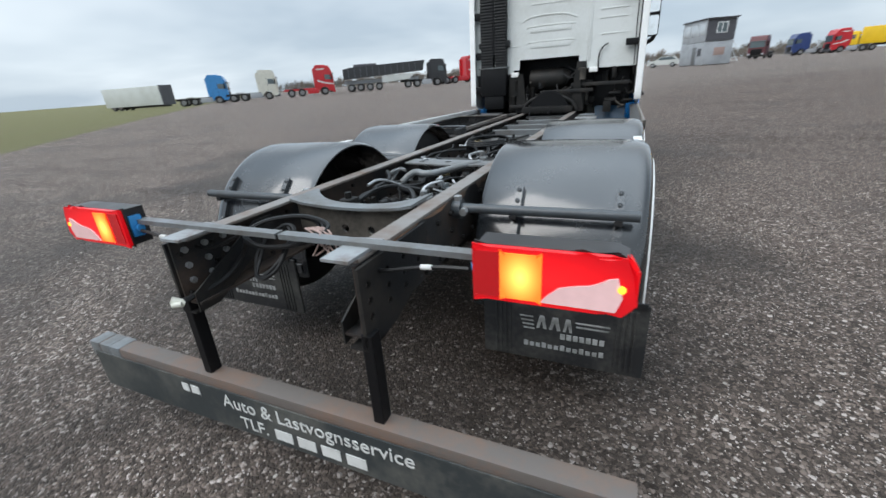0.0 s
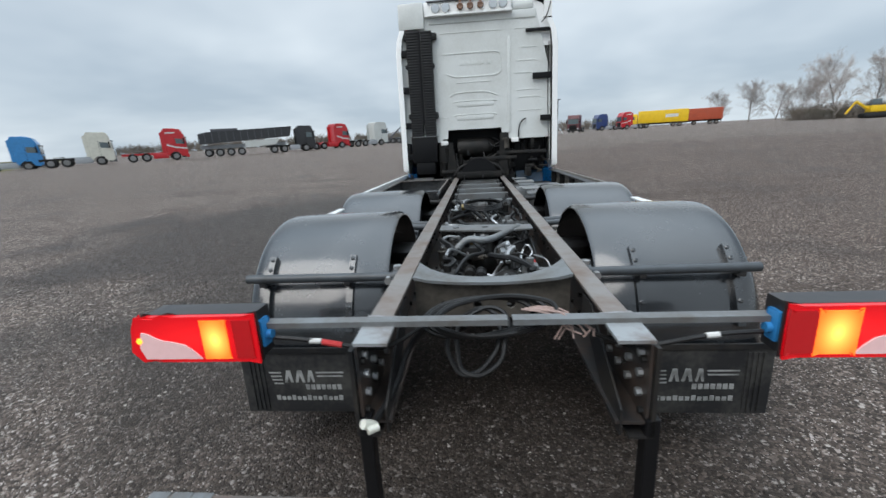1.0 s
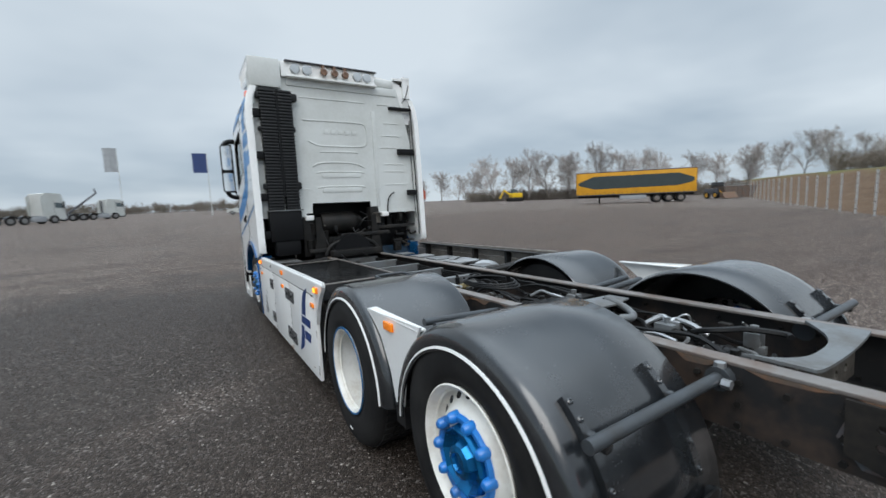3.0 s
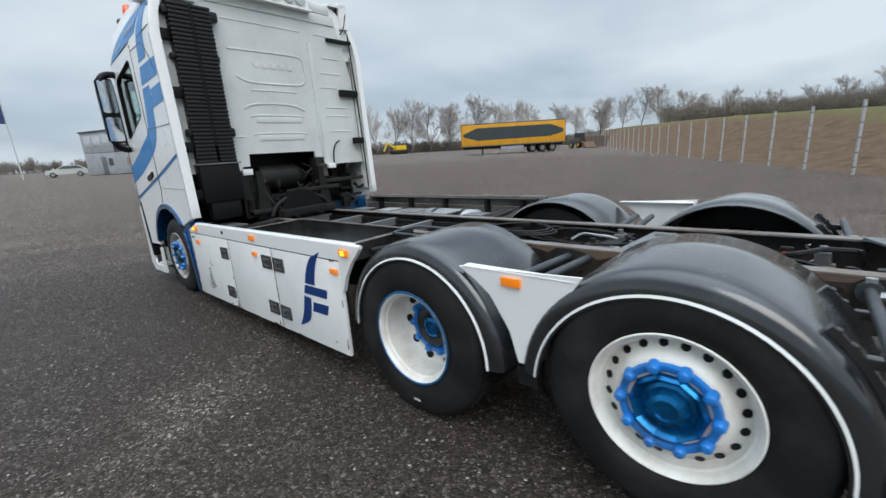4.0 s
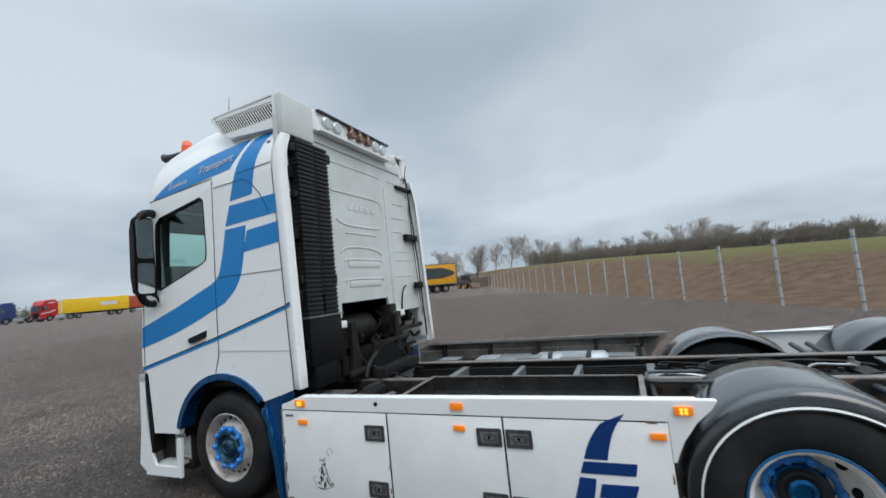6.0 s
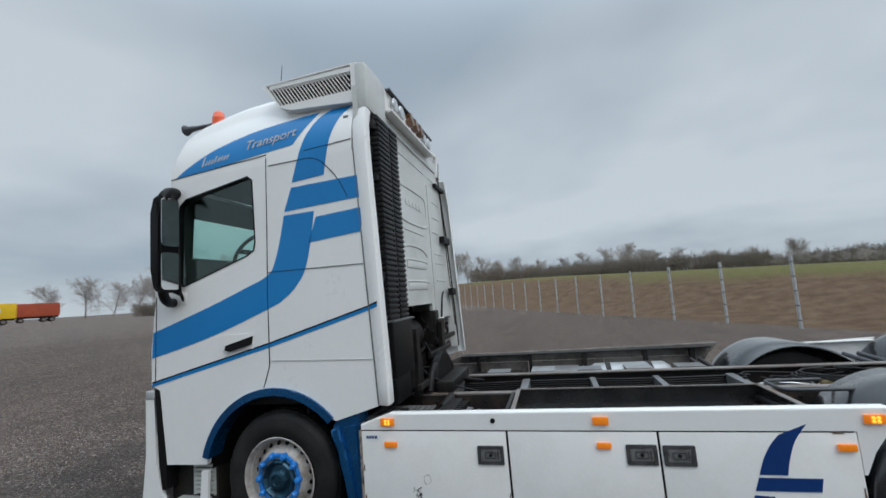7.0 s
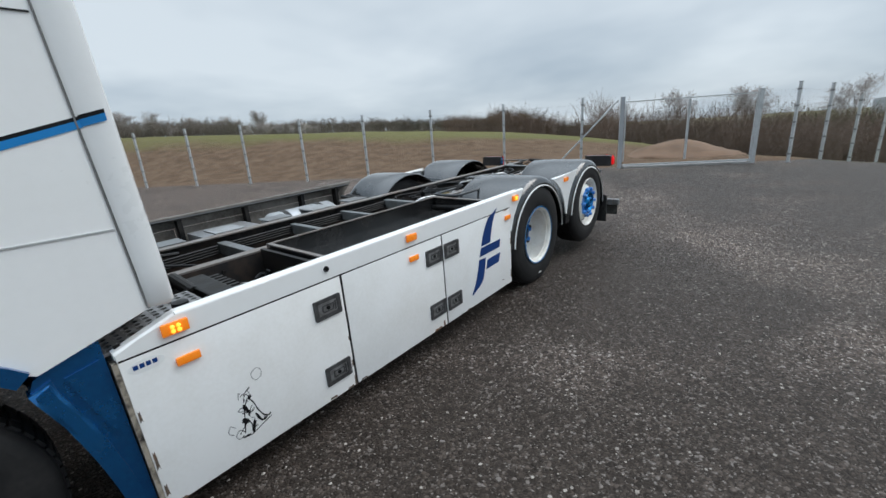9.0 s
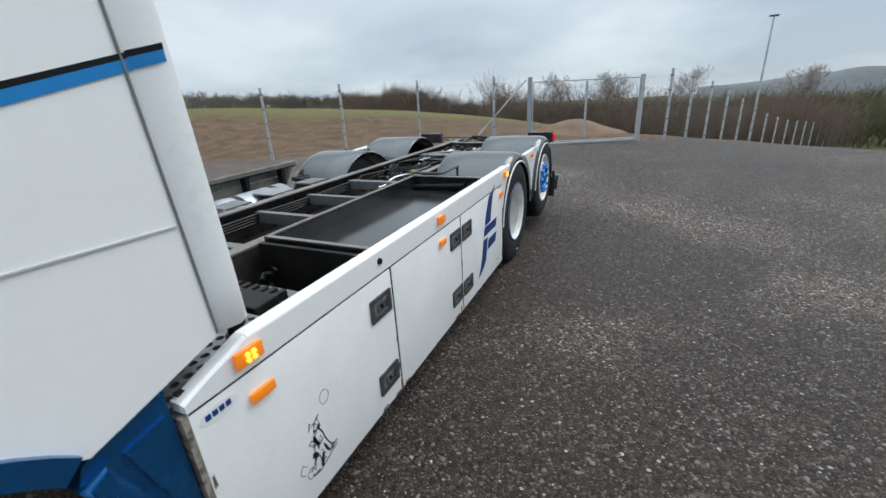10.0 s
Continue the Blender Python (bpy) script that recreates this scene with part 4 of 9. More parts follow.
# bearing from the truck, distance, height of the crown above eye level in degrees
for b, dist, e in ((30.6, 150, 3.6), (33, 150, 4.4), (35.2, 150, 3.6), (37.2, 140, 4.3), (39.0, 130, 3.9), (41.0, 100, 5.8), (43.2, 104, 5.6), (45.8, 98, 6.3), (48.4, 102, 5.9), (51.0, 106, 5.6), (54.2, 97, 6.6), (57.0, 104, 5.6), (59.7, 99, 5.9), (62.5, 104, 5.2), (65.0, 106, 4.6), (67.6, 112, 4.5), (70.5, 110, 5.0), (73.0, 108, 4.9), (75.2, 106, 5.5), (77.4, 104, 5.8), (79.3, 110, 5.0), (82.0, 100, 4.4), (84.6, 104, 4.6), (87.6, 108, 4.2), (90.5, 102, 4.0), (93.2, 104, 4.4), (95.8, 98, 5.0), (98.4, 101, 5.0), (101.5, 106, 4.4), (104.5, 108, 3.9), (108.0, 112, 3.4), (112.0, 112, 3.3), (116.2, 110, 3.7), (121.0, 150, 2.6), (125.2, 150, 2.6), (131.0, 210, 1.7), (136.8, 200, 1.6), (139.5, 210, 1.7), (143.0, 220, 1.2), (-8, 220, 1.2), (-28, 230, 1.4), (4, 240, 1.5), (169, 84, 3.0), (177, 90, 3.3), (186, 88, 3.1), (195, 92, 2.2), (203, 96, 2.0), (9, 250, 1.3), (22, 190, 1.7)):
    x, y = -2.6 + dist * math.sin(radians(b)), 1.5 + dist * math.cos(radians(b))
    plant(x, y, 1.6 + dist * math.tan(radians(e * 1.06)) - height(x, y))


# a belt of small bushy trees on top of the bank
bushy = random.Random(29)
for k in range(44):
    b, dist = 82 + 0.95 * k + bushy.uniform(-0.6, 0.6), bushy.uniform(78, 98)
    e = lerp_table(((80, 3.2), (88, 3.6), (94, 3.0), (100, 4.4), (104, 3.4), (115, 3.0), (124, 1.9), (130, 0.9)), b) * bushy.uniform(0.72, 1.0)
    x, y = -2.6 + dist * math.sin(radians(b)), 1.5 + dist * math.cos(radians(b))
    plant(x, y, max(1.8, 1.6 + dist * math.tan(radians(e)) - height(x, y)), broad=1.5)


def thicket(name, spots, material, label, seed, sticks=7, fine=0.02):
    """Far woods and hedges: many short branching sticks, joined."""
    rng = random.Random(seed)
    verts, faces = [], []
    for x, y, tall in spots:
        z = height(x, y)
        for _ in range(sticks):
            p = Vector((x + rng.uniform(-0.9, 0.9), y + rng.uniform(-0.9, 0.9), z - 0.1))
            d = Vector((rng.uniform(-0.5, 0.5), rng.uniform(-0.5, 0.5), 1)).normalized()
            grow(rng, verts, faces, p, d, tall * rng.uniform(0.3, 0.5), fine, 3, 0.34, (2, 3), fine * 0.5)
    return tagged(link_mesh(name, verts, faces, material), label, "scrub", kind="stuff")


def ring_spots(seed, b0, b1, d0, d1, count, t0, t1):
    rng = random.Random(seed)
    out = []
    for _ in range(count):
        b, dist = radians(rng.uniform(b0, b1)), rng.uniform(d0, d1)
        out.append((-2.6 + dist * math.sin(b), 1.5 + dist * math.cos(b), rng.uniform(t0, t1)))
    return out


thicket("hedge", ring_spots(61, 78, 113, 78, 96, 380, 1.6, 3.2), M["scrub"], "dense brown winter hedge on top of the bank", 62, 8, 0.035)
thicket("hedge", ring_spots(63, 112, 146, 120, 180, 420, 2.0, 3.8), M["scrub"], "distant low hedgerow beyond the field", 64, 8, 0.06)
thicket("scrub", ring_spots(65, 146, 174, 48, 84, 760, 2.0, 3.3) + ring_spots(75, 140, 150, 56, 84, 200, 1.4, 2.4), M["red_scrub"], "russet bare saplings beyond the gate", 66, 7, 0.024)
thicket("scrub", ring_spots(67, 160, 200, 36, 64, 900, 2.4, 4.4), M["red_scrub"], "tall russet saplings along the falling slope", 68, 6, 0.015)
thicket("scrub", ring_spots(69, 176, 218, 46, 110, 900, 2.8, 4.8), M["olive"], "olive and brown bushes on the lower slope", 70, 8, 0.035)
thicket("hedge", ring_spots(71, 37, 70, 104, 116, 420, 1.2, 3.0), M["scrub"], "low scrub along the far edge of the yard", 72, 8, 0.04)
thicket("hedge", ring_spots(73, -44, 22, 190, 250, 460, 2.0, 4.4), M["scrub"], "far grey hedgerow past the parked trucks", 74, 8, 0.09)

# wooded ridge across the valley; distance haze is painted as its blue-grey colour
rv, rf_ = [], []
for k in range(81):
    b = 186 + 60 * k / 80
    top = 3.5 + 8.5 * smooth01((b - 186) / 14) + 2.6 * noise.noise((b * 0.11, 0, 2.0)) + 1.3 * noise.noise((b * 0.6, 0, 5.0)) + 0.7 * noise.noise((b * 2.3, 0, 9.0))
    for dist, z in ((400, -22.0), (425, top * 0.35), (450, top), (520, top * 0.8), (560, -22.0)):
        rv.append((-2.6 + dist * math.sin(radians(b)), 1.5 + dist * math.cos(radians(b)), z))
for k in range(80):
    for j in range(4):
        rf_.append((k * 5 + j, k * 5 + j + 1, k * 5 + j + 6, k * 5 + j + 5))
tagged(link_mesh("backdrop", rv, rf_, M["hazed_wood"], smooth=True), "wooded ridge across the valley, haze put into its blue-grey colour", "hills", kind="structure")

# ---- posts and flags far off ----
lamp = thing("street_lamp", pose(-10.3, -33.9, height(-10.3, -33.9)), "tall galvanised street lamp on the lower road", "street lamp")
lb = bmesh.new()
cyl(lb, (0, 0, -0.2), (0, 0, 9.3), 0.10, 0.05, 12)
part("pole", lb, M["zinc"], lamp)
part("lamp_head", boxed(-0.28, 0.28, -0.10, 0.10, 9.25, 9.36, bevel=0.03), M["grey_dark"], lamp)
for x, y, tall, w_, h_, name, label in ((-12.3, 101, 13.4, 2.1, 4.6, "grey_box", "white flagpole with a long grey banner"), (1.5, 71, 9.4, 1.9, 2.9, "deep_blue", "white flagpole with a violet-blue banner")):
    fl = thing("flagpole", pose(x, y, height(x, y)), label, "flagpole", "flagpoles")
    fb = bmesh.new()
    cyl(fb, (0, 0, -0.2), (0, 0, tall), 0.07, 0.04, 10)
    part("pole", fb, M["pale"], fl)
    cloth = bmesh.new()
    cols = []
    for i in range(9):
        cols.append([cloth.verts.new((-w_ * i / 8, 0.12 * math.sin(i * 1.1) * i / 8, tall - h_ * j / 6)) for j in range(7)])
    for a, b in zip(cols, cols[1:]):
        for j in range(6):
            cloth.faces.new((a[j], a[j + 1], b[j + 1], b[j]))
    part("banner", cloth, M[name], fl)

# ---- the truck: built level, then pitched a little nose-down on its raised rear springs ----
PITCH = Matrix.Translation((0, 1.37, 0)) @ pose(0, 0, 0, -1.21) @ Matrix.Translation((0, -1.37, 0))
truck = thing("truck", PITCH, "white and blue three-axle truck with bare chassis and black fenders", "truck")


def side_x(z):
    """Half width of the cab at a height: upright, then leaning in towards the roof."""
    return 1.245 if z < 2.9 else 1.245 - 0.14 * ((z - 2.9) / 0.45) ** 2


# -- frame rails --
for sx in (-1, 1):
    rail = bmesh.new()
    box(rail, sx * 0.405 - 0.004 * sx, sx * 0.405 + 0.004 * sx, -1.325, 4.95, 0.672, 0.915)
    box(rail, sx * 0.32, sx * 0.405, -1.325, 4.95, 0.670, 0.680)
    ro = part("frame_rail", rail, M["rail"], truck, "black frame rail with chipped rusty paint", smooth=False)
    part("top_flange", boxed(sx * 0.332, sx * 0.41, -1.30, 4.95, 0.915, 0.928, bevel=0.003), M["frame_top"], ro, "scuffed rusty top flange", smooth=False)
    part("end_plate", plate(bmesh.new(), [(sx * 0.310, -1.16), (sx * 0.410, -1.15), (sx * 0.405, -1.345), (sx * 0.308, -1.345)], [], "z", 0.929, 0.939), M["end_plate"], ro, "scraped bare plate on the rail end", smooth=False)
    patch = [(-1.32, 0.70), (-0.92, 0.70), (-0.86, 0.78), (-0.90, 0.905), (-1.32, 0.905)]
    eyes = [[(cy + 0.013 * math.cos(a), cz + 0.013 * math.sin(a)) for a in np.arange(0, 6.2, 0.7854)] for cy, cz in ((-1.25, 0.86), (-1.25, 0.80), (-1.25, 0.74), (-1.14, 0.86), (-1.14, 0.80), (-1.04, 0.86), (-1.04, 0.79), (-0.96, 0.85))]
    part("web_patch", plate(bmesh.new(), patch, eyes, "x", sx * 0.4095, sx * 0.4125), M["flaked"], ro, "flaking grey and rusty end of the rail", smooth=False)
    bolts = bmesh.new()
    rb = random.Random(8)
    for y in np.arange(-1.3, 4.6, 0.14):
        for z in (0.70, 0.78, 0.86):
            if rb.random() < 0.6:
                cyl(bolts, (sx * 0.404, y, z), (sx * 0.424, y, z), 0.012, seg=6)
                cyl(bolts, (sx * 0.404, y, z), (sx * 0.388, y, z), 0.010, seg=6)
    tagged(part("rail_bolts", bolts, M["steel_dark"], ro, smooth=False), kind="stuff")
    rr_ = random.Random(17)
    for k in range(9):
        y, w_ = -1.05 + 0.28 * k + rr_.uniform(-0.08, 0.08), rr_.uniform(0.05, 0.16)
        chip = [(y - w_, 0.914), (y - w_ * 0.6, 0.914 - rr_.uniform(0.01, 0.035)), (y, 0.914 - rr_.uniform(0.015, 0.05)), (y + w_ * 0.5, 0.914 - rr_.uniform(0.01, 0.03)), (y + w_, 0.914)]
        part("rust_patch", plate(bmesh.new(), chip, [], "x", sx * 0.4092, sx * 0.4108), M["rust"], ro, smooth=False)
    # hanging end bracket, holed web
    holes = []
    for i in range(4):
        for j in range(3):
            cy, cz = -1.29 + 0.11 * i, 0.845 - 0.055 * j
            if not (j == 2 and i > 2):
                holes.append([(cy + 0.014 * math.cos(a), cz + 0.014 * math.sin(a)) for a in np.arange(0, 6.2, 1.0472)])
    br = plate(bmesh.new(), [(-1.335, 0.91), (-1.335, 0.635), (-1.25, 0.63), (-1.15, 0.645), (-0.88, 0.74), (-0.88, 0.91)], holes, "x", sx * 0.425, sx * 0.413)
    bo = part("end_bracket", br, M["frame"], truck, "holed black end bracket", smooth=False)
    foot = bmesh.new()
    box(foot, sx * 0.425, sx * 0.355, -1.335, -1.24, 0.630, 0.638)
    part("bracket_foot", foot, M["frame"], bo, smooth=False)
    gus = bmesh.new()
    plate(gus, [(-1.33, 0.72), (-1.33, 0.64), (-1.24, 0.64), (-0.90, 0.84), (-0.90, 0.90), (-1.0, 0.90)], [], "x", sx * 0.33, sx * 0.336)
    part("gusset", gus, M["frame"], bo, smooth=False)
    for i in range(3):
        for j in range(3):
            hb = bmesh.new()
            cyl(hb, (sx * 0.412, -1.27 + 0.11 * i, 0.865 - 0.058 * j), (sx * 0.402, -1.27 + 0.11 * i, 0.865 - 0.058 * j), 0.011, seg=6)
            part("bracket_bolt", hb, M["alu"], bo, smooth=False)

for sx in (-1, 1):
    for i in range(4):
        for j in range(3):
            hb = bmesh.new()
            cyl(hb, (sx * 0.401, -1.28 + 0.085 * i, 0.87 - 0.062 * j), (sx * 0.386, -1.28 + 0.085 * i, 0.87 - 0.062 * j), 0.0125, seg=6)
            part("rail_nut", hb, M["alu"], truck, smooth=False)

# arched cross member near the rear end
cm = bmesh.new()
top, low = [], []
for k in range(13):
    x = -0.32 + 0.64 * k / 12
    dip = 0.028 * math.sin(math.pi * k / 12) ** 0.6
    top.append((x, 0.93 - dip))
    low.append((x, 0.74))
plate(cm, top + low[::-1], [[(x + 0.02 * math.cos(a), 0.80 + 0.02 * math.sin(a)) for a in np.arange(0, 6.2, 0.7854)] for x in (-0.2, -0.06, 0.08, 0.2)], "y", -0.74, -0.728)
cmo = part("cross_member", cm, M["grubby"], truck, "arched rear cross member", smooth=False)
fl = bmesh.new()
va = [fl.verts.new((x, -0.785, z)) for x, z in top]
vb = [fl.verts.new((x, -0.71 + 0.14 * abs(k / 6 - 1) ** 3, z)) for k, (x, z) in enumerate(top)]
for k in range(12):
    fl.faces.new((va[k], va[k + 1], vb[k + 1], vb[k]))
ext = bmesh.ops.extrude_face_region(fl, geom=list(fl.faces))
bmesh.ops.translate(fl, vec=(0, 0, 0.012), verts=[v for v in ext["geom"] if isinstance(v, bmesh.types.BMVert)])
part("flange", fl, M["cross"], cmo, "pale grey pressed flange", smooth=False)
for y, w_ in ((0.62, 0.12), (1.95, 0.07), (2.55, 0.05), (3.1, 0.05), (3.72, 0.07), (4.4, 0.10)):
    c = boxed(-0.318, 0.318, y - w_ / 2, y + w_ / 2, 0.80, 0.885, bevel=0.006)
    part("cross_member", c, M["cross"] if y > 1.9 else M["steel_dark"], truck, smooth=False)
# slanting gusset plate over the rear axles
gp = plate(bmesh.new(), [(-0.31, 0.50), (0.31, 0.44), (0.31, 0.30), (0.12, 0.26), (-0.12, 0.30), (-0.31, 0.34)], [[(x + 0.025 * math.cos(a), 0.39 + 0.025 * math.sin(a)) for a in np.arange(0, 6.2, 0.7854)] for x in (-0.2, 0.0, 0.2)], "z", 0.895, 0.905)
part("deck_plate", gp, M["cross"], truck, smooth=False)

# -- lamp bar, tail lamps and their cables --
for x0, x1 in ((-0.74, 0.03), (0.045, 0.79)):
    angle_iron = plate(bmesh.new(), [(-1.235, 0.935), (-1.229, 0.935), (-1.229, 0.947), (-1.195, 0.947), (-1.195, 0.953), (-1.235, 0.953)], [], "x", x0, x1)
    part("lamp_bar", angle_iron, M["cross"], truck, "thin worn grey angle bar", smooth=False)


def tail_lamp(x0, x1, inner):
    """A wide lamp cluster, rounded at its outer end; inner is the end next to the frame."""
    z0, z1, y0, y1 = 0.855, 1.003, -1.29, -1.19
    s = 1 if inner == x0 else -1
    wide = x1 - x0
    X = lambda t: inner + s * t * wide

    def outline(t0, t1, grow):
        """The lamp's outline between two shares of its width, pulled in by grow."""
        pts = []
        for t in [t0 + (t1 - t0) * k / 14 for k in range(15)]:
            u = min(0.98, max(0.0, (t - 0.86) / 0.14))
            round_in = 1 - math.sqrt(1 - u * u)
            pts.append((X(t), z0 + grow + 0.046 * round_in, z1 - grow - 0.050 * round_in))
        return [(x, a) for x, a, c in pts] + [(x, c) for x, a, c in pts[::-1]]

    def lens(t0, t1, grow, ya, yb, material, name, parent, label=""):
        bm = plate(bmesh.new(), outline(t0, t1, grow), [], "y", ya, yb)
        front = [e for e in bm.edges if len(e.link_faces) == 2 and all(abs(v.co.y - ya) < 1e-5 for v in e.verts) and abs(e.link_faces[0].normal.dot(e.link_faces[1].normal)) < 0.5]
        bmesh.ops.bevel(bm, geom=front, offset=0.007, segments=2, affect="EDGES")
        return part(name, bm, material, parent, label)

    h = lens(0.0, 0.955, -0.001, y0 + 0.018, y1, M["lamp_case"], "tail_lamp", truck, "wide lit tail lamp cluster in red, orange and clear")
    lens(0.0, 1.0, 0.0, y0, y0 + 0.019, M["red_lit"], "red_lens", h)
    lens(0.955, 1.0, 0.0, y0 + 0.018, y0 + 0.070, M["red_lit"], "end_lens", h)
    lens(0.0, 0.17, 0.012, y0 - 0.003, y0 + 0.004, M["red_dark"], "inner_lens", h)
    lens(0.19, 0.43, 0.012, y0 - 0.004, y0 + 0.004, M["orange_lit"], "orange_lens", h, "lit orange lens")
    wave = [(0.44, z0 + 0.012), (0.90, z0 + 0.012), (0.935, z0 + 0.05), (0.90, z0 + 0.100), (0.85, z0 + 0.095), (0.80, z0 + 0.083), (0.74, z0 + 0.073), (0.66, z0 + 0.068), (0.56, z0 + 0.058), (0.49, z0 + 0.035)]
    bm = plate(bmesh.new(), [(X(t), z) for t, z in wave], [], "y", y0 - 0.004, y0 + 0.004)
    part("clear_lens", bm, M["clear_lens"], h, "pinkish clear reversing lens", smooth=False)
    bm = bmesh.new()
    lathe(bm, [(y0 - 0.006, 0.009), (y0 + 0.008, 0.010)], 16, "y", (X(0.925), 0, z0 + 0.072))
    part("bulb_spot", bm, M["amber_lit"], h)
    bm = bmesh.new()
    box(bm, *sorted((X(-0.03), X(0.0))), -1.262, -1.212, 0.885, 0.975, bevel=0.01)
    cyl(bm, (X(-0.03), -1.235, 0.92), (X(-0.07), -1.235, 0.92), 0.015, seg=12)
    part("connector", bm, M["cable_blue"], h, "blue plug")
    return h


tail_lamp(-1.115, -0.72, -0.72)
tail_lamp(0.765, 1.142, 0.765)

rl = random.Random(4)
for k in range(6):
    cx, cz = (-0.06 if k < 4 else -0.15) + 0.02 * k, 0.915 + 0.006 * k
    pts = []
    for j in range(15):
        a = j / 14 * 6.2832
        flat = k < 4
        pts.append((cx + (0.19 if flat else 0.085) * math.cos(a) + rl.uniform(-0.012, 0.012), -1.12 - 0.012 * k + 0.07 * math.sin(a), cz + (0.04 if flat else 0.085) * math.sin(a + 0.4) - (0.0 if flat else 0.085)))
    part("cable", tube(bmesh.new(), pts, 0.008, 6), M["hose"], truck, "coiled black cable over the frame end")
for pts, r in (([(-0.68, -1.245, 0.912), (-0.60, -1.245, 0.905), (-0.50, -1.24, 0.885), (-0.40, -1.23, 0.862), (-0.33, -1.20, 0.852), (-0.2, -1.15, 0.92)], 0.007), ([(0.73, -1.245, 0.912), (0.64, -1.245, 0.908), (0.55, -1.24, 0.892), (0.44, -1.23, 0.862), (0.36, -1.20, 0.852), (0.2, -1.15, 0.92)], 0.007), ([(-0.2, -1.15, 0.92), (-0.3, -1.1, 0.80), (-0.32, -1.2, 0.72), (-0.36, -1.36, 0.70)], 0.011)):
    part("cable", tube(bmesh.new(), pts, r, 6), M["hose"], truck)
fray = bmesh.new()
for k in range(9):
    x = 0.16 + rl.uniform(-0.03, 0.08)
    tube(fray, [(0.08, -1.14, 0.945), (0.14 + rl.uniform(0, 0.05), -1.16 + rl.uniform(-0.03, 0.03), 0.955), (x + 0.05, -1.19 + rl.uniform(-0.03, 0.03), 0.925 + rl.uniform(-0.02, 0.03)), (x + rl.uniform(0, 0.1), -1.22, 0.90 + rl.uniform(-0.02, 0.02))], 0.003, 5, 1)
tagged(part("wire_tuft", fray, M["tape"], truck), "frayed pinkish wire ends", kind="stuff")
for x, y in ((-0.555, -1.243), (0.60, -1.243)):
    bm = bmesh.new()
    cyl(bm, (x - 0.018, y, 0.897 + 0.003 * (x > 0)), (x + 0.018, y, 0.897 + 0.006 * (x > 0)), 0.0085, seg=8)
    part("cable_joint", bm, M["white_print"], truck)
bm = bmesh.new()
cyl(bm, (-0.535, -1.243, 0.894), (-0.475, -1.240, 0.881), 0.0095, seg=8)
part("cable_joint", bm, M["cable_red"], truck)
bm = bmesh.new()
cyl(bm, (-0.385, -1.39, 0.715), (-0.36, -1.36, 0.69), 0.014, seg=10)
cyl(bm, (-0.37, -1.40, 0.70), (-0.345, -1.38, 0.70), 0.011, seg=10)
part("plug", bm, M["cream"], truck, "pale hanging trailer plug")

# -- underrun bar --
ub = boxed(-1.20, 1.21, -1.355, -1.275, 0.27, 0.345, bevel=0.012)
ubo = part("underrun_bar", ub, M["bar"], truck, "rusty brown underrun bar with a dark sign plate")
for x in (-0.40, 0.42):
    part("leg", boxed(x - 0.020, x + 0.020, -1.335, -1.285, 0.34, 0.69, bevel=0.004), M["black"], ubo, "flat black hanger", smooth=False)
sp = part("sign_plate", boxed(-1.17, 1.17, -1.362, -1.356, 0.105, 0.30, bevel=0.002), M["sign"], ubo, "weathered dark plate with white writing", smooth=False)
TXT = lambda x, z, y=-1.364: Matrix.Translation((x, y, z)) @ pose(0, 0, 0, 90)
wr = letters("writing", "Auto & Lastvognsservice", 0.088, TXT(0.12, 0.248), M["white_print"], ubo)
for x0, x1 in ((-0.56, -0.52), (-0.505, -0.455)):
    part("print_bar", boxed(x0, x1, -1.3645, -1.362, 0.235, 0.275), M["white_print"], ubo, smooth=False)
letters("writing", "TLF.", 0.082, TXT(-0.17, 0.158), M["white_print"], ubo)
for k in range(4):
    part("print_bar", boxed(-0.06 + 0.112 * k, 0.025 + 0.112 * k, -1.3645, -1.362, 0.132, 0.182), M["white_print"], ubo, smooth=False)

for x in (-1.165, -1.085, -1.01):
    part("bar_band", boxed(x - 0.036, x + 0.036, -1.358, -1.272, 0.267, 0.348, bevel=0.005), M["cross"], ubo, "bare grey metal band")

# -- wheels --


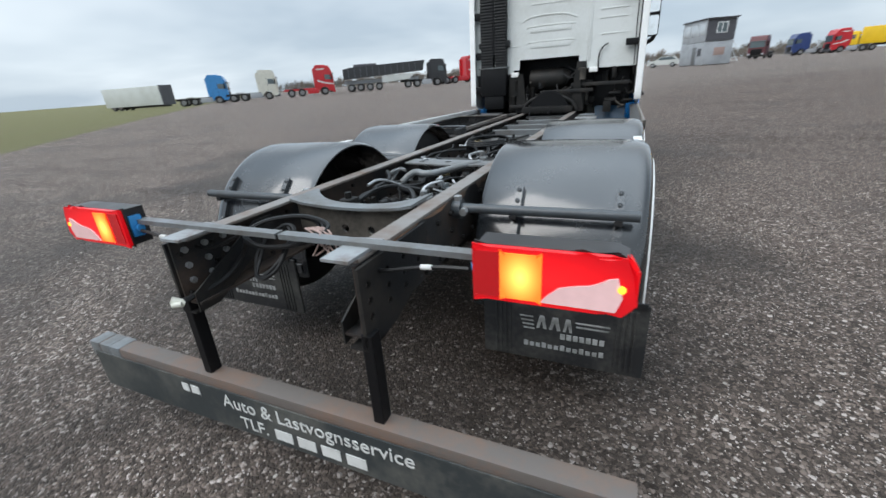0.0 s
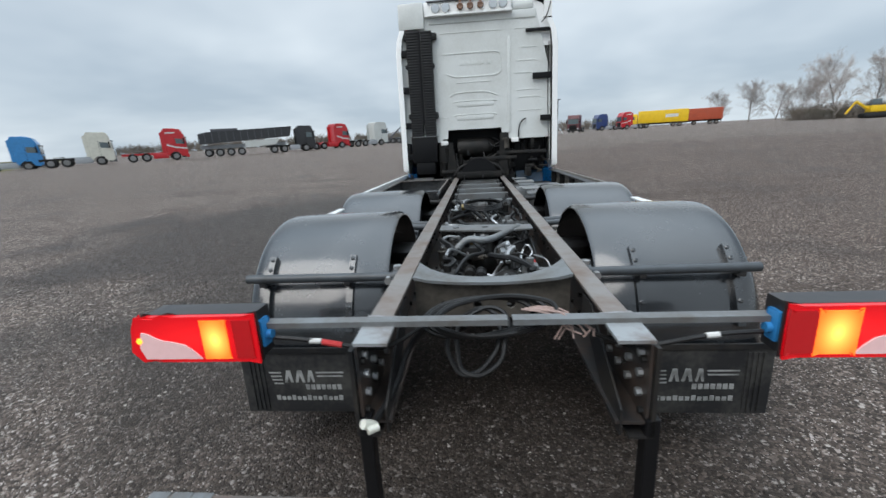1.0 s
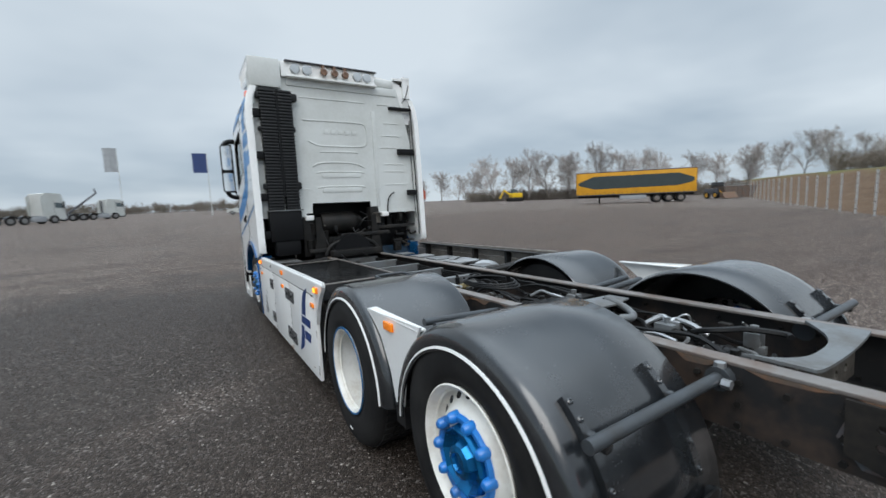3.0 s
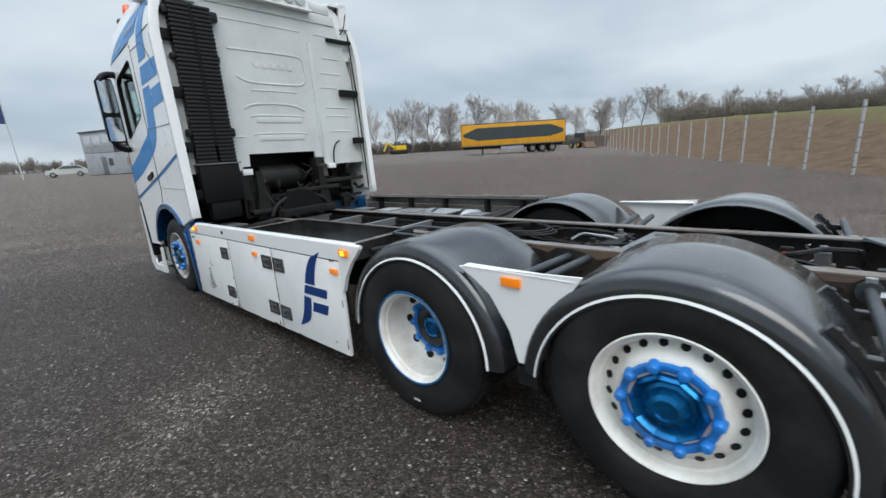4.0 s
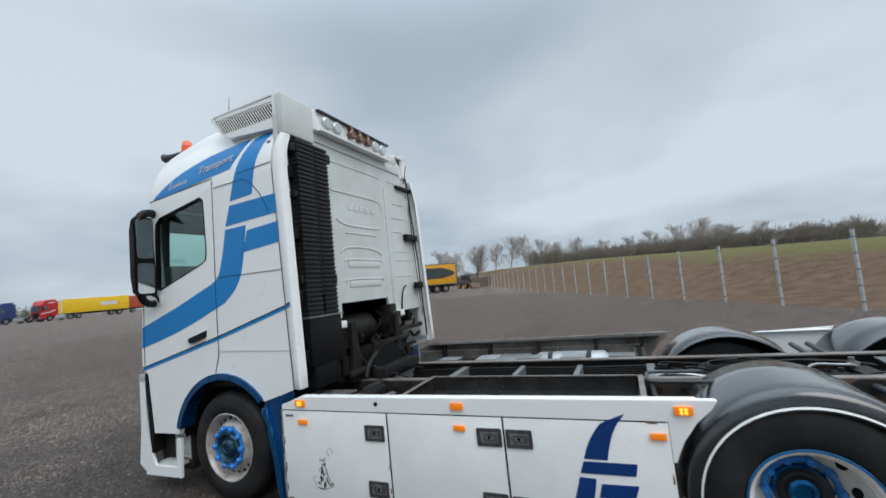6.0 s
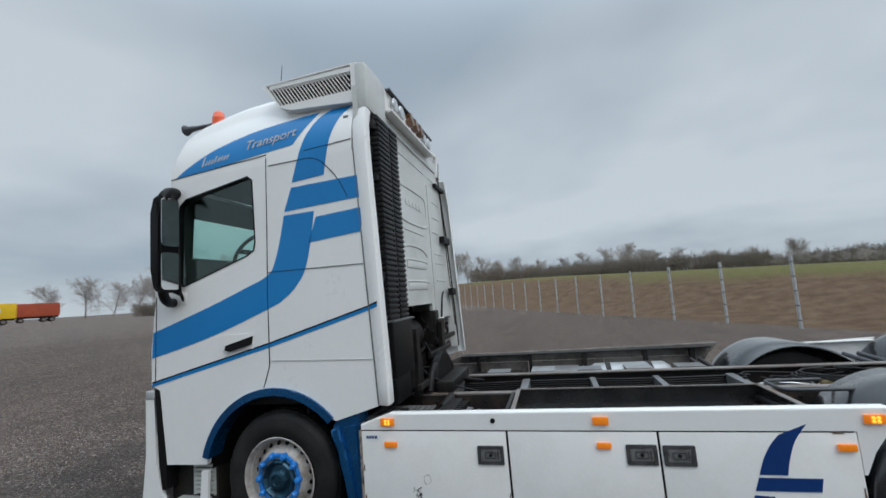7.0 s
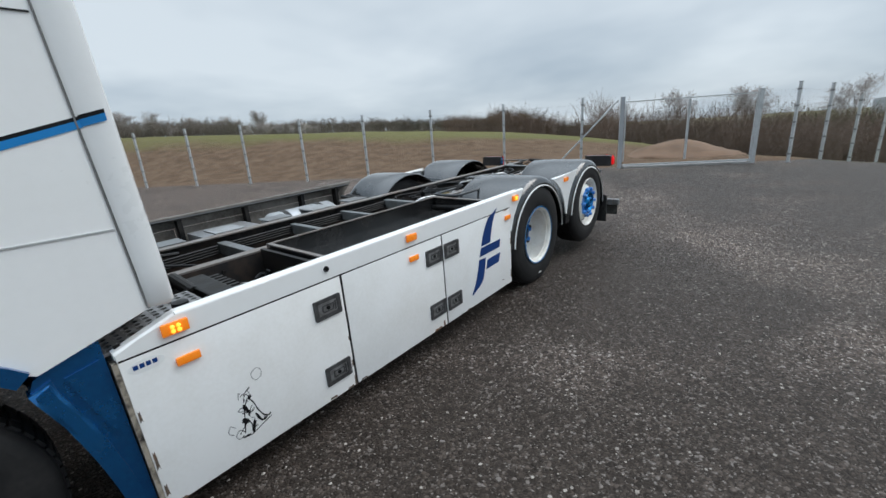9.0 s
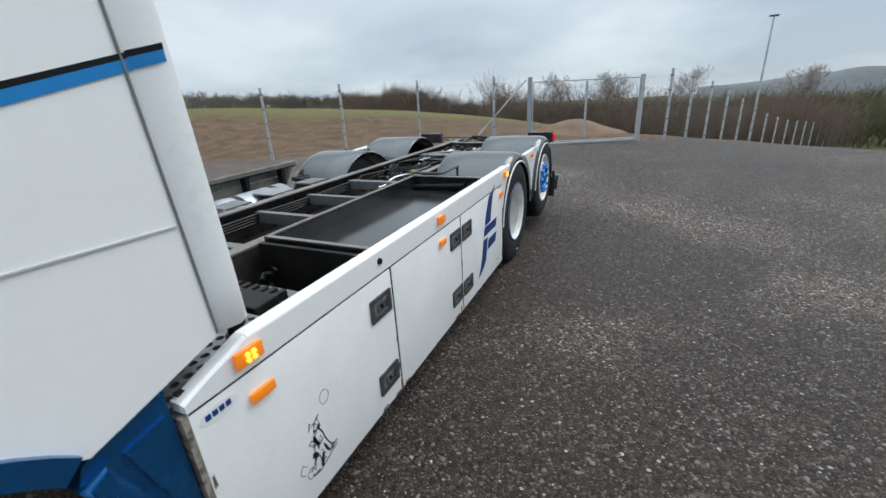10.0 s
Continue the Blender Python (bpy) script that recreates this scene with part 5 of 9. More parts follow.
def wheel(x, y, z, r, style, out):
    """out: -1 for the near side. style: 'flat' steered wheel, 'dish' driven wheel with a deep dish."""
    e = new("wheel")
    e.parent = truck
    e.matrix_local = Matrix.Translation((x, y, z)) @ (pose(0, 0, 0) if out < 0 else pose(0, 0, 0, 0, 0, 180))
    tagged(e, "white steel wheel with blue hub and worn black tyre")
    # the outer face looks along -x
    w_, rim = 0.30, 0.288 if style == "flat" else 0.277
    bm = bmesh.new()
    lathe(bm, [(0.03, rim - 0.012), (0.0, rim + 0.012), (-0.004, rim + 0.03), (-0.009, rim + 0.05), (-0.010, rim + 0.075), (-0.009, r * 0.80), (-0.007, r * 0.84), (-0.003, r * 0.87), (0.0, r * 0.90), (0.001, r * 0.908), (0.012, r * 0.955), (0.03, r * 0.99), (0.05, r), (0.15, r + 0.003), (w_ - 0.05, r), (w_ - 0.02, r * 0.97), (w_, r * 0.85), (w_, rim)], 72, caps=False)
    t = part("tyre", bm, M["rubber"], e, "worn black tyre", angle=60)
    tr = bmesh.new()
    for k in range(60):
        a = 2 * math.pi * k / 60
        for x0, x1, sh in ((0.055, 0.112, 0.0), (0.122, 0.178, 0.02), (0.188, 0.245, 0.0)):
            m = Matrix.Rotation(a + sh, 4, "X") @ Matrix.Translation((0, 0, r - 0.004))
            box(tr, x0, x1, -0.019, 0.019, -0.004, 0.013, m=m)
    part("tread", tr, M["rubber"], e, smooth=False)
    bm = bmesh.new()
    if style == "flat":
        lathe(bm, [(0.035, rim - 0.03), (0.03, rim - 0.012), (-0.004, rim + 0.006), (-0.008, rim), (0.004, rim - 0.014), (0.034, rim - 0.020), (0.062, 0.256), (0.070, 0.246), (0.052, 0.218), (0.018, 0.194), (0.010, 0.18), (0.010, 0.10)], 60, caps=False)
    else:
        lathe(bm, [(0.035, rim - 0.03), (0.03, rim - 0.012), (-0.004, rim + 0.006), (-0.008, rim), (0.0, rim - 0.014), (0.02, rim - 0.018), (0.03, rim - 0.014), (0.16, 0.261), (0.194, 0.258), (0.203, 0.254), (0.210, 0.249), (0.222, 0.222), (0.232, 0.188), (0.242, 0.14), (0.242, 0.10)], 60, caps=False)
    part("rim", bm, M["rim"] if y < 4 else M["rim_old"], e, "chipped off-white steel rim" if y < 4 else "rusty worn metal rim", angle=50)
    if style == "dish":
        bm = bmesh.new()
        lathe(bm, [(-0.006, rim + 0.014), (-0.011, rim + 0.012), (-0.011, rim + 0.002), (-0.006, rim)], 60, closed=True)
        part("rim_edge", bm, M["rim_blue"], e, "thin worn blue painted edge")
    # hand holes: dark recessed ovals
    deep = 0.0 if style == "flat" else 0.200
    n, hr, rx, ry = (20, 0.234, 0.0135, 0.0165) if style == "flat" else (10, 0.228, 0.0225, 0.0225)
    for k in range(n):
        a = 2 * math.pi * (k + 0.5) / n
        if k:
            o = new("hand_hole", hole.data)
            o.parent, o.matrix_local = e, Matrix.Rotation(a, 4, "X")
            continue
        hh = bmesh.new()
        m = Matrix.Translation((deep + (0.0585 if style == "flat" else 0.0120), 0, hr)) @ (pose(0, 0, 0, 0, 32) if style == "flat" else pose(0, 0, 0, 0, -20))
        ring = [hh.verts.new(m @ Vector((0, rx * 1.25 * math.cos(q), ry * math.sin(q)))) for q in np.arange(0, 6.2, 0.5236)]
        back = [hh.verts.new(m @ Vector((0.02, rx * 1.25 * math.cos(q), ry * math.sin(q)))) for q in np.arange(0, 6.2, 0.5236)]
        hh.faces.new(ring)
        for j in range(12):
            hh.faces.new((ring[j], ring[(j + 1) % 12], back[(j + 1) % 12], back[j]))
        hole = part("hand_hole", hh, M["black"], e, smooth=False)
        hole.matrix_local = Matrix.Rotation(a, 4, "X")
    # blue nut covers joined in a ring
    nb = bmesh.new()
    nut_r, nx = 0.163, deep - 0.012
    lathe(nb, [(nx + 0.022, nut_r - 0.019), (nx + 0.008, nut_r - 0.017), (nx + 0.002, nut_r - 0.004), (nx + 0.003, nut_r + 0.008), (nx + 0.022, nut_r + 0.013)], 60, closed=True)
    for k in range(10):
        a = 2 * math.pi * k / 10
        c, s = nut_r * math.cos(a), nut_r * math.sin(a)
        lathe(nb, [(nx + 0.025, 0.025), (nx - 0.012, 0.022), (nx - 0.022, 0.015), (nx - 0.025, 0.001)], 12, "x", (0, c, s))
    part("nut_ring", nb, M["hub_blue"], e, "blue wheel nut ring")
    hb = bmesh.new()
    hx = deep - 0.03
    lathe(hb, [(hx + 0.05, 0.140), (hx + 0.022, 0.134), (hx + 0.010, 0.124), (hx + 0.042, 0.096), (hx + 0.036, 0.082), (hx + 0.004, 0.066), (hx - 0.004, 0.048), (hx - 0.004, 0.040), (hx + 0.008, 0.036), (hx + 0.008, 0.001)], 10)
    part("hub_cap", hb, M["hub_dark"] if y < 4 else M["hub_old"], e, "metallic blue hub cap", angle=20)
    if style == "dish":
        hr_ = bmesh.new()
        lathe(hr_, [(hx + 0.030, 0.126), (hx + 0.004, 0.121), (hx + 0.022, 0.096), (hx + 0.020, 0.082), (hx + 0.000, 0.068), (hx + 0.020, 0.062)], 40)
        part("hub_ring", hr_, M["hub_soot"], e, "greasy black ring round the hub", angle=40)
    return e


R_REAR, R_FRONT = 0.495, 0.462
AXLES = ((0.0, 0.565, R_REAR, "flat"), (1.352, 0.494, 0.503, "dish"), (5.44, 0.548, R_FRONT, "flat"))
for y, z, r, style in AXLES:
    wheel(-1.215, y, z, r, style, -1)
    wheel(1.215, y, z, r, style, 1)
part("tyre_mark", boxed(-1.2265, -1.2225, 1.316, 1.366, 0.088, 0.101), M["white_print"], truck, "small white mark on the tyre", smooth=False)
# inner twin tyres of the driven axle, and the axle beams
for sx in (-1, 1):
    e = new("wheel")
    e.parent = truck
    bm = bmesh.new()
    lathe(bm, [(0.02, 0.29), (0.0, 0.42), (0.02, 0.49), (0.05, 0.508), (0.24, 0.508), (0.27, 0.49), (0.29, 0.42), (0.27, 0.29)], 56, closed=True)
    part("tyre", bm, M["rubber"], e)
    e.matrix_local = Matrix.Translation((-0.885 if sx < 0 else 0.595, 1.352, 0.502))
    tagged(e, "inner twin tyre of the driven axle")
for y, z in ((0.0, 0.565), (1.37, 0.512), (5.44, 0.548)):
    ax = bmesh.new()
    cyl(ax, (-0.95, y, z), (0.95, y, z), 0.075, seg=16)
    for sx in (-1, 1):
        lathe(ax, [(sx * 0.84, 0.20), (sx * 0.97, 0.20)], 28, "x", (0, y, z))
    if y == 1.37:
        bmesh.ops.create_uvsphere(ax, u_segments=20, v_segments=12, radius=0.22, matrix=Matrix.Translation((0, y + 0.06, z)))
    part("axle", ax, M["steel_dark"], truck, "dirty steel axle beam")

# -- fenders: arched shells with a turned-down outer lip --


def fender(cy, cz, R, a0, a1, sx, inner, tail=None):
    prof = [(inner, -0.014, 1), (inner + 0.02, 0.0, 1), (0.80, 0.004, 1), (1.08, 0.001, 1), (1.150, -0.002, 1), (1.182, -0.008, 1), (1.203, -0.020, 1), (1.216, -0.038, 1), (1.223, -0.068, 1), (1.226, -0.098, 1), (1.216, -0.099, 1)]
    bm = bmesh.new()
    rings = []
    for k in range(31):
        a = radians(a0 + (a1 - a0) * k / 30)
        rings.append([bm.verts.new((sx * px, cy + (R + dr) * math.cos(a), cz + (R + dr) * math.sin(a))) for px, dr, up in prof])
    if tail is not None:
        a = radians(a1)
        for drop in (0.3, 0.7, 1.0):
            rings.append([bm.verts.new((sx * px, cy + (R + dr) * math.cos(a), cz + (R + dr) * math.sin(a) - tail * drop)) for px, dr, up in prof])
    for a, b in zip(rings, rings[1:]):
        for j in range(len(prof) - 1):
            bm.faces.new((a[j], a[j + 1], b[j + 1], b[j]))
    ext = bmesh.ops.extrude_face_region(bm, geom=list(bm.faces))
    for v in ext["geom"]:
        if isinstance(v, bmesh.types.BMVert):
            dy, dz = v.co.y - cy, max(v.co.z - cz, 0.0)
            n = math.hypot(dy, dz) or 1
            v.co.y -= 0.008 * dy / n
            v.co.z -= 0.008 * dz / n
    fo = part("fender", bm, M["plastic"], truck, "wet black plastic fender with a pale trim line", angle=50)
    tb = bmesh.new()
    rr = R - 0.090
    ra = [(tb.verts.new((sx * 1.229, cy + (rr + 0.005) * math.cos(q), cz + (rr + 0.005) * math.sin(q))), tb.verts.new((sx * 1.233, cy + (rr - 0.005) * math.cos(q), cz + (rr - 0.005) * math.sin(q)))) for q in [radians(a0 + (a1 - a0) * k / 40) for k in range(41)]]
    for (a, b), (c, d) in zip(ra, ra[1:]):
        tb.faces.new((a, b, d, c))
    ext = bmesh.ops.extrude_face_region(tb, geom=list(tb.faces))
    bmesh.ops.translate(tb, vec=(-sx * 0.006, 0, 0), verts=[v for v in ext["geom"] if isinstance(v, bmesh.types.BMVert)])
    part("trim", tb, M["white_dirty"], fo, "thin off-white trim line")
    return fo


for sx in (-1, 1):
    fender(1.32, 0.465, 0.61, 2, 180, sx, 0.52)
    rf = fender(0.02, 0.475, 0.61, 5, 180, sx, 0.50, tail=0.06)
    # plate under the rear fender, then the mudflap
    part("fender_tail", boxed(sx * 0.52, sx * 1.19, -0.600, -0.586, 0.44, 0.50, bevel=0.004), M["plastic"], truck, smooth=False)
    fb = boxed(sx * 0.56, sx * 1.25, -0.645, -0.632, 0.115, 0.46, bevel=0.004)
    mf = part("mudflap", fb, M["flap"], truck, "dirty black rubber mudflap with a pale print", smooth=False)
    mf.location = (0, 0.035, 0.065)
    part("clamp_strip", boxed(sx * 0.59, sx * 1.24, -0.652, -0.642, 0.445, 0.475, bevel=0.003), M["frame"], mf, smooth=False)
    for k in range(4):
        for x in (0.62 + 0.022 * k, 1.14 + 0.022 * k):
            part("rib", boxed(sx * x - 0.005, sx * x + 0.005, -0.651, -0.644, 0.13, 0.43), M["flap"], mf, smooth=False)
    # the print: plain bars and blocks
    c = sx * 0.92
    pr = bmesh.new()
    for k in range(4):
        z = 0.335 - 0.02 * k
        box(pr, c - 0.19 + 0.006 * k, c - 0.13 + 0.002 * k, -0.6475, -0.645, z, z + 0.007)
        box(pr, c + 0.05 + 0.004 * k, c + 0.19 - 0.004 * k, -0.6475, -0.645, z, z + 0.007) if k < 2 else None
    tagged(part("print_bars", pr, M["print_dim"], mf, smooth=False), kind="stuff")
    pr = bmesh.new()
    for x0, w_, z0, h in ((-0.115, 0.045, 0.285, 0.065), (-0.06, 0.05, 0.285, 0.065), (0.0, 0.04, 0.285, 0.065)):
        plate(pr, [(c + x0, z0), (c + x0 + w_ * 0.3, z0 + h), (c + x0 + w_ * 0.75, z0 + h), (c + x0 + w_, z0), (c + x0 + w_ * 0.72, z0), (c + x0 + w_ * 0.5, z0 + h * 0.6), (c + x0 + w_ * 0.28, z0)], [], "y", -0.6475, -0.645)
    for k in range(7):
        box(pr, c - 0.01 + 0.027 * k, c + 0.010 + 0.027 * k, -0.6475, -0.645, 0.245, 0.272)
    for k in range(13):
        box(pr, c - 0.17 + 0.027 * k, c - 0.151 + 0.027 * k, -0.6475, -0.645, 0.185, 0.205 + 0.006 * (k % 3 == 0))
    tagged(part("print_line", pr, M["print_dim"], mf, smooth=False), kind="stuff")
    # tube that carries the fender, with straps
    tbm = bmesh.new()
    cyl(tbm, (sx * 0.43, -0.545, 0.870), (sx * 1.175, -0.545, 0.873), 0.0215, seg=16)
    cyl(tbm, (sx * 0.40, -0.545, 0.865), (sx * 0.45, -0.545, 0.865), 0.045, seg=12)
    to = part("fender_tube", tbm, M["tube_paint"], truck, "grey-black support tube")
    for x in (0.68, 1.10):
        st = bmesh.new()
        rows = []
        for q in [radians(132 + 3.2 * k) for k in range(12)]:
            rows.append([st.verts.new((sx * x + dx, 0.02 + r * math.cos(q), 0.475 + r * math.sin(q))) for dx, r in ((-0.018, 0.611), (-0.016, 0.636), (0.016, 0.636), (0.018, 0.611))])
        for ra, rb in zip(rows, rows[1:]):
            for j in range(4):
                st.faces.new((ra[j], ra[(j + 1) % 4], rb[(j + 1) % 4], rb[j]))
        st.faces.new(rows[0])
        st.faces.new(rows[-1])
        so2 = part("strap", st, M["plastic"], to, "slotted black strap on the fender", smooth=False)
        for q in (radians(134), radians(139), radians(157), radians(165)):
            kn = bmesh.new()
            lathe(kn, [(-0.004, 0.012), (0.008, 0.011), (0.011, 0.006), (0.008, 0.003)], 10, "z")
            bmesh.ops.transform(kn, matrix=Matrix.Translation((sx * x, 0.02 + 0.632 * math.cos(q), 0.475 + 0.632 * math.sin(q))) @ Matrix.Rotation(q - radians(90), 4, "X"), verts=kn.verts)
            part("strap_knob", kn, M["plastic"], so2)
        sd = bmesh.new()
        box(sd, sx * x - 0.016, sx * x + 0.016, -0.560, -0.485, 0.832, 0.868, bevel=0.006)
        part("saddle", sd, M["plastic"], so2)
    bm = bmesh.new()
    cyl(bm, (sx * 0.43, -0.545, 0.895), (sx * 0.43, -0.545, 0.925), 0.02, seg=6)
    cyl(bm, (sx * 0.47, -0.57, 0.865), (sx * 0.47, -0.60, 0.865), 0.018, seg=6)
    part("bolt", bm, M["alu"], to, smooth=False)
    for y in (0.62, 0.74, 1.98, 2.06):
        bm = bmesh.new()
        cyl(bm, (sx * 0.41, y, 0.87), (sx * 0.95, y, 0.90), 0.022, seg=12)
        part("fender_stay", bm, M["tube_paint"] if y < 1 else M["frame"], truck)
    if sx < 0:
        hoop = tube(bmesh.new(), [(sx * 0.44, 1.66, 0.985), (sx * 0.44, 1.97, 0.985), (sx * 0.47, 2.01, 0.985), (sx * 0.69, 2.01, 0.985), (sx * 0.72, 1.97, 0.985), (sx * 0.72, 1.62, 0.985)], 0.012, 10, 2)
        part("fender_hoop", hoop, M["tube_paint"], truck, "grey bent tube stay")
    # white filler plate between the fenders
    fpb = plate(bmesh.new(), [(0.965, 0.985), (0.33, 1.012), (0.43, 0.86), (0.52, 0.69), (0.555, 0.545), (0.63, 0.53), (0.68, 0.70), (0.78, 0.86), (0.87, 0.93)], [], "x", sx * 1.200, sx * 1.188)
    fpo = part("filler_plate", fpb, M["white"] if sx < 0 else M["white_dirty"], truck, "white filler plate between the fenders", smooth=False)
    part("plate_fold", boxed(sx * 1.202, sx * 1.15, 0.36, 0.94, 0.982, 0.992, bevel=0.003), M["white"], fpo, smooth=False)
    part("marker_lamp", boxed(sx * 1.201, sx * 1.216, 0.608, 0.71, 0.925, 0.968, bevel=0.005), M["amber"], fpo, "orange marker lamp")
    bm = bmesh.new()
    cyl(bm, (sx * 1.15, 0.60, 0.50), (sx * 1.02, 0.58, 0.30), 0.02, seg=8)
    box(bm, sx * 1.2, sx * 1.12, 0.54, 0.64, 0.44, 0.55)
    part("plate_foot", bm, M["frame"], truck, smooth=False)

# -- side lockers, near side --
for sx in (-1, 1):
    # far-side strip and doors are darker brown-grey, the near side white
    dirty = M["white_dirty"] if sx < 0 else M["inner_brown"]
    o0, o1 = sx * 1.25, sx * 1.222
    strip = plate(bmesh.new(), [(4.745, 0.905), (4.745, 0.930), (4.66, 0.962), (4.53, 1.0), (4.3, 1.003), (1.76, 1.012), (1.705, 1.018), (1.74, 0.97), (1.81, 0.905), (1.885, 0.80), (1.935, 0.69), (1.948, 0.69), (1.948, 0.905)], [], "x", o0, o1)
    so = part("locker_strip", strip, M["white"] if sx < 0 else M["inner_brown"], truck, "white rounded strip over the locker doors", smooth=False)
    cap = bmesh.new()
    for a, b in (((4.745, 0.926), (4.53, 1.0)), ((4.53, 1.0), (1.71, 1.015))):
        cyl(cap, (sx * 1.236, *a), (sx * 1.236, *b), 0.0135, seg=10)
    part("edge_roll", cap, M["white"] if sx < 0 else M["inner_brown"], so)
    if sx < 0:
        # the strip folds inwards over the tray
        fold = plate(bmesh.new(), [(4.748, 0.908), (4.748, 0.9385), (4.53, 1.0135), (1.80, 1.0275), (1.80, 1.010), (4.53, 0.993), (4.735, 0.908)], [], "x", -1.236, -1.202)
        part("top_fold", fold, M["white"], so, smooth=False)
    if sx > 0:
        for y in (4.35, 3.72, 3.1, 2.45, 1.98):
            part("stay", boxed(1.15, 1.222, y - 0.02, y + 0.02, 0.30, 0.99), M["frame"], so, smooth=False)
        part("top_channel", boxed(1.13, 1.224, 1.80, 4.56, 0.985, 1.0, bevel=0.003), M["frame"], so, "black top channel", smooth=False)
    for y0, y1, k in ((3.757, 4.745, 0), (2.893, 3.745, 1), (1.95, 2.882, 2)):
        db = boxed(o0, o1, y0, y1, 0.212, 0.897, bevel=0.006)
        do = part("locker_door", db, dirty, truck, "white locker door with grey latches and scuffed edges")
        if sx > 0:
            continue
        spots_ = {0: ((3.862, 0.755), (3.862, 0.362)), 1: ((2.985, 0.772), (2.985, 0.372)), 2: ((2.79, 0.770), (2.79, 0.365))}[k]
        for ly, lz in spots_:
            lb = plate(bmesh.new(), rounded(ly - 0.083, ly + 0.083, lz - 0.056, lz + 0.056, 0.008), [rounded(ly - 0.06, ly + 0.06, lz - 0.036, lz + 0.036, 0.006)], "x", -1.250, -1.258)
            lo = part("latch", lb, M["latch_case"], do, "square grey metal latch", smooth=False)
            part("latch_plate", boxed(-1.2515, -1.2555, ly - 0.058, ly + 0.058, lz - 0.034, lz + 0.034, bevel=0.002), M["latch"], do, "scuffed grey latch plate", smooth=False)
            lk = bmesh.new()
            plate(lk, rounded(ly - 0.036, ly + 0.036, lz - 0.020, lz + 0.020, 0.008), [rounded(ly - 0.030, ly + 0.030, lz - 0.014, lz + 0.014, 0.005)], "x", -1.2545, -1.2595)
            box(lk, -1.2595, -1.2545, ly - 0.050, ly - 0.042, lz - 0.026, lz + 0.026)
            part("latch_handle", lk, M["latch_case"], do, smooth=False)
            lk = bmesh.new()
            lathe(lk, [(-1.254, 0.011), (-1.262, 0.010), (-1.263, 0.006), (-1.260, 0.001)], 12, "x", (0, ly, lz))
            part("latch_lock", lk, M["black"], do)
    if sx < 0:
        for y, z, w_, h, lit in ((4.545, 0.957, 0.125, 0.062, True), (3.19, 0.962, 0.115, 0.056, False), (1.868, 0.967, 0.118, 0.058, True), (4.53, 0.813, 0.115, 0.043, False), (3.185, 0.822, 0.105, 0.043, False), (2.005, 0.826, 0.105, 0.044, False)):
            mo = part("marker_lamp", boxed(-1.251, -1.266, y - 0.39 * w_, y + 0.39 * w_, z - 0.41 * h, z + 0.41 * h, bevel=0.006), M["amber"], truck, "lit orange side marker lamp" if lit else "small orange side marker lamp")
            if lit:
                bm = bmesh.new()
                for dy in (-0.011, 0.011):
                    for dz in (-0.009, 0.009):
                        bmesh.ops.create_uvsphere(bm, u_segments=10, v_segments=6, radius=0.009, matrix=Matrix.Translation((-1.270, y + dy, z + dz)))
                part("bulb", bm, M["amber_lit"], mo, "glowing bulb spots")
        bm = bmesh.new()
        lathe(bm, [(-1.249, 0.016), (-1.258, 0.014), (-1.258, 0.001)], 14, "x", (0, 3.832, 0.962))
        part("lock", bm, M["black"], so)
        # shelf behind the doors: dark carcass
        part("locker_back", boxed(-1.218, -1.195, 1.96, 4.735, 0.225, 0.95, bevel=0.0), M["frame"], truck, smooth=False)
        bm = bmesh.new()
        box(bm, -1.2495, -1.10, 4.745, 4.762, 0.215, 0.90)
        part("front_edge", bm, M["peeling"], truck, "dirty peeling front edge of the locker", smooth=False)
        bm = bmesh.new()
        for y, z, w_, h in ((3.0, 0.222, 0.09, 0.016), (2.93, 0.235, 0.02, 0.05), (3.70, 0.222, 0.05, 0.012), (3.92, 0.225, 0.05, 0.014), (2.887, 0.56, 0.006, 0.03), (2.89, 0.49, 0.005, 0.02), (2.10, 0.285, 0.03, 0.008), (2.03, 0.893, 0.06, 0.008), (3.762, 0.245, 0.012, 0.07), (3.764, 0.36, 0.010, 0.045), (3.80, 0.219, 0.05, 0.016), (3.763, 0.52, 0.007, 0.03), (4.733, 0.30, 0.014, 0.06), (4.734, 0.45, 0.012, 0.09), (4.735, 0.66, 0.010, 0.05), (4.70, 0.219, 0.06, 0.012), (2.62, 0.218, 0.04, 0.010), (1.962, 0.30, 0.012, 0.08), (1.961, 0.60, 0.010, 0.06)):
            plate(bm, [(y - w_ / 2, z - h / 2), (y - w_ / 5, z - h / 3), (y + w_ / 2, z - h / 2), (y + w_ / 3, z + h / 2), (y, z + h / 3), (y - w_ / 3, z + h / 2)], [], "x", -1.2515, -1.2495)
        tagged(part("paint_chips", bm, M["rust"], truck, smooth=False), "rust chips in the paint", kind="stuff")
        # dark lines in the joints
        bm = bmesh.new()
        for y in (3.751, 2.8875):
            box(bm, -1.2485, -1.235, y - 0.004, y + 0.004, 0.21, 0.90)
        box(bm, -1.2485, -1.235, 1.96, 4.74, 0.897, 0.905)
        part("joint_seal", bm, M["black"], truck, smooth=False)


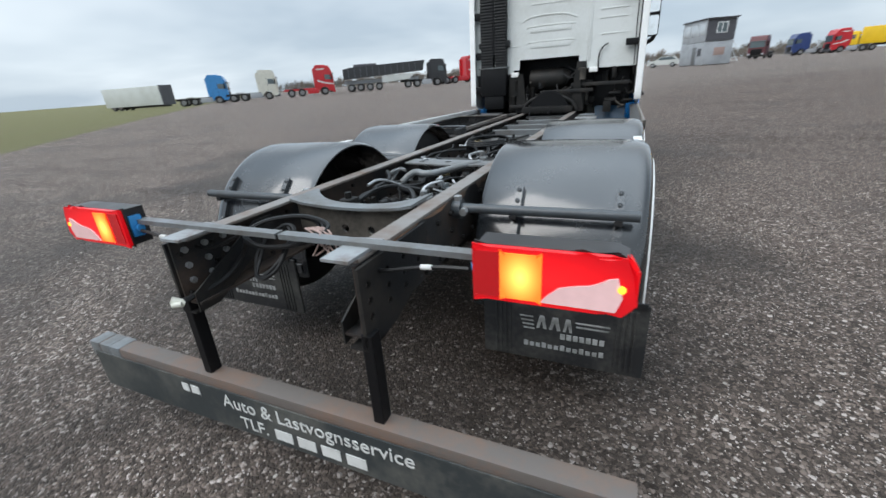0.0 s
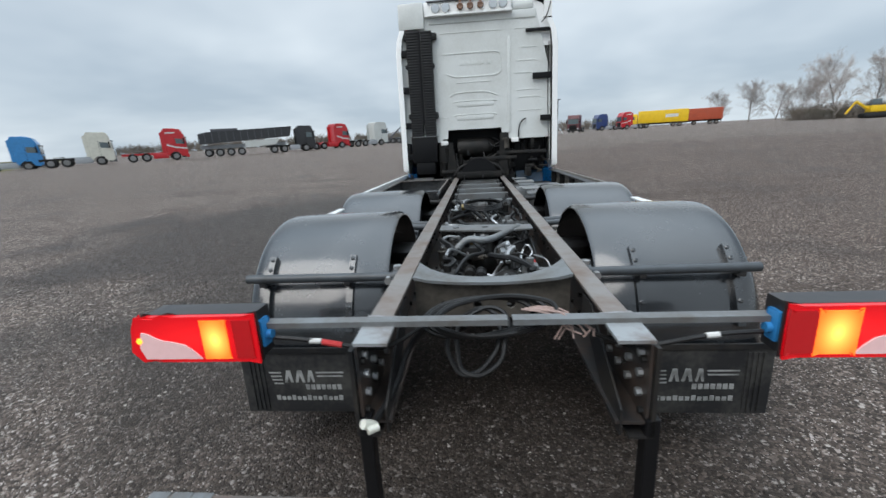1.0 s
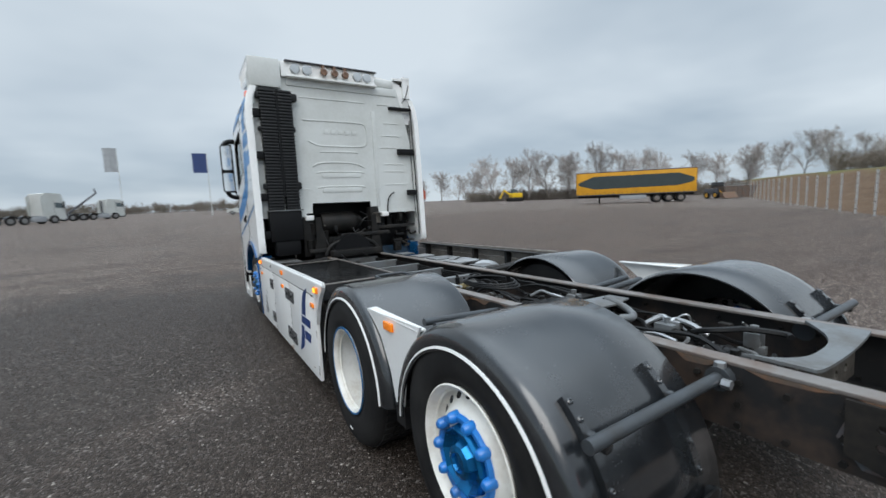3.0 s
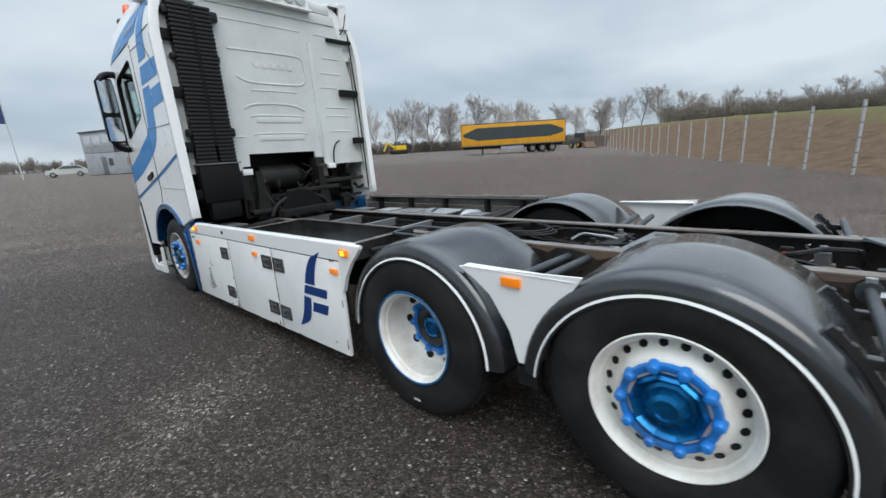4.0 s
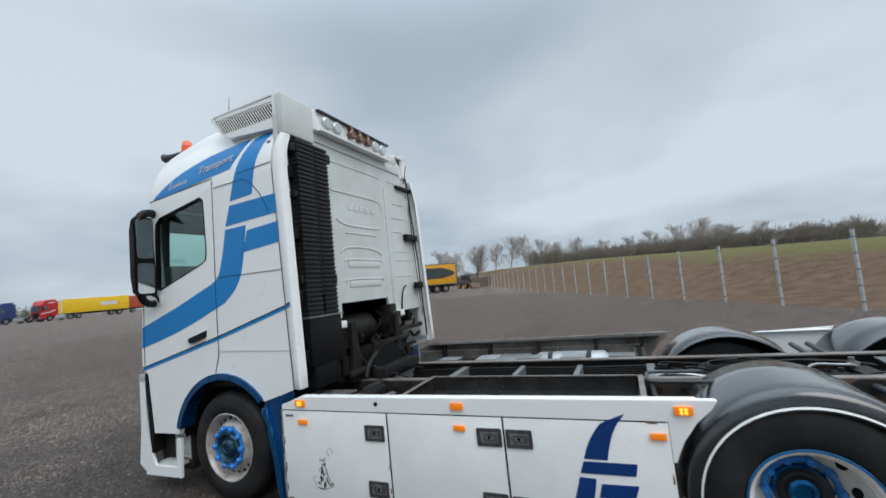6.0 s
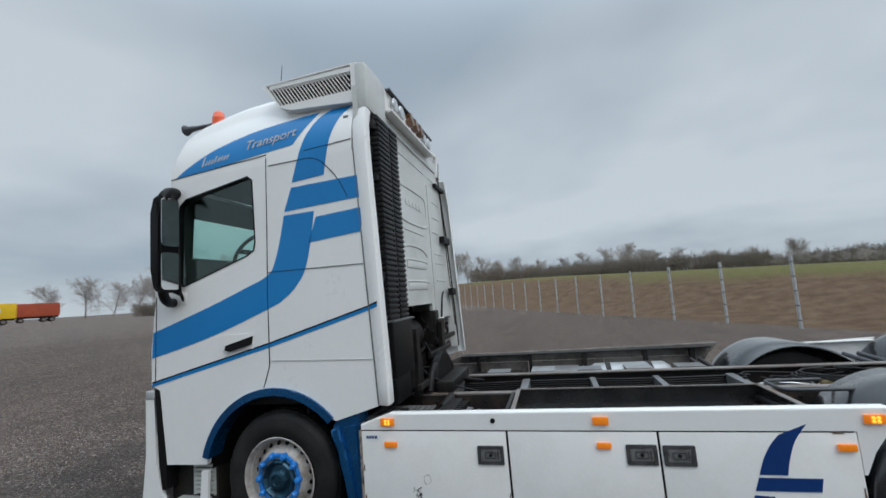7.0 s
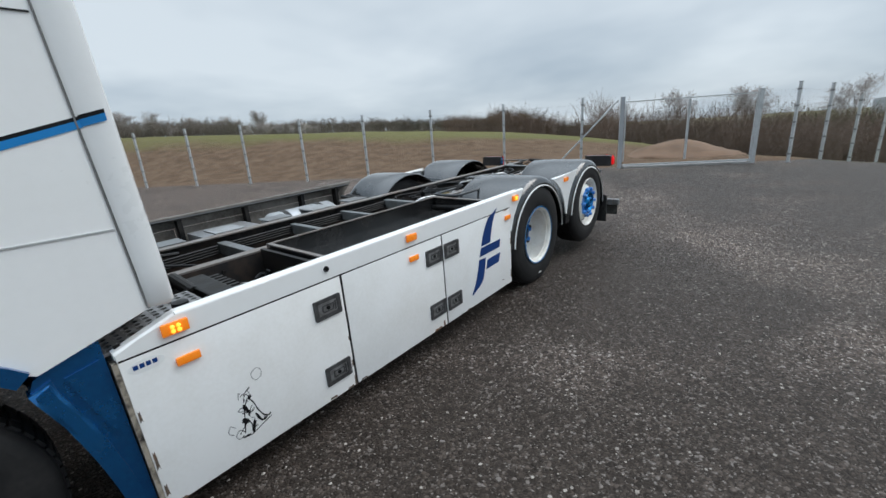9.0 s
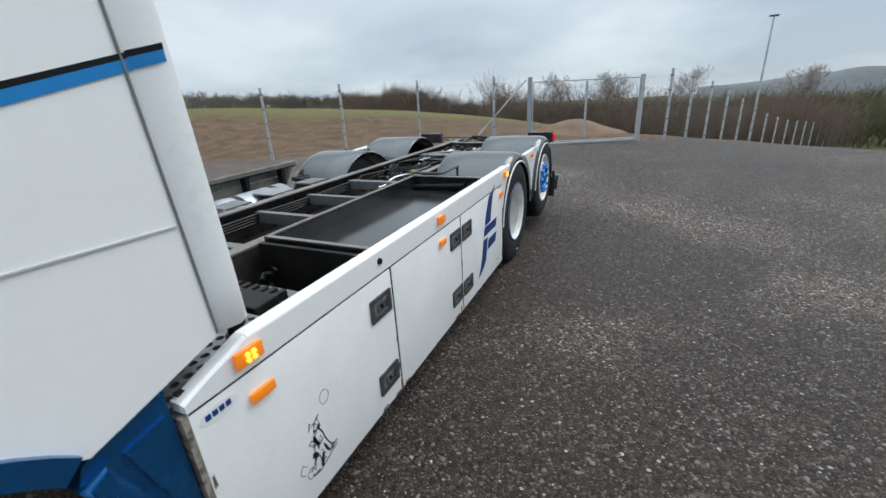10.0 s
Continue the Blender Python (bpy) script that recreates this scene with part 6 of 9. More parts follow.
def strip_decal(name, A, B, material, parent, label="", x_of=None, n=5, lift=0.004, sx=-1):
    """A sheet of film between two lines of (y, z) on the near side."""
    x_of = x_of or (lambda z: 1.25)
    bm = bmesh.new()
    rows = []
    for a, b in zip(A, B):
        row = []
        for k in range(n + 1):
            y, z = a[0] + (b[0] - a[0]) * k / n, a[1] + (b[1] - a[1]) * k / n
            row.append(bm.verts.new((sx * (x_of(z) + lift), y, z)))
        rows.append(row)
    for a, b in zip(rows, rows[1:]):
        for k in range(n):
            bm.faces.new((a[k], a[k + 1], b[k + 1], b[k]))
    ext = bmesh.ops.extrude_face_region(bm, geom=list(bm.faces))
    bmesh.ops.translate(bm, vec=(-sx * 0.002, 0, 0), verts=[v for v in ext["geom"] if isinstance(v, bmesh.types.BMVert)])
    return part(name, bm, material, parent, label)


def refine(pts, k=4):
    out = []
    n = len(pts)
    for i in range(n - 1):
        p0, p1, p2, p3 = pts[max(i - 1, 0)], pts[i], pts[i + 1], pts[min(i + 2, n - 1)]
        for j in range(k):
            t = j / k
            out.append(tuple(0.5 * (2 * b + (c - a) * t + (2 * a - 5 * b + 4 * c - d) * t * t + (3 * b - a - 3 * c + d) * t ** 3) for a, b, c, d in zip(p0, p1, p2, p3)))
    return out + [pts[-1]]


# emblem on the locker: swept stem and two bars
strip_decal("emblem_stem", refine([(2.30, 0.885), (2.345, 0.83), (2.385, 0.76), (2.415, 0.68)]), refine([(2.165, 0.942), (2.225, 0.86), (2.262, 0.77), (2.285, 0.68)]), M["navy"], truck, "navy film emblem")
strip_decal("emblem_bar", [(2.42, 0.665), (2.445, 0.597)], [(2.131, 0.668), (2.146, 0.601)], M["navy"], truck)
strip_decal("emblem_stem", refine([(2.452, 0.575), (2.485, 0.47), (2.52, 0.39), (2.57, 0.318)]), refine([(2.36, 0.57), (2.385, 0.46), (2.43, 0.375), (2.565, 0.312)]), M["navy"], truck)
strip_decal("emblem_bar", [(2.333, 0.545), (2.356, 0.468)], [(2.138, 0.550), (2.166, 0.473)], M["navy"], truck)
# worn black sketch on the front door: a few loose strokes
sk = bmesh.new()
rs = random.Random(14)
strokes = [([(4.42, 0.30), (4.36, 0.285), (4.28, 0.31), (4.20, 0.335)], 0.005), ([(4.40, 0.32), (4.38, 0.40), (4.37, 0.48), (4.33, 0.55)], 0.005), ([(4.33, 0.55), (4.30, 0.50), (4.28, 0.43), (4.25, 0.37)], 0.006), ([(4.25, 0.37), (4.22, 0.35), (4.20, 0.36)], 0.009), ([(4.40, 0.33), (4.43, 0.36), (4.46, 0.33), (4.44, 0.30), (4.41, 0.31)], 0.003), ([(4.27, 0.70), (4.23, 0.72), (4.20, 0.69), (4.21, 0.65), (4.25, 0.64), (4.27, 0.67), (4.27, 0.70)], 0.002), ([(4.47, 0.35), (4.50, 0.38), (4.48, 0.42), (4.45, 0.39)], 0.0025)]
for _ in range(26):
    y, z = rs.gauss(4.34, 0.035), rs.uniform(0.33, 0.60)
    strokes.append(([(y, z), (y + rs.uniform(-0.03, 0.03), z + rs.uniform(-0.03, 0.02)), (y + rs.uniform(-0.04, 0.04), z - rs.uniform(0.01, 0.05))], rs.choice((0.002, 0.003, 0.005, 0.009 if z < 0.48 else 0.003))))
for pts, r in strokes:
    pts = [(4.36 + (y - 4.34) * 0.66, 0.43 + (z - 0.45) * 0.72) for y, z in refine(pts, 4)]
    r *= 0.42
    for (y0, z0), (y1, z1) in zip(pts, pts[1:]):
        d = Vector((y1 - y0, z1 - z0))
        nrm = Vector((-d.y, d.x)).normalized() * r if d.length > 1e-6 else Vector((r, 0))
        plate(sk, [(y0 - nrm.x, z0 - nrm.y), (y1 - nrm.x, z1 - nrm.y), (y1 + nrm.x, z1 + nrm.y), (y0 + nrm.x, z0 + nrm.y)], [], "x", -1.2512, -1.2502)
for y, z, a, b in ((4.355, 0.345, 0.010, 0.030), (4.325, 0.375, 0.008, 0.034), (4.385, 0.395, 0.012, 0.020), (4.372, 0.455, 0.010, 0.026), (4.300, 0.352, 0.016, 0.007), (4.395, 0.318, 0.020, 0.006), (4.345, 0.500, 0.007, 0.014), (4.362, 0.425, 0.005, 0.020)):
    lean = rs.uniform(-0.5, 0.5)
    plate(sk, [(y + a * math.cos(q) * rs.uniform(0.6, 1.1) + lean * b * math.sin(q), z + b * math.sin(q) * rs.uniform(0.7, 1.1)) for q in np.arange(0, 6.2, 0.63)], [], "x", -1.2514, -1.2504)
tagged(part("sketch", sk, M["black"], truck, smooth=False), "worn black line sketch", kind="stuff")
st = plate(bmesh.new(), [(4.665 + 0.062 * math.cos(a), 0.855 + 0.026 * math.sin(a)) for a in np.arange(0, 6.2, 0.3)], [], "x", -1.2512, -1.2502)
sto = part("sticker", st, M["white"], truck, "small oval sticker with blue blocks", smooth=False)
bm = bmesh.new()
for k in range(4):
    box(bm, -1.2525, -1.2512, 4.692 - 0.021 * k, 4.708 - 0.021 * k, 0.848, 0.866)
part("print_line", bm, M["navy"], truck, smooth=False)

# -- tray and open bay between locker and frame --
tray = bmesh.new()
x0, x1, y0, y1 = -1.19, -0.46, 2.03, 3.74
box(tray, x0, x1, y0, y1, 0.845, 0.855)
to = part("tray", tray, M["tray"], truck, "shallow black tray, wet on its floor", smooth=False)
for a in ((x0, x0 + 0.012, y0, y1), (x1 - 0.012, x1, y0, y1), (x0 + 0.012, x1 - 0.012, y0, y0 + 0.012), (x0 + 0.012, x1 - 0.012, y1 - 0.012, y1)):
    part("tray_wall", boxed(*a, 0.855, 0.965), M["tray"], to, smooth=False)
rimb = bmesh.new()
for a in ((x0, x0 + 0.02, y0, y1), (x1 - 0.02, x1, y0, y1), (x0, x1, y0, y0 + 0.035), (x0, x1, y1 - 0.03, y1)):
    box(rimb, *a, 0.965, 0.972)
part("tray_rim", rimb, M["frame_top"], to, smooth=False)
bay = bmesh.new()
box(bay, -1.19, -0.44, 3.80, 4.75, 0.55, 0.56)
box(bay, -1.19, -0.46, 3.76, 3.785, 0.60, 0.95)
part("bay_floor", bay, M["frame"], truck, smooth=False)
bm = bmesh.new()
lathe(bm, [(-1.00, 0.02), (-0.99, 0.055), (-0.96, 0.068), (-0.74, 0.068), (-0.71, 0.055), (-0.70, 0.02)], 22, "x", (0, 4.06, 0.80))
part("reservoir", bm, M["cross"], truck, "dull grey reservoir in the open bay")
bm = plate(bmesh.new(), [(-0.86, 4.16), (-0.52, 4.10), (-0.50, 4.16), (-0.66, 4.21), (-0.70, 4.28), (-0.84, 4.26)], [], "z", 0.835, 0.845)
part("valve_bracket", bm, M["alu"], truck, "bent pale bracket", smooth=False)
bm = boxed(-0.72, -0.60, 4.12, 4.22, 0.72, 0.83, bevel=0.01)
cyl(bm, (-0.66, 4.17, 0.83), (-0.66, 4.17, 0.87), 0.02, seg=10)
part("valve_block", bm, M["steel_dark"], truck, "dark valve block in the bay")
rv = random.Random(57)
for k in range(9):
    pts = [(rv.uniform(-1.05, -0.5), rv.uniform(3.85, 4.30), rv.uniform(0.72, 0.86))]
    for _ in range(4):
        p = pts[-1]
        pts.append((min(-0.46, max(-1.12, p[0] + rv.uniform(-0.16, 0.16))), min(4.32, max(3.82, p[1] + rv.uniform(-0.12, 0.12))), min(0.90, max(0.66, p[2] + rv.uniform(-0.07, 0.07)))))
    part("air_hose", tube(bmesh.new(), pts, rv.choice((0.007, 0.009, 0.012)), 7), M["hose"], truck)
grid = plate(bmesh.new(), [(-1.21, 4.34), (-0.78, 4.34), (-0.78, 4.78), (-1.21, 4.78)], [[(x + 0.0145 * math.cos(a), y + 0.0145 * math.sin(a)) for a in np.arange(0, 6.2, 0.7854)] for x in np.arange(-1.185, -0.79, 0.042) for y in np.arange(4.365, 4.77, 0.042)], "z", 0.925, 0.935)
part("step_grating", grid, M["latch"], truck, "grey perforated step plate", smooth=False)
bm = bmesh.new()
lathe(bm, [(0.93, 0.035), (0.955, 0.035), (0.96, 0.024), (0.985, 0.024), (0.99, 0.034), (1.005, 0.032), (1.008, 0.005)], 16, "z", (-1.12, 4.47, 0))
part("rubber_buffer", bm, M["hose"], truck, "black rubber buffer on the step plate")
bm = bmesh.new()
box(bm, -1.0, -0.55, 4.18, 4.30, 0.86, 0.93, bevel=0.01)
for k in range(8):
    box(bm, -0.98 + 0.05 * k, -0.955 + 0.05 * k, 4.12, 4.18, 0.88, 0.92)
cyl(bm, (-0.75, 4.3, 0.90), (-0.45, 4.3, 0.92), 0.035, seg=12)
part("cooler", bm, M["steel_dark"], truck, smooth=False)

# -- far-side tanks and boxes --
bm = bmesh.new()
lathe(bm, [(2.28, 0.02), (2.30, 0.16), (2.36, 0.20), (3.02, 0.20), (3.08, 0.16), (3.10, 0.02)], 28, "y", (0.82, 0, 0.72))
tk = part("air_tank", bm, M["alu"], truck, "dull silver air tank")
for y in (2.5, 2.9):
    bm = bmesh.new()
    lathe(bm, [(y - 0.025, 0.204), (y + 0.025, 0.204)], 28, "y", (0.82, 0, 0.72))
    part("tank_band", bm, M["frame"], tk)
part("battery_box", boxed(0.48, 1.12, 3.18, 3.70, 0.45, 0.86, bevel=0.02), M["alu"], truck, "grey battery box lid")
part("battery_box", boxed(0.50, 1.12, 3.82, 4.42, 0.45, 0.82, bevel=0.02), M["steel_dark"], truck, "dark box behind the cab")
for k in range(5):
    part("cover_plate", boxed(0.50, 0.70 + 0.05 * (k % 2), 2.06 + 0.46 * k, 2.30 + 0.46 * k, 0.905, 0.918, bevel=0.003), M["alu"] if k % 2 else M["cross"], truck, smooth=False)

# -- between the rails: propshaft, springs, chambers, hoses --
# tanks and arms added under the frame to darken the ground below
for x, y0, y1, z, r in ((-0.20, -0.42, 0.30, 0.60, 0.12), (0.20, -0.42, 0.30, 0.60, 0.12), (-0.62, 2.10, 3.60, 0.62, 0.17), (0.0, 0.55, 1.05, 0.56, 0.11)):
    bm = bmesh.new()
    lathe(bm, [(y0, 0.02), (y0 + 0.02, r * 0.75), (y0 + 0.06, r), (y1 - 0.06, r), (y1 - 0.02, r * 0.75), (y1, 0.02)], 24, "y", (x, 0, z))
    part("air_tank", bm, M["steel_dark"], truck, "dirty black tank added under the frame to shade the ground")
for sx in (-1, 1):
    for y in (0.0, 1.37):
        arm = plate(bmesh.new(), [(y - 0.30, 0.60), (y + 0.62, 0.68), (y + 0.66, 0.60), (y + 0.30, 0.44), (y - 0.30, 0.46)], [], "x", sx * 0.47, sx * 0.56)
        part("trailing_arm", arm, M["steel_dark"], truck, "heavy black arm added under the frame to shade the ground", smooth=False)
bm = bmesh.new()
cyl(bm, (0, 1.55, 0.60), (0, 4.6, 0.80), 0.06, seg=16)
part("propshaft", bm, M["steel_dark"], truck)
for y in (-0.25, 0.28, 1.05, 1.72):
    for sx in (-1, 1):
        bm = bmesh.new()
        lathe(bm, [(0.60, 0.10), (0.62, 0.125), (0.66, 0.13), (0.70, 0.118), (0.74, 0.13), (0.80, 0.125), (0.82, 0.10)], 22, "z", (sx * 0.55, y, 0))
        part("air_spring", bm, M["hose"], truck, "black rubber air spring")
for x, y, z, d in ((-0.2, 0.35, 0.74, 1), (0.2, 0.35, 0.74, 1), (-0.22, 0.95, 0.72, -1), (0.16, 0.98, 0.72, -1), (0.10, -0.35, 0.72, 1), (-0.17, -0.3, 0.70, 1)):
    bm = bmesh.new()
    lathe(bm, [(-0.10, 0.05), (-0.09, 0.08), (-0.01, 0.085), (0.0, 0.093), (0.012, 0.093), (0.02, 0.085), (0.09, 0.08), (0.12, 0.03), (0.2, 0.02)], 20, "y", (x, y, z))
    part("brake_chamber", bm, M["steel_dark"], truck, "dirty round brake chamber")
for x, y, z, a, b, c in ((-0.12, 0.12, 0.80, 0.09, 0.06, 0.05), (0.12, -0.05, 0.82, 0.06, 0.07, 0.05), (0.0, 0.75, 0.83, 0.10, 0.05, 0.05), (0.17, 0.62, 0.86, 0.05, 0.05, 0.06), (-0.2, -0.5, 0.83, 0.05, 0.06, 0.06), (0.2, -0.42, 0.84, 0.05, 0.045, 0.05)):
    a, b, c = a * 0.75, b * 0.75, c * 0.75
    vb = boxed(x - a, x + a, y - b, y + b, z - c, z + c, bevel=0.010)
    cyl(vb, (x, y, z + c), (x, y, z + c + 0.03), 0.018, seg=10)
    cyl(vb, (x + a, y, z), (x + a + 0.04, y, z), 0.018, seg=8)
    part("valve", vb, M["cross"] if x > 0.1 else M["steel_dark"], truck)
rh = random.Random(21)
for k in range(34):
    y0 = rh.uniform(-0.65, 1.7)
    x0 = rh.uniform(-0.28, 0.28)
    pts = [Vector((x0, y0, rh.uniform(0.74, 0.90)))]
    for j in range(5):
        pts.append(pts[-1] + Vector((rh.uniform(-0.10, 0.10), rh.uniform(0.02, 0.22), rh.uniform(-0.06, 0.06))))
        pts[-1].x = max(-0.29, min(0.29, pts[-1].x))
        pts[-1].z = max(0.68, min(0.905, pts[-1].z))
    bm = tube(bmesh.new(), pts, rh.choice((0.006, 0.008, 0.011, 0.014)), 6, 2)
    part("air_hose", bm, M["alu"] if k % 9 == 0 else M["hose"], truck)
bm = tube(bmesh.new(), [(-0.2, 0.05, 0.82), (-0.12, 0.1, 0.90), (0.0, 0.05, 0.885), (0.12, 0.2, 0.90), (0.22, 0.4, 0.90)], 0.021, 10)
part("return_pipe", bm, M["cross"], truck, "pale curved pipe over the axle")
for sx in (-1, 1):
    for k in range(4):
        bm = tube(bmesh.new(), [(sx * 0.30, 1.8 + 0.02 * k, 0.87 - 0.02 * k), (sx * 0.29, 2.6, 0.86 - 0.02 * k), (sx * 0.30, 3.4, 0.87 - 0.02 * k), (sx * 0.28, 4.5, 0.85 - 0.02 * k)], 0.010, 6, 1)
        part("air_line", bm, M["hose"], truck)
rf_ = random.Random(73)
for k in range(78):
    x, y, z = rf_.uniform(-0.29, 0.29), rf_.uniform(-0.62, 1.95), rf_.uniform(0.70, 0.885)
    tone = M[rf_.choice(("steel_dark", "steel_dark", "grubby", "hose", "alu", "cross", "brass", "frame"))]
    kind_ = rf_.randrange(4)
    if kind_ == 0:
        bm = boxed(x - rf_.uniform(0.012, 0.035), x + 0.02, y - 0.025, y + rf_.uniform(0.01, 0.04), z - 0.02, z + 0.02, bevel=0.005)
        cyl(bm, (x, y, z + 0.02), (x, y, z + 0.035), 0.009, seg=6)
        part("fitting", bm, tone, truck)
    elif kind_ == 1:
        r = rf_.uniform(0.016, 0.036)
        bm = bmesh.new()
        lathe(bm, [(-0.05, r * 0.4), (-0.045, r), (0.01, r), (0.012, r * 1.2), (0.022, r * 1.2), (0.026, r * 0.7), (0.05, r * 0.5)], 12, rf_.choice("xyz"), (x, y, z))
        part("valve_body", bm, tone, truck)
    else:
        pts = [Vector((x, y, z))]
        for _ in range(5):
            pts.append(pts[-1] + Vector((rf_.uniform(-0.09, 0.09), rf_.uniform(-0.12, 0.12), rf_.uniform(-0.06, 0.06))))
            pts[-1].x, pts[-1].z = max(-0.30, min(0.30, pts[-1].x)), max(0.68, min(0.905, pts[-1].z))
        part("air_hose", tube(bmesh.new(), pts, rf_.choice((0.004, 0.006, 0.008, 0.010)), 6), M[rf_.choice(("hose", "hose", "hose", "steel_dark", "alu", "cross"))], truck)
bm = boxed(0.245, 0.285, -0.30, -0.24, 0.84, 0.875, bevel=0.006)
rtag = part("sensor_plug", bm, M["steel_dark"], truck)
part("red_tag", boxed(0.235, 0.245, -0.29, -0.25, 0.835, 0.85), M["cable_red"], rtag, "small red tag", smooth=False)
bm = bmesh.new()
for k in range(3):
    pts = [(0.0 + 0.17 * math.cos(a), 1.32 + (0.30 - 0.03 * k) * math.sin(a), 0.915 + 0.012 * k) for a in np.arange(0, 6.4, 0.5)]
    tube(bm, pts, 0.009, 6, 1)
part("cable_coil", bm, M["hose"], truck, "coil of black cable on the frame")

# -- cab --
ARCH = (5.44, 0.545)
WINDOW = [(6.30, 2.60), (6.285, 2.685), (6.22, 2.735), (5.62, 2.835), (5.575, 2.80), (5.56, 2.30), (5.575, 2.235), (5.64, 2.20), (6.24, 2.015), (6.31, 2.03)]
SKIN = [(4.605, 1.06), (4.72, 1.025), (4.94, 0.960)] + arc(*ARCH, 0.62, 137, 15, 18)[1:] + [(6.05, 0.645), (6.43, 0.635), (6.50, 1.20), (6.585, 1.24), (6.587, 1.50), (6.56, 1.78), (6.505, 2.10), (6.45, 2.45), (6.405, 2.69), (6.37, 2.90), (4.69, 2.90)]
cabs = {}
for sx in (-1, 1):
    skin = plate(bmesh.new(), SKIN, [WINDOW], "x", sx * 1.245, sx * 1.205)
    so = part("cab_side", skin, M["white"], truck, "white cab side with blue sweeping stripes" if sx < 0 else "white cab side", smooth=False)
    cabs[sx] = so
    fr = plate(bmesh.new(), [(6.005 + (y - 6.005) * 1.008, 2.43 + (z - 2.43) * 1.010) for y, z in WINDOW], [[(6.005 + (y - 6.005) * 0.985, 2.43 + (z - 2.43) * 0.98) for y, z in WINDOW]], "x", sx * 1.249, sx * 1.20)
    part("window_frame", fr, M["black"], so, smooth=False)
    gl = part("window_pane", plate(bmesh.new(), WINDOW, [], "x", sx * 1.226, sx * 1.222), M["window"], so, "greenish tinted side window", smooth=False)
    gl.visible_shadow = False
    # mudguard arch, lower mudguard and liner
    ab = plate(bmesh.new(), arc(*ARCH, 0.655, 14, 138, 26) + arc(*ARCH, 0.60, 138, 14, 26), [], "x", sx * 1.262, sx * 1.12)
    part("wheel_arch", ab, M["blue_metal"], truck, "metallic blue wheel arch", smooth=False)
    lb = plate(bmesh.new(), [(4.972, 0.905), (4.955, 0.945), (4.88, 0.985), (4.77, 1.005), (4.766, 0.20), (4.835, 0.20), (4.855, 0.40), (4.885, 0.58), (4.925, 0.75)], [], "x", sx * 1.232, sx * 1.08)
    part("mudguard", lb, M["blue_metal"], truck, "metallic blue rear mudguard", smooth=False)
    edge = refine([(4.975, 0.90), (4.925, 0.75), (4.885, 0.58), (4.855, 0.40), (4.835, 0.195)], 4)
    lip = plate(bmesh.new(), [(y + 0.004, z) for y, z in edge] + [(y - 0.050 - 0.012 * (z - 0.2), z + (0.03 if k == len(edge) - 1 else 0)) for k, (y, z) in list(enumerate(edge[::-1]))], [], "x", sx * 1.256, sx * 1.18)
    bmesh.ops.bevel(lip, geom=[e for e in lip.edges if abs(e.verts[0].co.x - e.verts[1].co.x) < 1e-4 and abs(abs(e.verts[0].co.x) - 1.256) < 1e-4 and len(e.link_faces) == 2 and abs(e.link_faces[0].normal.dot(e.link_faces[1].normal)) < 0.5], offset=0.012, segments=3, affect="EDGES")
    part("mudguard_lip", lip, M["blue_metal"], truck, "rounded blue lip of the mudguard")
    fb = plate(bmesh.new(), [(4.885, 0.915), (4.785, 0.935), (4.782, 0.60), (4.815, 0.66), (4.85, 0.78)], [], "x", sx * 1.240, sx * 1.232)
    part("mudguard_facet", fb, M["blue_metal"], truck, smooth=False)
    ln = bmesh.new()
    rows = [[ln.verts.new((sx * x, y, z)) for x in (1.20, 0.72)] for y, z in arc(*ARCH, 0.605, 5, 175, 22)]
    for a, b in zip(rows, rows[1:]):
        ln.faces.new((a[0], a[1], b[1], b[0]))
    part("arch_liner", ln, M["black"], truck)
    # rear corner strip
    cs = bmesh.new()
    prof = [(1.244, 0.0), (1.258, -0.30), (1.268, -0.74), (1.264, -0.92), (1.245, -1.0), (1.18, -0.97)]
    rows = []
    for z, y, wide in ((1.062, 4.603, 0.078), (1.075, 4.603, 0.088), (1.2, 4.607, 0.090), (2.0, 4.645, 0.102), (2.9, 4.685, 0.112), (3.1, 4.695, 0.112), (3.26, 4.70, 0.11)):
        rows.append([cs.verts.new((sx * (px - (1.245 - side_x(z)) - (0.01 if z < 1.07 else 0)), y + py * wide, z)) for px, py in prof])
    for a, b in zip(rows, rows[1:]):
        for j in range(5):
            cs.faces.new((a[j], a[j + 1], b[j + 1], b[j]))
    cs.faces.new(rows[0])
    part("corner_strip", cs, M["white"], truck, "rounded white rear corner")

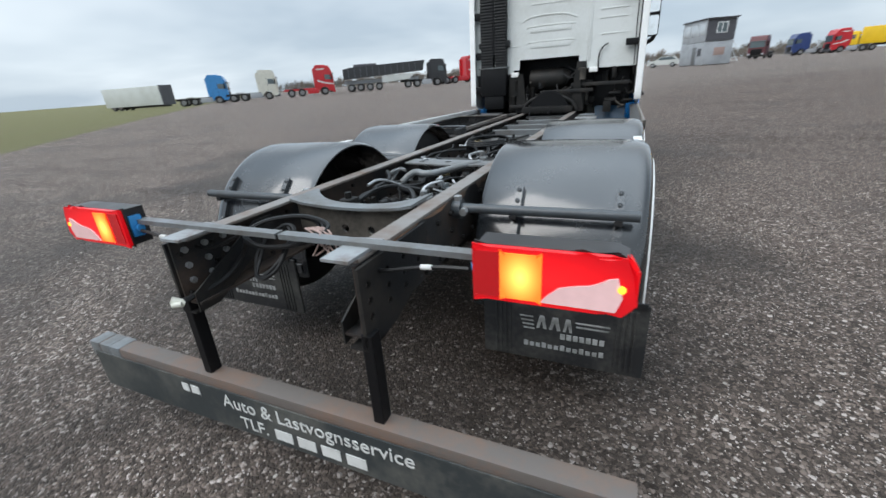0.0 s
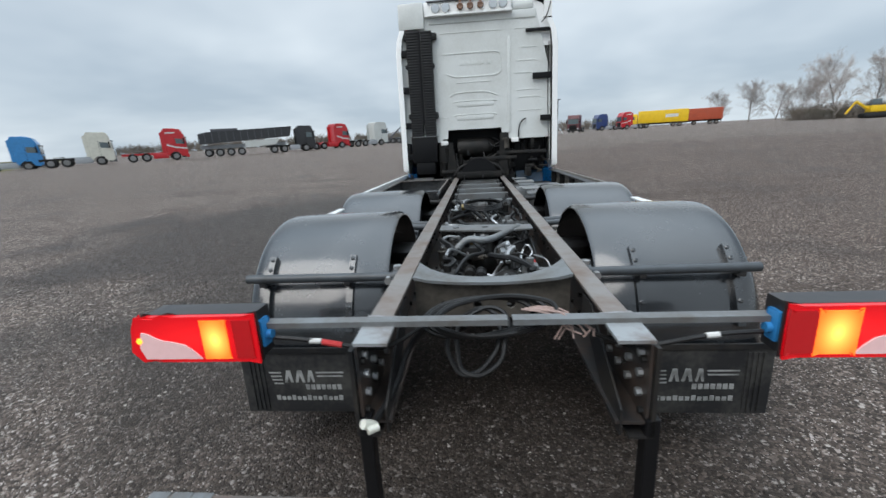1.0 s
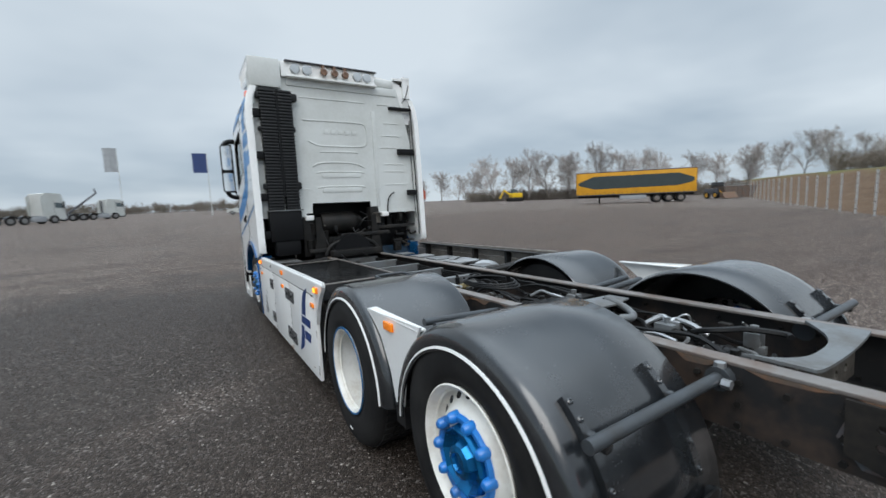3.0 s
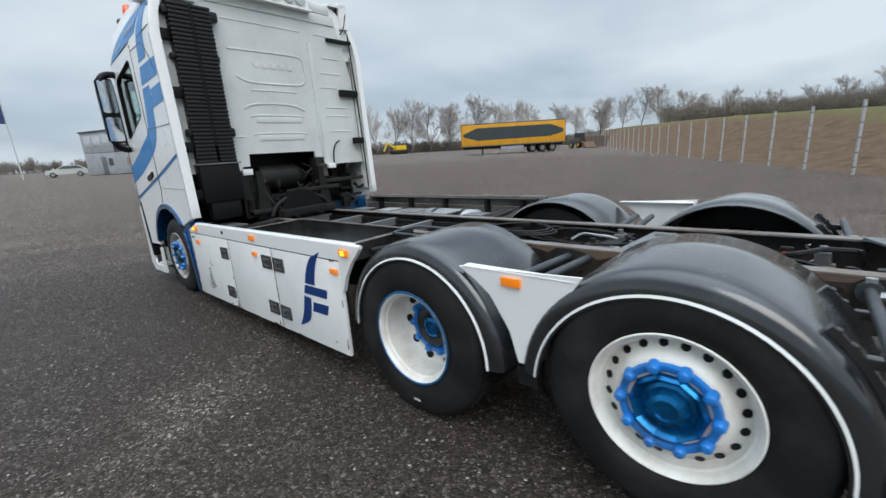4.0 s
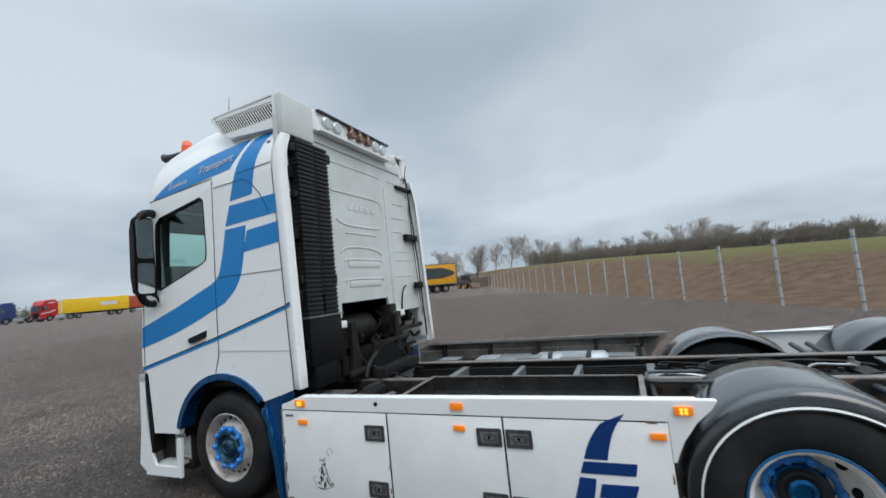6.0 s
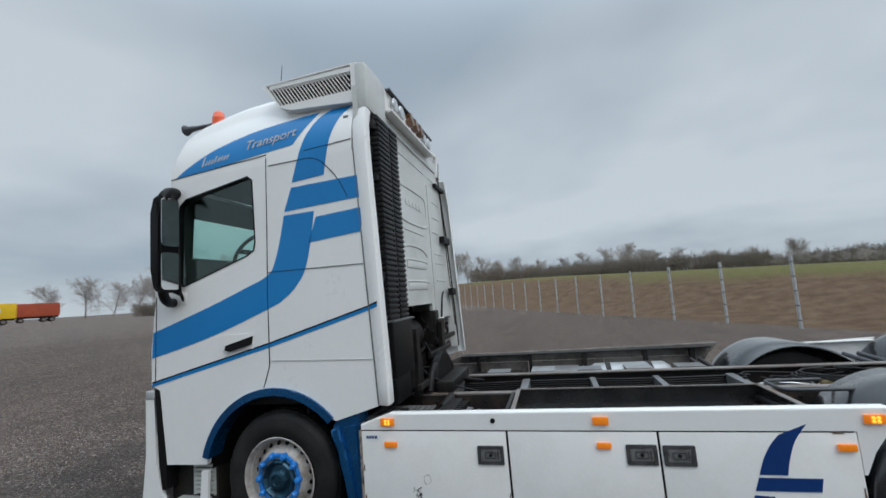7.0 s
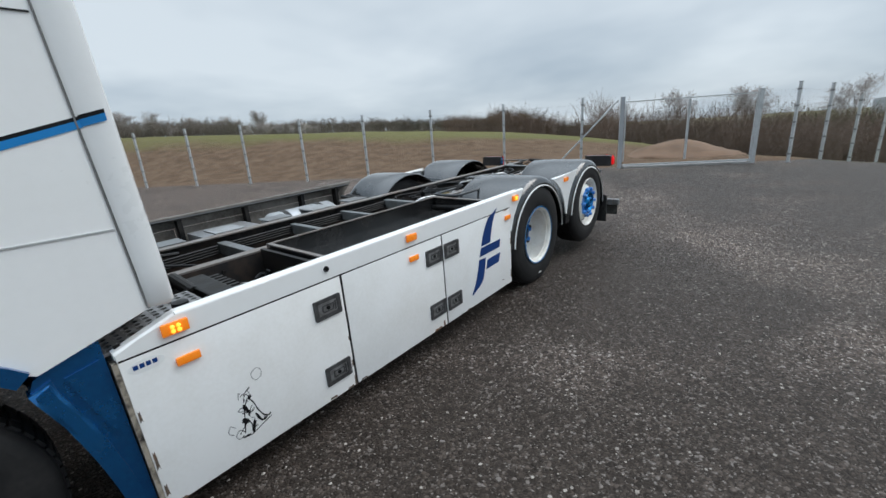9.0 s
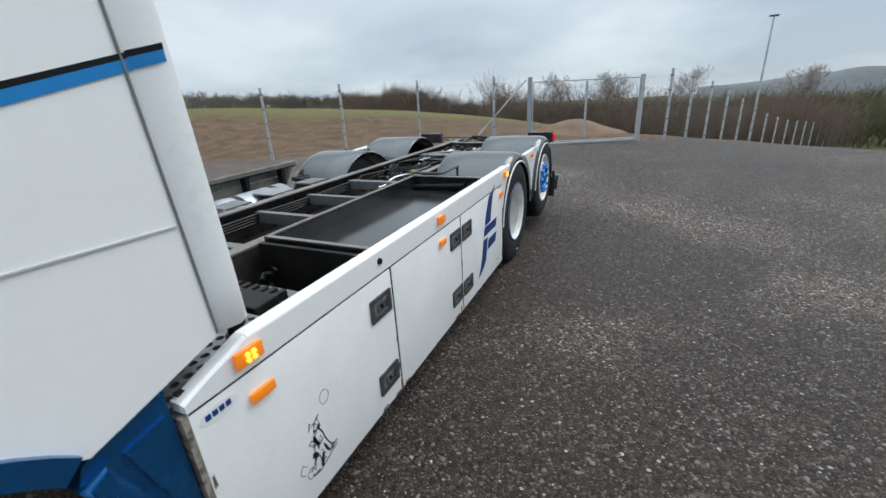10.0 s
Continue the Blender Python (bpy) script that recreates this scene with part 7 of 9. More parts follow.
# seams, as dark rubber strips; the pressed crease's soft shadow is a grey strip
for pts in ([(5.442, 2.955), (5.45, 2.4), (5.462, 1.9), (5.463, 1.36)], [(5.463, 1.36), (5.52, 1.20)], [(5.46, 2.055), (4.66, 2.045)], [(5.455, 1.395), (4.63, 1.375)], [(4.70, 3.26), (4.688, 2.9), (4.645, 1.9), (4.607, 1.065)], [(6.37, 2.92), (5.44, 2.985)], [(6.53, 1.95), (6.545, 1.26)], [(4.70, 2.985), (5.10, 2.96)], [(5.42, 2.89), (5.08, 2.895), (5.02, 2.888), (4.965, 2.86), (4.91, 2.805), (4.85, 2.735), (4.80, 2.655), (4.752, 2.55)]):
    seams = bmesh.new()
    for (y0, z0), (y1, z1) in zip(pts, pts[1:]):
        d = Vector((y1 - y0, z1 - z0)).normalized() * 0.0024
        x = -side_x((z0 + z1) / 2)
        a = [(y0 - d.y, z0 + d.x), (y1 - d.y, z1 + d.x), (y1 + d.y, z1 - d.x), (y0 + d.y, z0 - d.x)]
        vs = [seams.verts.new((-(side_x(z) + e), y, z)) for e in (0.0044, -0.01) for y, z in a]
        seams.faces.new(vs[:4])
        for k in range(4):
            seams.faces.new((vs[k], vs[(k + 1) % 4], vs[4 + (k + 1) % 4], vs[4 + k]))
    part("panel_seam", seams, M["crease_shade"] if pts[0] == (5.455, 1.395) else M["seam_grey"] if pts[0] == (4.70, 3.26) else M["black"], cabs[-1], smooth=False)

SX = dict(x_of=side_x, lift=0.003)
side = cabs[-1]
strip_decal("stripe", refine([(4.90, 3.30), (5.00, 3.23), (5.09, 3.09), (5.145, 2.94), (5.215, 2.725)]), refine([(4.715, 3.30), (4.80, 3.22), (4.865, 3.08), (4.90, 2.94), (4.938, 2.745)]), M["blue"], side, "blue film stripe", **SX)
strip_decal("stripe_bar", [(5.222, 2.685), (5.29, 2.505)], [(4.625, 2.70), (4.64, 2.535)], M["blue"], side, **SX)
strip_decal("stripe_bar", [(5.02, 2.432), (5.09, 2.245)], [(4.628, 2.458), (4.662, 2.28)], M["blue"], side, **SX)
strip_decal("stripe", refine([(5.295, 2.475), (5.345, 2.26), (5.40, 2.10), (5.44, 2.045), (5.52, 2.00), (5.65, 1.955), (5.98, 1.84), (6.565, 1.66)]), refine([(5.035, 2.48), (5.08, 2.23), (5.13, 2.05), (5.21, 1.93), (5.31, 1.85), (5.43, 1.79), (5.99, 1.60), (6.578, 1.455)]), M["blue"], side, "broad blue film stripe curving forward", **SX)
strip_decal("pinstripe", [(4.62, 1.740), (5.46, 1.518), (6.575, 1.256)], [(4.62, 1.716), (5.46, 1.493), (6.578, 1.229)], M["blue"], side, "thin blue line", n=2, **SX)
for z0, z1, name, paint in ((1.716, 1.740, "pinstripe", "blue"), (1.740, 1.753, "pinstripe_shade", "black")):
    wrap = bmesh.new()
    lines = [[wrap.verts.new((-(x + lift_), y, z + (4.628 - y) * 0.26)) for x, y in ((1.2445, 4.628), (1.259, 4.602), (1.2695, 4.560))] for lift_ in (0.003, -0.004) for z in (z0, z1)]
    for j in range(2):
        wrap.faces.new((lines[0][j], lines[0][j + 1], lines[1][j + 1], lines[1][j]))
        wrap.faces.new((lines[2][j], lines[2][j + 1], lines[3][j + 1], lines[3][j]))
    part(name, wrap, M[paint], side)
strip_decal("pinstripe_shade", [(4.62, 1.752), (5.46, 1.530), (6.575, 1.268)], [(4.62, 1.740), (5.46, 1.518), (6.575, 1.256)], M["black"], side, n=1, **SX)


def roof_top(y):
    return lerp_table(((4.6, 3.58), (5.0, 3.63), (5.4, 3.67), (5.6, 3.675), (5.8, 3.65), (6.0, 3.585), (6.2, 3.50), (6.29, 3.42), (6.33, 3.32), (6.365, 3.12), (6.385, 2.92)), y)


roof = bmesh.new()
rows = []
for y in [4.70 + 0.06 * k for k in range(25)] + [6.2, 6.25, 6.29, 6.32, 6.345, 6.365, 6.38]:
    T = roof_top(y)
    zc = 2.9 + 0.72 * (T - 2.9)
    half = [(side_x(2.9 + (zc - 2.9) * k / 6), 2.9 + (zc - 2.9) * k / 6) for k in range(7)]
    xc = side_x(zc)
    half += [(xc * math.cos(radians(a)) ** 0.45, zc + (T - zc) * math.sin(radians(a)) ** 0.75) for a in (12, 25, 40, 55, 70, 82)]
    line = [(-x, z) for x, z in half] + [(0, T)] + [(x, z) for x, z in half[::-1]]
    rows.append([roof.verts.new((x, y, z)) for x, z in line])
for a, b in zip(rows, rows[1:]):
    for j in range(len(a) - 1):
        roof.faces.new((a[j], a[j + 1], b[j + 1], b[j]))
roof.faces.new(rows[0])
roof.faces.new(rows[-1])
ro = part("cab_roof", roof, M["white"], truck, "white high roof with a blue name panel", angle=50)
strip_decal("name_panel", refine([(6.31, 2.935), (6.17, 3.02), (5.95, 3.125), (5.65, 3.215), (5.35, 3.265), (5.01, 3.295)]), refine([(6.305, 2.925), (6.15, 2.935), (5.92, 2.955), (5.68, 2.98), (5.45, 3.005), (5.205, 3.03)]), M["blue"], ro, "blue name panel on the roof side", n=8, **SX)
wm = Matrix.Translation((-(side_x(3.1) + 0.006), 5.42, 3.115)) @ pose(0, 0, 0, 90, 0, -90) @ pose(0, 0, 0, -13) @ pose(0, 0, 0, 0, 0, 6)
wr = letters("writing", "Transport", 0.115, wm, M["white_print"], ro, shear=0.35)
bars = bmesh.new()
for k, (y, w_, h) in enumerate(((6.06, 0.014, 0.09), (6.03, 0.012, 0.04), (6.00, 0.012, 0.045), (5.97, 0.014, 0.04), (5.94, 0.012, 0.06), (5.91, 0.014, 0.04), (5.88, 0.012, 0.045), (5.85, 0.014, 0.04), (5.82, 0.012, 0.04))):
    z = 2.985 + (6.06 - y) * 0.12
    vs = [bars.verts.new((-(side_x(zz) + 0.007), yy, zz)) for yy, zz in ((y, z), (y - w_, z), (y - w_ - 0.02, z + h), (y - 0.02, z + h))]
    bars.faces.new(vs)
part("script_bars", bars, M["white_print"], ro, smooth=False)
# side spoiler with slatted grille
for sx in (-1, 1):
    sp = plate(bmesh.new(), [(5.50, 3.585), (5.46, 3.606), (4.66, 3.622), (4.66, 3.30), (5.24, 3.345), (5.34, 3.385)], [[(5.462, 3.592), (4.705, 3.608), (4.705, 3.402), (5.338, 3.400)]], "x", sx * 1.180, sx * 1.06)
    spo = part("roof_spoiler", sp, M["white"], truck, "white roof side spoiler with a slatted grille", smooth=False)
    part("spoiler_top", plate(bmesh.new(), [(sx * 1.175, 4.66), (sx * 1.175, 5.44), (sx * 0.90, 5.40), (sx * 0.90, 4.66)], [], "z", 3.560, 3.595), M["white"], spo, smooth=False)
    gr = bmesh.new()
    for k in range(25):
        lo_y = 4.602 + 0.0298 * k
        # each slat leans forward; the rear ones stop at the opening's upright edge
        z_lo = 3.405 + max(0.0, 4.712 - lo_y) / 0.125 * 0.195
        y_lo = max(lo_y, 4.712)
        if z_lo < 3.585:
            plate(gr, [(y_lo, z_lo), (y_lo + 0.0095, z_lo), (lo_y + 0.1345, 3.60), (lo_y + 0.125, 3.60)], [], "x", sx * 1.176, sx * 1.168)
    tagged(part("grille_slats", gr, M["white_dirty"], spo, smooth=False), "pale slanted slats", kind="stuff")
    part("grille_back", plate(bmesh.new(), [(5.47, 3.592), (4.705, 3.61), (4.705, 3.40), (5.335, 3.40)], [], "x", sx * 1.135, sx * 1.13), M["black"], spo, smooth=False)
# front: grille, windscreen and header, slightly bowed
FRONT = ((0.62, 6.52), (1.20, 6.56), (1.26, 6.59), (1.50, 6.592), (1.78, 6.565), (2.10, 6.51), (2.45, 6.455), (2.69, 6.41), (2.92, 6.375))


def front_sheet(z0, z1, n):
    bm = bmesh.new()
    rows = []
    for k in range(n + 1):
        z = z0 + (z1 - z0) * k / n
        rows.append([bm.verts.new((x, lerp_table(FRONT, z) + 0.13 * (1 - (x / 1.245) ** 2), z)) for x in np.linspace(-1.24, 1.24, 17)])
    for a, b in zip(rows, rows[1:]):
        for j in range(16):
            bm.faces.new((a[j], a[j + 1], b[j + 1], b[j]))
    return bm


part("cab_front", front_sheet(0.62, 1.86, 12), M["white"], truck, "white cab front")
ws = part("windscreen", front_sheet(1.86, 2.78, 10), M["window"], truck, "tinted windscreen")
ws.visible_shadow = False
part("header", front_sheet(2.78, 2.93, 4), M["white"], truck)
part("grille", boxed(-0.8, 0.8, 6.70, 6.735, 0.85, 1.5, bevel=0.02), M["black"], truck, "black front grille")
bmpr = boxed(-1.19, 1.19, 6.60, 6.71, 0.25, 0.64, bevel=0.045)
part("bumper", bmpr, M["white"], truck, "white front bumper")
for sx in (-1, 1):
    stp = plate(bmesh.new(), [(6.575, 0.238), (6.05, 0.246), (6.035, 0.60), (6.095, 0.60), (6.115, 0.335), (6.43, 0.330), (6.495, 0.48), (6.52, 0.62), (6.585, 0.62)], [], "x", sx * 1.25, sx * 1.225)
    sto2 = part("entry_step", stp, M["white"], truck, "white step panel with a grey tread", smooth=False)
    tb = bmesh.new()
    for k in range(7):
        box(tb, sx * 1.225, sx * 1.0, 6.12 + 0.042 * k, 6.15 + 0.042 * k, 0.340, 0.362)
    box(tb, sx * 1.226, sx * 1.0, 6.115, 6.425, 0.332, 0.344)
    part("tread", tb, M["pale"], sto2, "pale ribbed step tread", smooth=False)
    vent = bmesh.new()
    for k in range(7):
        box(vent, sx * 1.150, sx * 1.132, 6.085, 6.275, 0.388 + 0.033 * k, 0.412 + 0.033 * k, bevel=0.003)
    box(vent, sx * 1.140, sx * 1.131, 6.075, 6.095, 0.375, 0.620)
    box(vent, sx * 1.140, sx * 1.131, 6.262, 6.285, 0.375, 0.620)
    part("louvre_panel", vent, M["pale"], sto2, "pale louvred panel behind the step", smooth=False)
    part("riser", boxed(sx * 1.13, sx * 1.0, 6.06, 6.5, 0.27, 0.62), M["frame"], sto2, smooth=False)
    part("corner_trim", plate(bmesh.new(), [(6.435, 0.63), (6.505, 1.20), (6.545, 1.22), (6.50, 0.63), (6.47, 0.45), (6.43, 0.45)], [], "x", sx * 1.252, sx * 1.15), M["black"], truck, smooth=False)
    cp = plate(bmesh.new(), [(6.505, 0.46), (6.60, 0.30), (6.655, 0.34), (6.66, 0.70), (6.625, 1.13), (6.575, 1.13)], [], "x", sx * 1.248, sx * 1.17)
    bmesh.ops.bevel(cp, geom=[e for e in cp.edges if abs(abs(e.verts[0].co.x) - 1.248) < 1e-4 and abs(abs(e.verts[1].co.x) - 1.248) < 1e-4 and len(e.link_faces) == 2 and abs(e.link_faces[0].normal.dot(e.link_faces[1].normal)) < 0.5], offset=0.02, segments=3, affect="EDGES")
    part("corner_panel", cp, M["white"], truck, "white front corner panel")
    bmm = bmesh.new()
    box(bmm, sx * 1.255, sx * 1.20, 6.55, 6.64, 1.13, 1.20, bevel=0.01)
    part("corner_lamp", bmm, M["lamp_glass"], truck)
# door handle
hd = bmesh.new()
box(hd, -1.251, -1.246, 5.60, 5.88, 1.49, 1.605, bevel=0.002)
part("handle_recess", hd, M["white_dirty"], side, smooth=False)
hd = bmesh.new()
plate(hd, [(5.60, 1.585), (5.84, 1.525), (5.85, 1.49), (5.80, 1.478), (5.61, 1.525)], [], "x", -1.268, -1.25)
part("door_handle", hd, M["black"], side, "black door handle")

# mirror: dark housing on arms, two glasses looking back
for sx in (-1, 1):
    mh = bmesh.new()
    prof = [(6.24, 2.74), (6.31, 2.72), (6.345, 2.60), (6.345, 2.15), (6.31, 1.99), (6.24, 1.96)]
    plate(mh, prof, [], "x", sx * 1.29, sx * 1.47)
    bmesh.ops.bevel(mh, geom=list(mh.edges), offset=0.016, segments=2, affect="EDGES")
    mo = part("mirror", mh, M["black"], truck, "tall black door mirror with two glasses")
    part("mirror_glass", plate(bmesh.new(), rounded(min(sx * 1.303, sx * 1.457), max(sx * 1.303, sx * 1.457), 2.33, 2.715, 0.03), [], "y", 6.237, 6.233), M["mirror"], mo, smooth=False)
    part("mirror_glass", plate(bmesh.new(), rounded(min(sx * 1.303, sx * 1.457), max(sx * 1.303, sx * 1.457), 1.99, 2.28, 0.03), [], "y", 6.237, 6.233), M["mirror"], mo, smooth=False)
    ar = bmesh.new()
    tube(ar, [(sx * 1.22, 6.33, 2.78), (sx * 1.28, 6.30, 2.80), (sx * 1.38, 6.27, 2.77), (sx * 1.42, 6.27, 2.70)], 0.04, 10)
    part("arm", ar, M["black"], mo)
    ar = bmesh.new()
    tube(ar, [(sx * 1.22, 6.36, 1.90), (sx * 1.30, 6.33, 1.88), (sx * 1.40, 6.28, 1.93), (sx * 1.42, 6.27, 2.02)], 0.035, 10)
    part("arm", ar, M["black"], mo)
    bs = bmesh.new()
    box(bs, sx * 1.25, sx * 1.21, 6.22, 6.40, 1.86, 1.97, bevel=0.012)
    part("arm_base", bs, M["white_dirty"], mo)

# inside: floor, dashboard, wheel, seats, lining
inner = bmesh.new()
box(inner, -1.19, 1.19, 5.2, 6.5, 1.22, 1.30)
box(inner, -1.19, 1.19, 4.74, 4.78, 1.76, 3.2)
box(inner, -1.18, 1.18, 4.78, 5.35, 1.72, 1.86, bevel=0.03)
part("cab_lining", inner, M["lining"], truck, "grey cab lining and bunk", smooth=False)
part("ceiling_panel", boxed(-1.15, 1.15, 4.8, 6.30, 2.86, 2.89), M["lining"], truck, smooth=False)
part("dashboard", boxed(-1.17, 1.17, 6.22, 6.50, 1.4, 2.26, bevel=0.06), M["dash"], truck)
for sx in (-1, 1):
    part("pillar_trim", plate(bmesh.new(), [(6.30, 2.10), (6.50, 2.10), (6.43, 2.50), (6.36, 2.84), (6.24, 2.84), (6.28, 2.50)], [], "x", sx * 1.12, sx * 1.20), M["dash"], truck, smooth=False)
    part("door_card", boxed(sx * 1.165, sx * 1.20, 5.50, 6.35, 1.35, 2.02, bevel=0.01), M["dash"], truck)
    part("curtain", boxed(sx * 0.95, sx * 1.16, 5.22, 5.34, 1.90, 2.84, bevel=0.04), M["cloth"], truck)
part("screen_blind", boxed(-1.10, 1.10, 6.33, 6.37, 2.62, 2.84, bevel=0.01), M["lining"], truck)
for x in (-0.62, 0.62):
    sb = boxed(x - 0.26, x + 0.26, 5.42, 5.90, 1.84, 2.00, bevel=0.05)
    box(sb, x - 0.25, x + 0.25, 5.36, 5.52, 1.96, 2.56, bevel=0.06)
    box(sb, x - 0.14, x + 0.14, 5.36, 5.47, 2.58, 2.76, bevel=0.04)
    box(sb, x - 0.16, x + 0.16, 5.45, 5.85, 1.28, 1.86)
    part("seat", sb, M["cloth"], truck, "dark grey driver's seat" if x < 0 else "dark grey passenger seat")
sw = bmesh.new()
tube(sw, [Vector((-0.62, 6.08, 2.32)) + Matrix.Rotation(radians(-50), 3, "X") @ Vector((0.22 * math.cos(a), 0.22 * math.sin(a), 0)) for a in np.arange(0, 6.6, 0.35)], 0.017, 8, 1)
cyl(sw, (-0.62, 6.09, 2.31), (-0.62, 6.28, 2.08), 0.04, seg=10)
box(sw, -0.82, -0.42, 6.07, 6.10, 2.30, 2.34)
part("steering_wheel", sw, M["dash"], truck)

# -- back of the cab --
BACK = [(-1.20, 3.42), (-1.20, 1.52), (-0.60, 1.51), (-0.585, 1.56), (-0.50, 1.56), (-0.49, 1.70), (0.385, 1.70), (0.40, 1.56), (0.47, 1.515), (0.58, 1.53), (0.66, 1.515), (1.19, 1.515), (1.17, 2.45), (1.05, 2.95), (0.96, 3.30), (0.93, 3.42)]
bw = plate(bmesh.new(), BACK, [], "y", 4.655, 4.69)
bo = part("cab_back", bw, M["cab_back"], truck, "greyish white pressed cab back wall", smooth=False)
upper = bmesh.new()
box(upper, -0.72, 0.93, 4.64, 4.72, 3.30, 3.42, bevel=0.01)
box(upper, 0.57, 0.90, 4.64, 4.74, 3.42, 3.55, bevel=0.05)
part("back_header", upper, M["cab_back"], bo)
part("corner_panel", plate(bmesh.new(), [(0.88, 3.46), (1.02, 2.90), (1.10, 2.40), (1.20, 2.40), (1.20, 3.30), (1.12, 3.50)], [], "y", 4.74, 4.76), M["cab_back"], bo, smooth=False)


def pressed(pts, r=0.009, flat=0.55):
    """A pressed swage along a line of (x, z): a low rounded ridge with a sharp lower side."""
    bm = tube(bmesh.new(), [(x, 4.6545, z) for x, z in pts], r, 8, 1)
    for v in bm.verts:
        v.co.y = 4.6545 + (v.co.y - 4.6545) * flat * 1.4
    return part("swage", bm, M["cab_back"], bo)


# broad upper field with a swept lower corner, arched ribs under it, short ribs beside them
pressed([(-0.53, 2.858), (0.30, 2.866), (0.372, 2.84), (0.40, 2.77), (0.40, 2.60), (0.365, 2.535), (0.28, 2.512), (-0.30, 2.508), (-0.40, 2.53), (-0.475, 2.575)], 0.011)
pressed([(-0.445, 2.213), (-0.40, 2.25), (-0.30, 2.274), (-0.11, 2.282), (0.12, 2.276), (0.24, 2.25), (0.33, 2.208)], 0.011)
for x0, x1, z in ((-0.56, 0.40, 3.165), (-0.33, 0.24, 2.43), (0.60, 0.80, 3.165), (0.69, 0.94, 2.89), (0.65, 0.94, 2.70), (0.61, 0.87, 2.52), (0.65, 1.0, 2.265), (0.65, 1.0, 2.155), (0.67, 1.02, 1.953), (-0.62, -0.50, 1.90), (0.46, 0.56, 1.90)):
    pressed([(x0, z - 0.006), (x0 + 0.04, z), (x1 - 0.04, z), (x1, z - 0.006)], 0.009)
for z, drop in ((2.145, 0.02), (1.935, 0.02)):
    pressed([(-0.39, z - drop), (-0.34, z), (0.27, z), (0.32, z - drop)], 0.010)
    part("swage", boxed(-0.33, 0.26, 4.648, 4.656, z - 0.085, z - 0.02, bevel=0.003), M["cab_back"], bo)
part("swage", boxed(0.49, 0.545, 4.646, 4.656, 1.62, 3.05, bevel=0.004), M["cab_back"], bo)
emb = bmesh.new()
for k in range(5):
    box(emb, -0.26 + 0.105 * k, -0.19 + 0.105 * k, 4.650, 4.656, 2.68, 2.74, bevel=0.002)
part("embossing", emb, M["cab_back"], bo)
# lamp row under the roof edge
lr = boxed(-0.78, 0.56, 4.60, 4.70, 3.40, 3.605, bevel=0.01)
lro = part("lamp_row", lr, M["white"], truck, "recessed row of seven round work lamps")
part("lamp_recess", boxed(-0.68, 0.53, 4.594, 4.60, 3.43, 3.585), M["white_dirty"], lro, smooth=False)
part("lamp_row_lip", boxed(-0.72, 0.57, 4.55, 4.66, 3.395, 3.42, bevel=0.006), M["white"], lro)
part("lamp_row_rim", boxed(-0.73, 0.58, 4.56, 4.70, 3.595, 3.612, bevel=0.004), M["grey_dark"], lro)
for k, x in enumerate((-0.60, -0.44, -0.22, -0.065, 0.09, 0.28, 0.43)):
    clear = k in (0, 1, 5, 6)
    lp = bmesh.new()
    rr = 0.066 if clear else 0.05
    if clear:
        lathe(lp, [(4.594, rr), (4.565, rr), (4.555, rr * 0.85), (4.55, 0.001)], 22, "y", (x, 0, 3.507))
    else:
        lathe(lp, [(4.594, rr * 0.7), (4.56, rr), (4.53, rr), (4.522, rr * 0.8), (4.53, 0.001)], 20, "y", (x, 0, 3.50))
        box(lp, x - 0.02, x + 0.02, 4.54, 4.6, 3.55, 3.59)
    part("work_lamp", lp, M["lamp_glass"] if clear else M["lamp_amber"], lro, "round clear work lamp" if clear else "small dark amber lamp")

# ribbed intake duct
du = bmesh.new()
box(du, -1.080, -0.895, 4.552, 4.65, 1.62, 3.215)
box(du, -0.855, -0.69, 4.552, 4.65, 1.62, 3.20)
duo = part("intake_duct", du, M["duct"], truck, "tall ribbed black air intake duct", smooth=False)
rib_a = part("rib", boxed(-1.089, -0.889, 4.538, 4.65, 0, 0.030, bevel=0.012), M["duct"], duo)
rib_b = part("rib", boxed(-0.861, -0.681, 4.538, 4.65, 0, 0.030, bevel=0.012), M["duct"], duo)
for k in range(39):
    for ob in (rib_a, rib_b):
        o = ob if k == 0 else new("rib", ob.data)
        o.parent = duo
        o.matrix_local = Matrix.Translation((0, 0, 1.628 + 0.0405 * k))
for z, x1, h_ in ((1.945, -0.635, 0.05), (2.70, -0.655, 0.035), (3.125, -0.605, 0.05)):
    part("duct_clamp", boxed(-0.71, x1, 4.56, 4.66, z - h_, z + h_, bevel=0.024), M["duct"], duo)
    part("duct_clamp", boxed(-1.125, -1.07, 4.56, 4.66, z - h_ * 0.8, z + h_ * 0.8, bevel=0.018), M["duct"], duo)
part("duct_groove", boxed(-0.889, -0.861, 4.545, 4.552, 1.80, 3.20), M["black"], duo, smooth=False)
lo = bmesh.new()
box(lo, -1.10, -0.68, 4.52, 4.70, 1.20, 1.61, bevel=0.02)
box(lo, -1.05, -0.72, 4.54, 4.70, 1.00, 1.22, bevel=0.04)
part("duct_box", lo, M["black"], duo)
part("duct_rim", boxed(-1.11, -0.66, 4.508, 4.655, 1.608, 1.622), M["cross"], duo, smooth=False)
top_ = boxed(-1.190, -0.79, 4.58, 4.672, 3.235, 3.612, bevel=0.03)
part("intake_head", top_, M["cab_back"], duo, "rounded white intake head", angle=50)
for z, y in ((1.80, 4.60), (2.35, 4.60), (2.9, 4.62), (1.3, 4.58)):
    part("corner_clip", boxed(-1.185, -1.09, y - 0.03, y + 0.04, z - 0.05, z + 0.05, bevel=0.008), M["black"], truck)

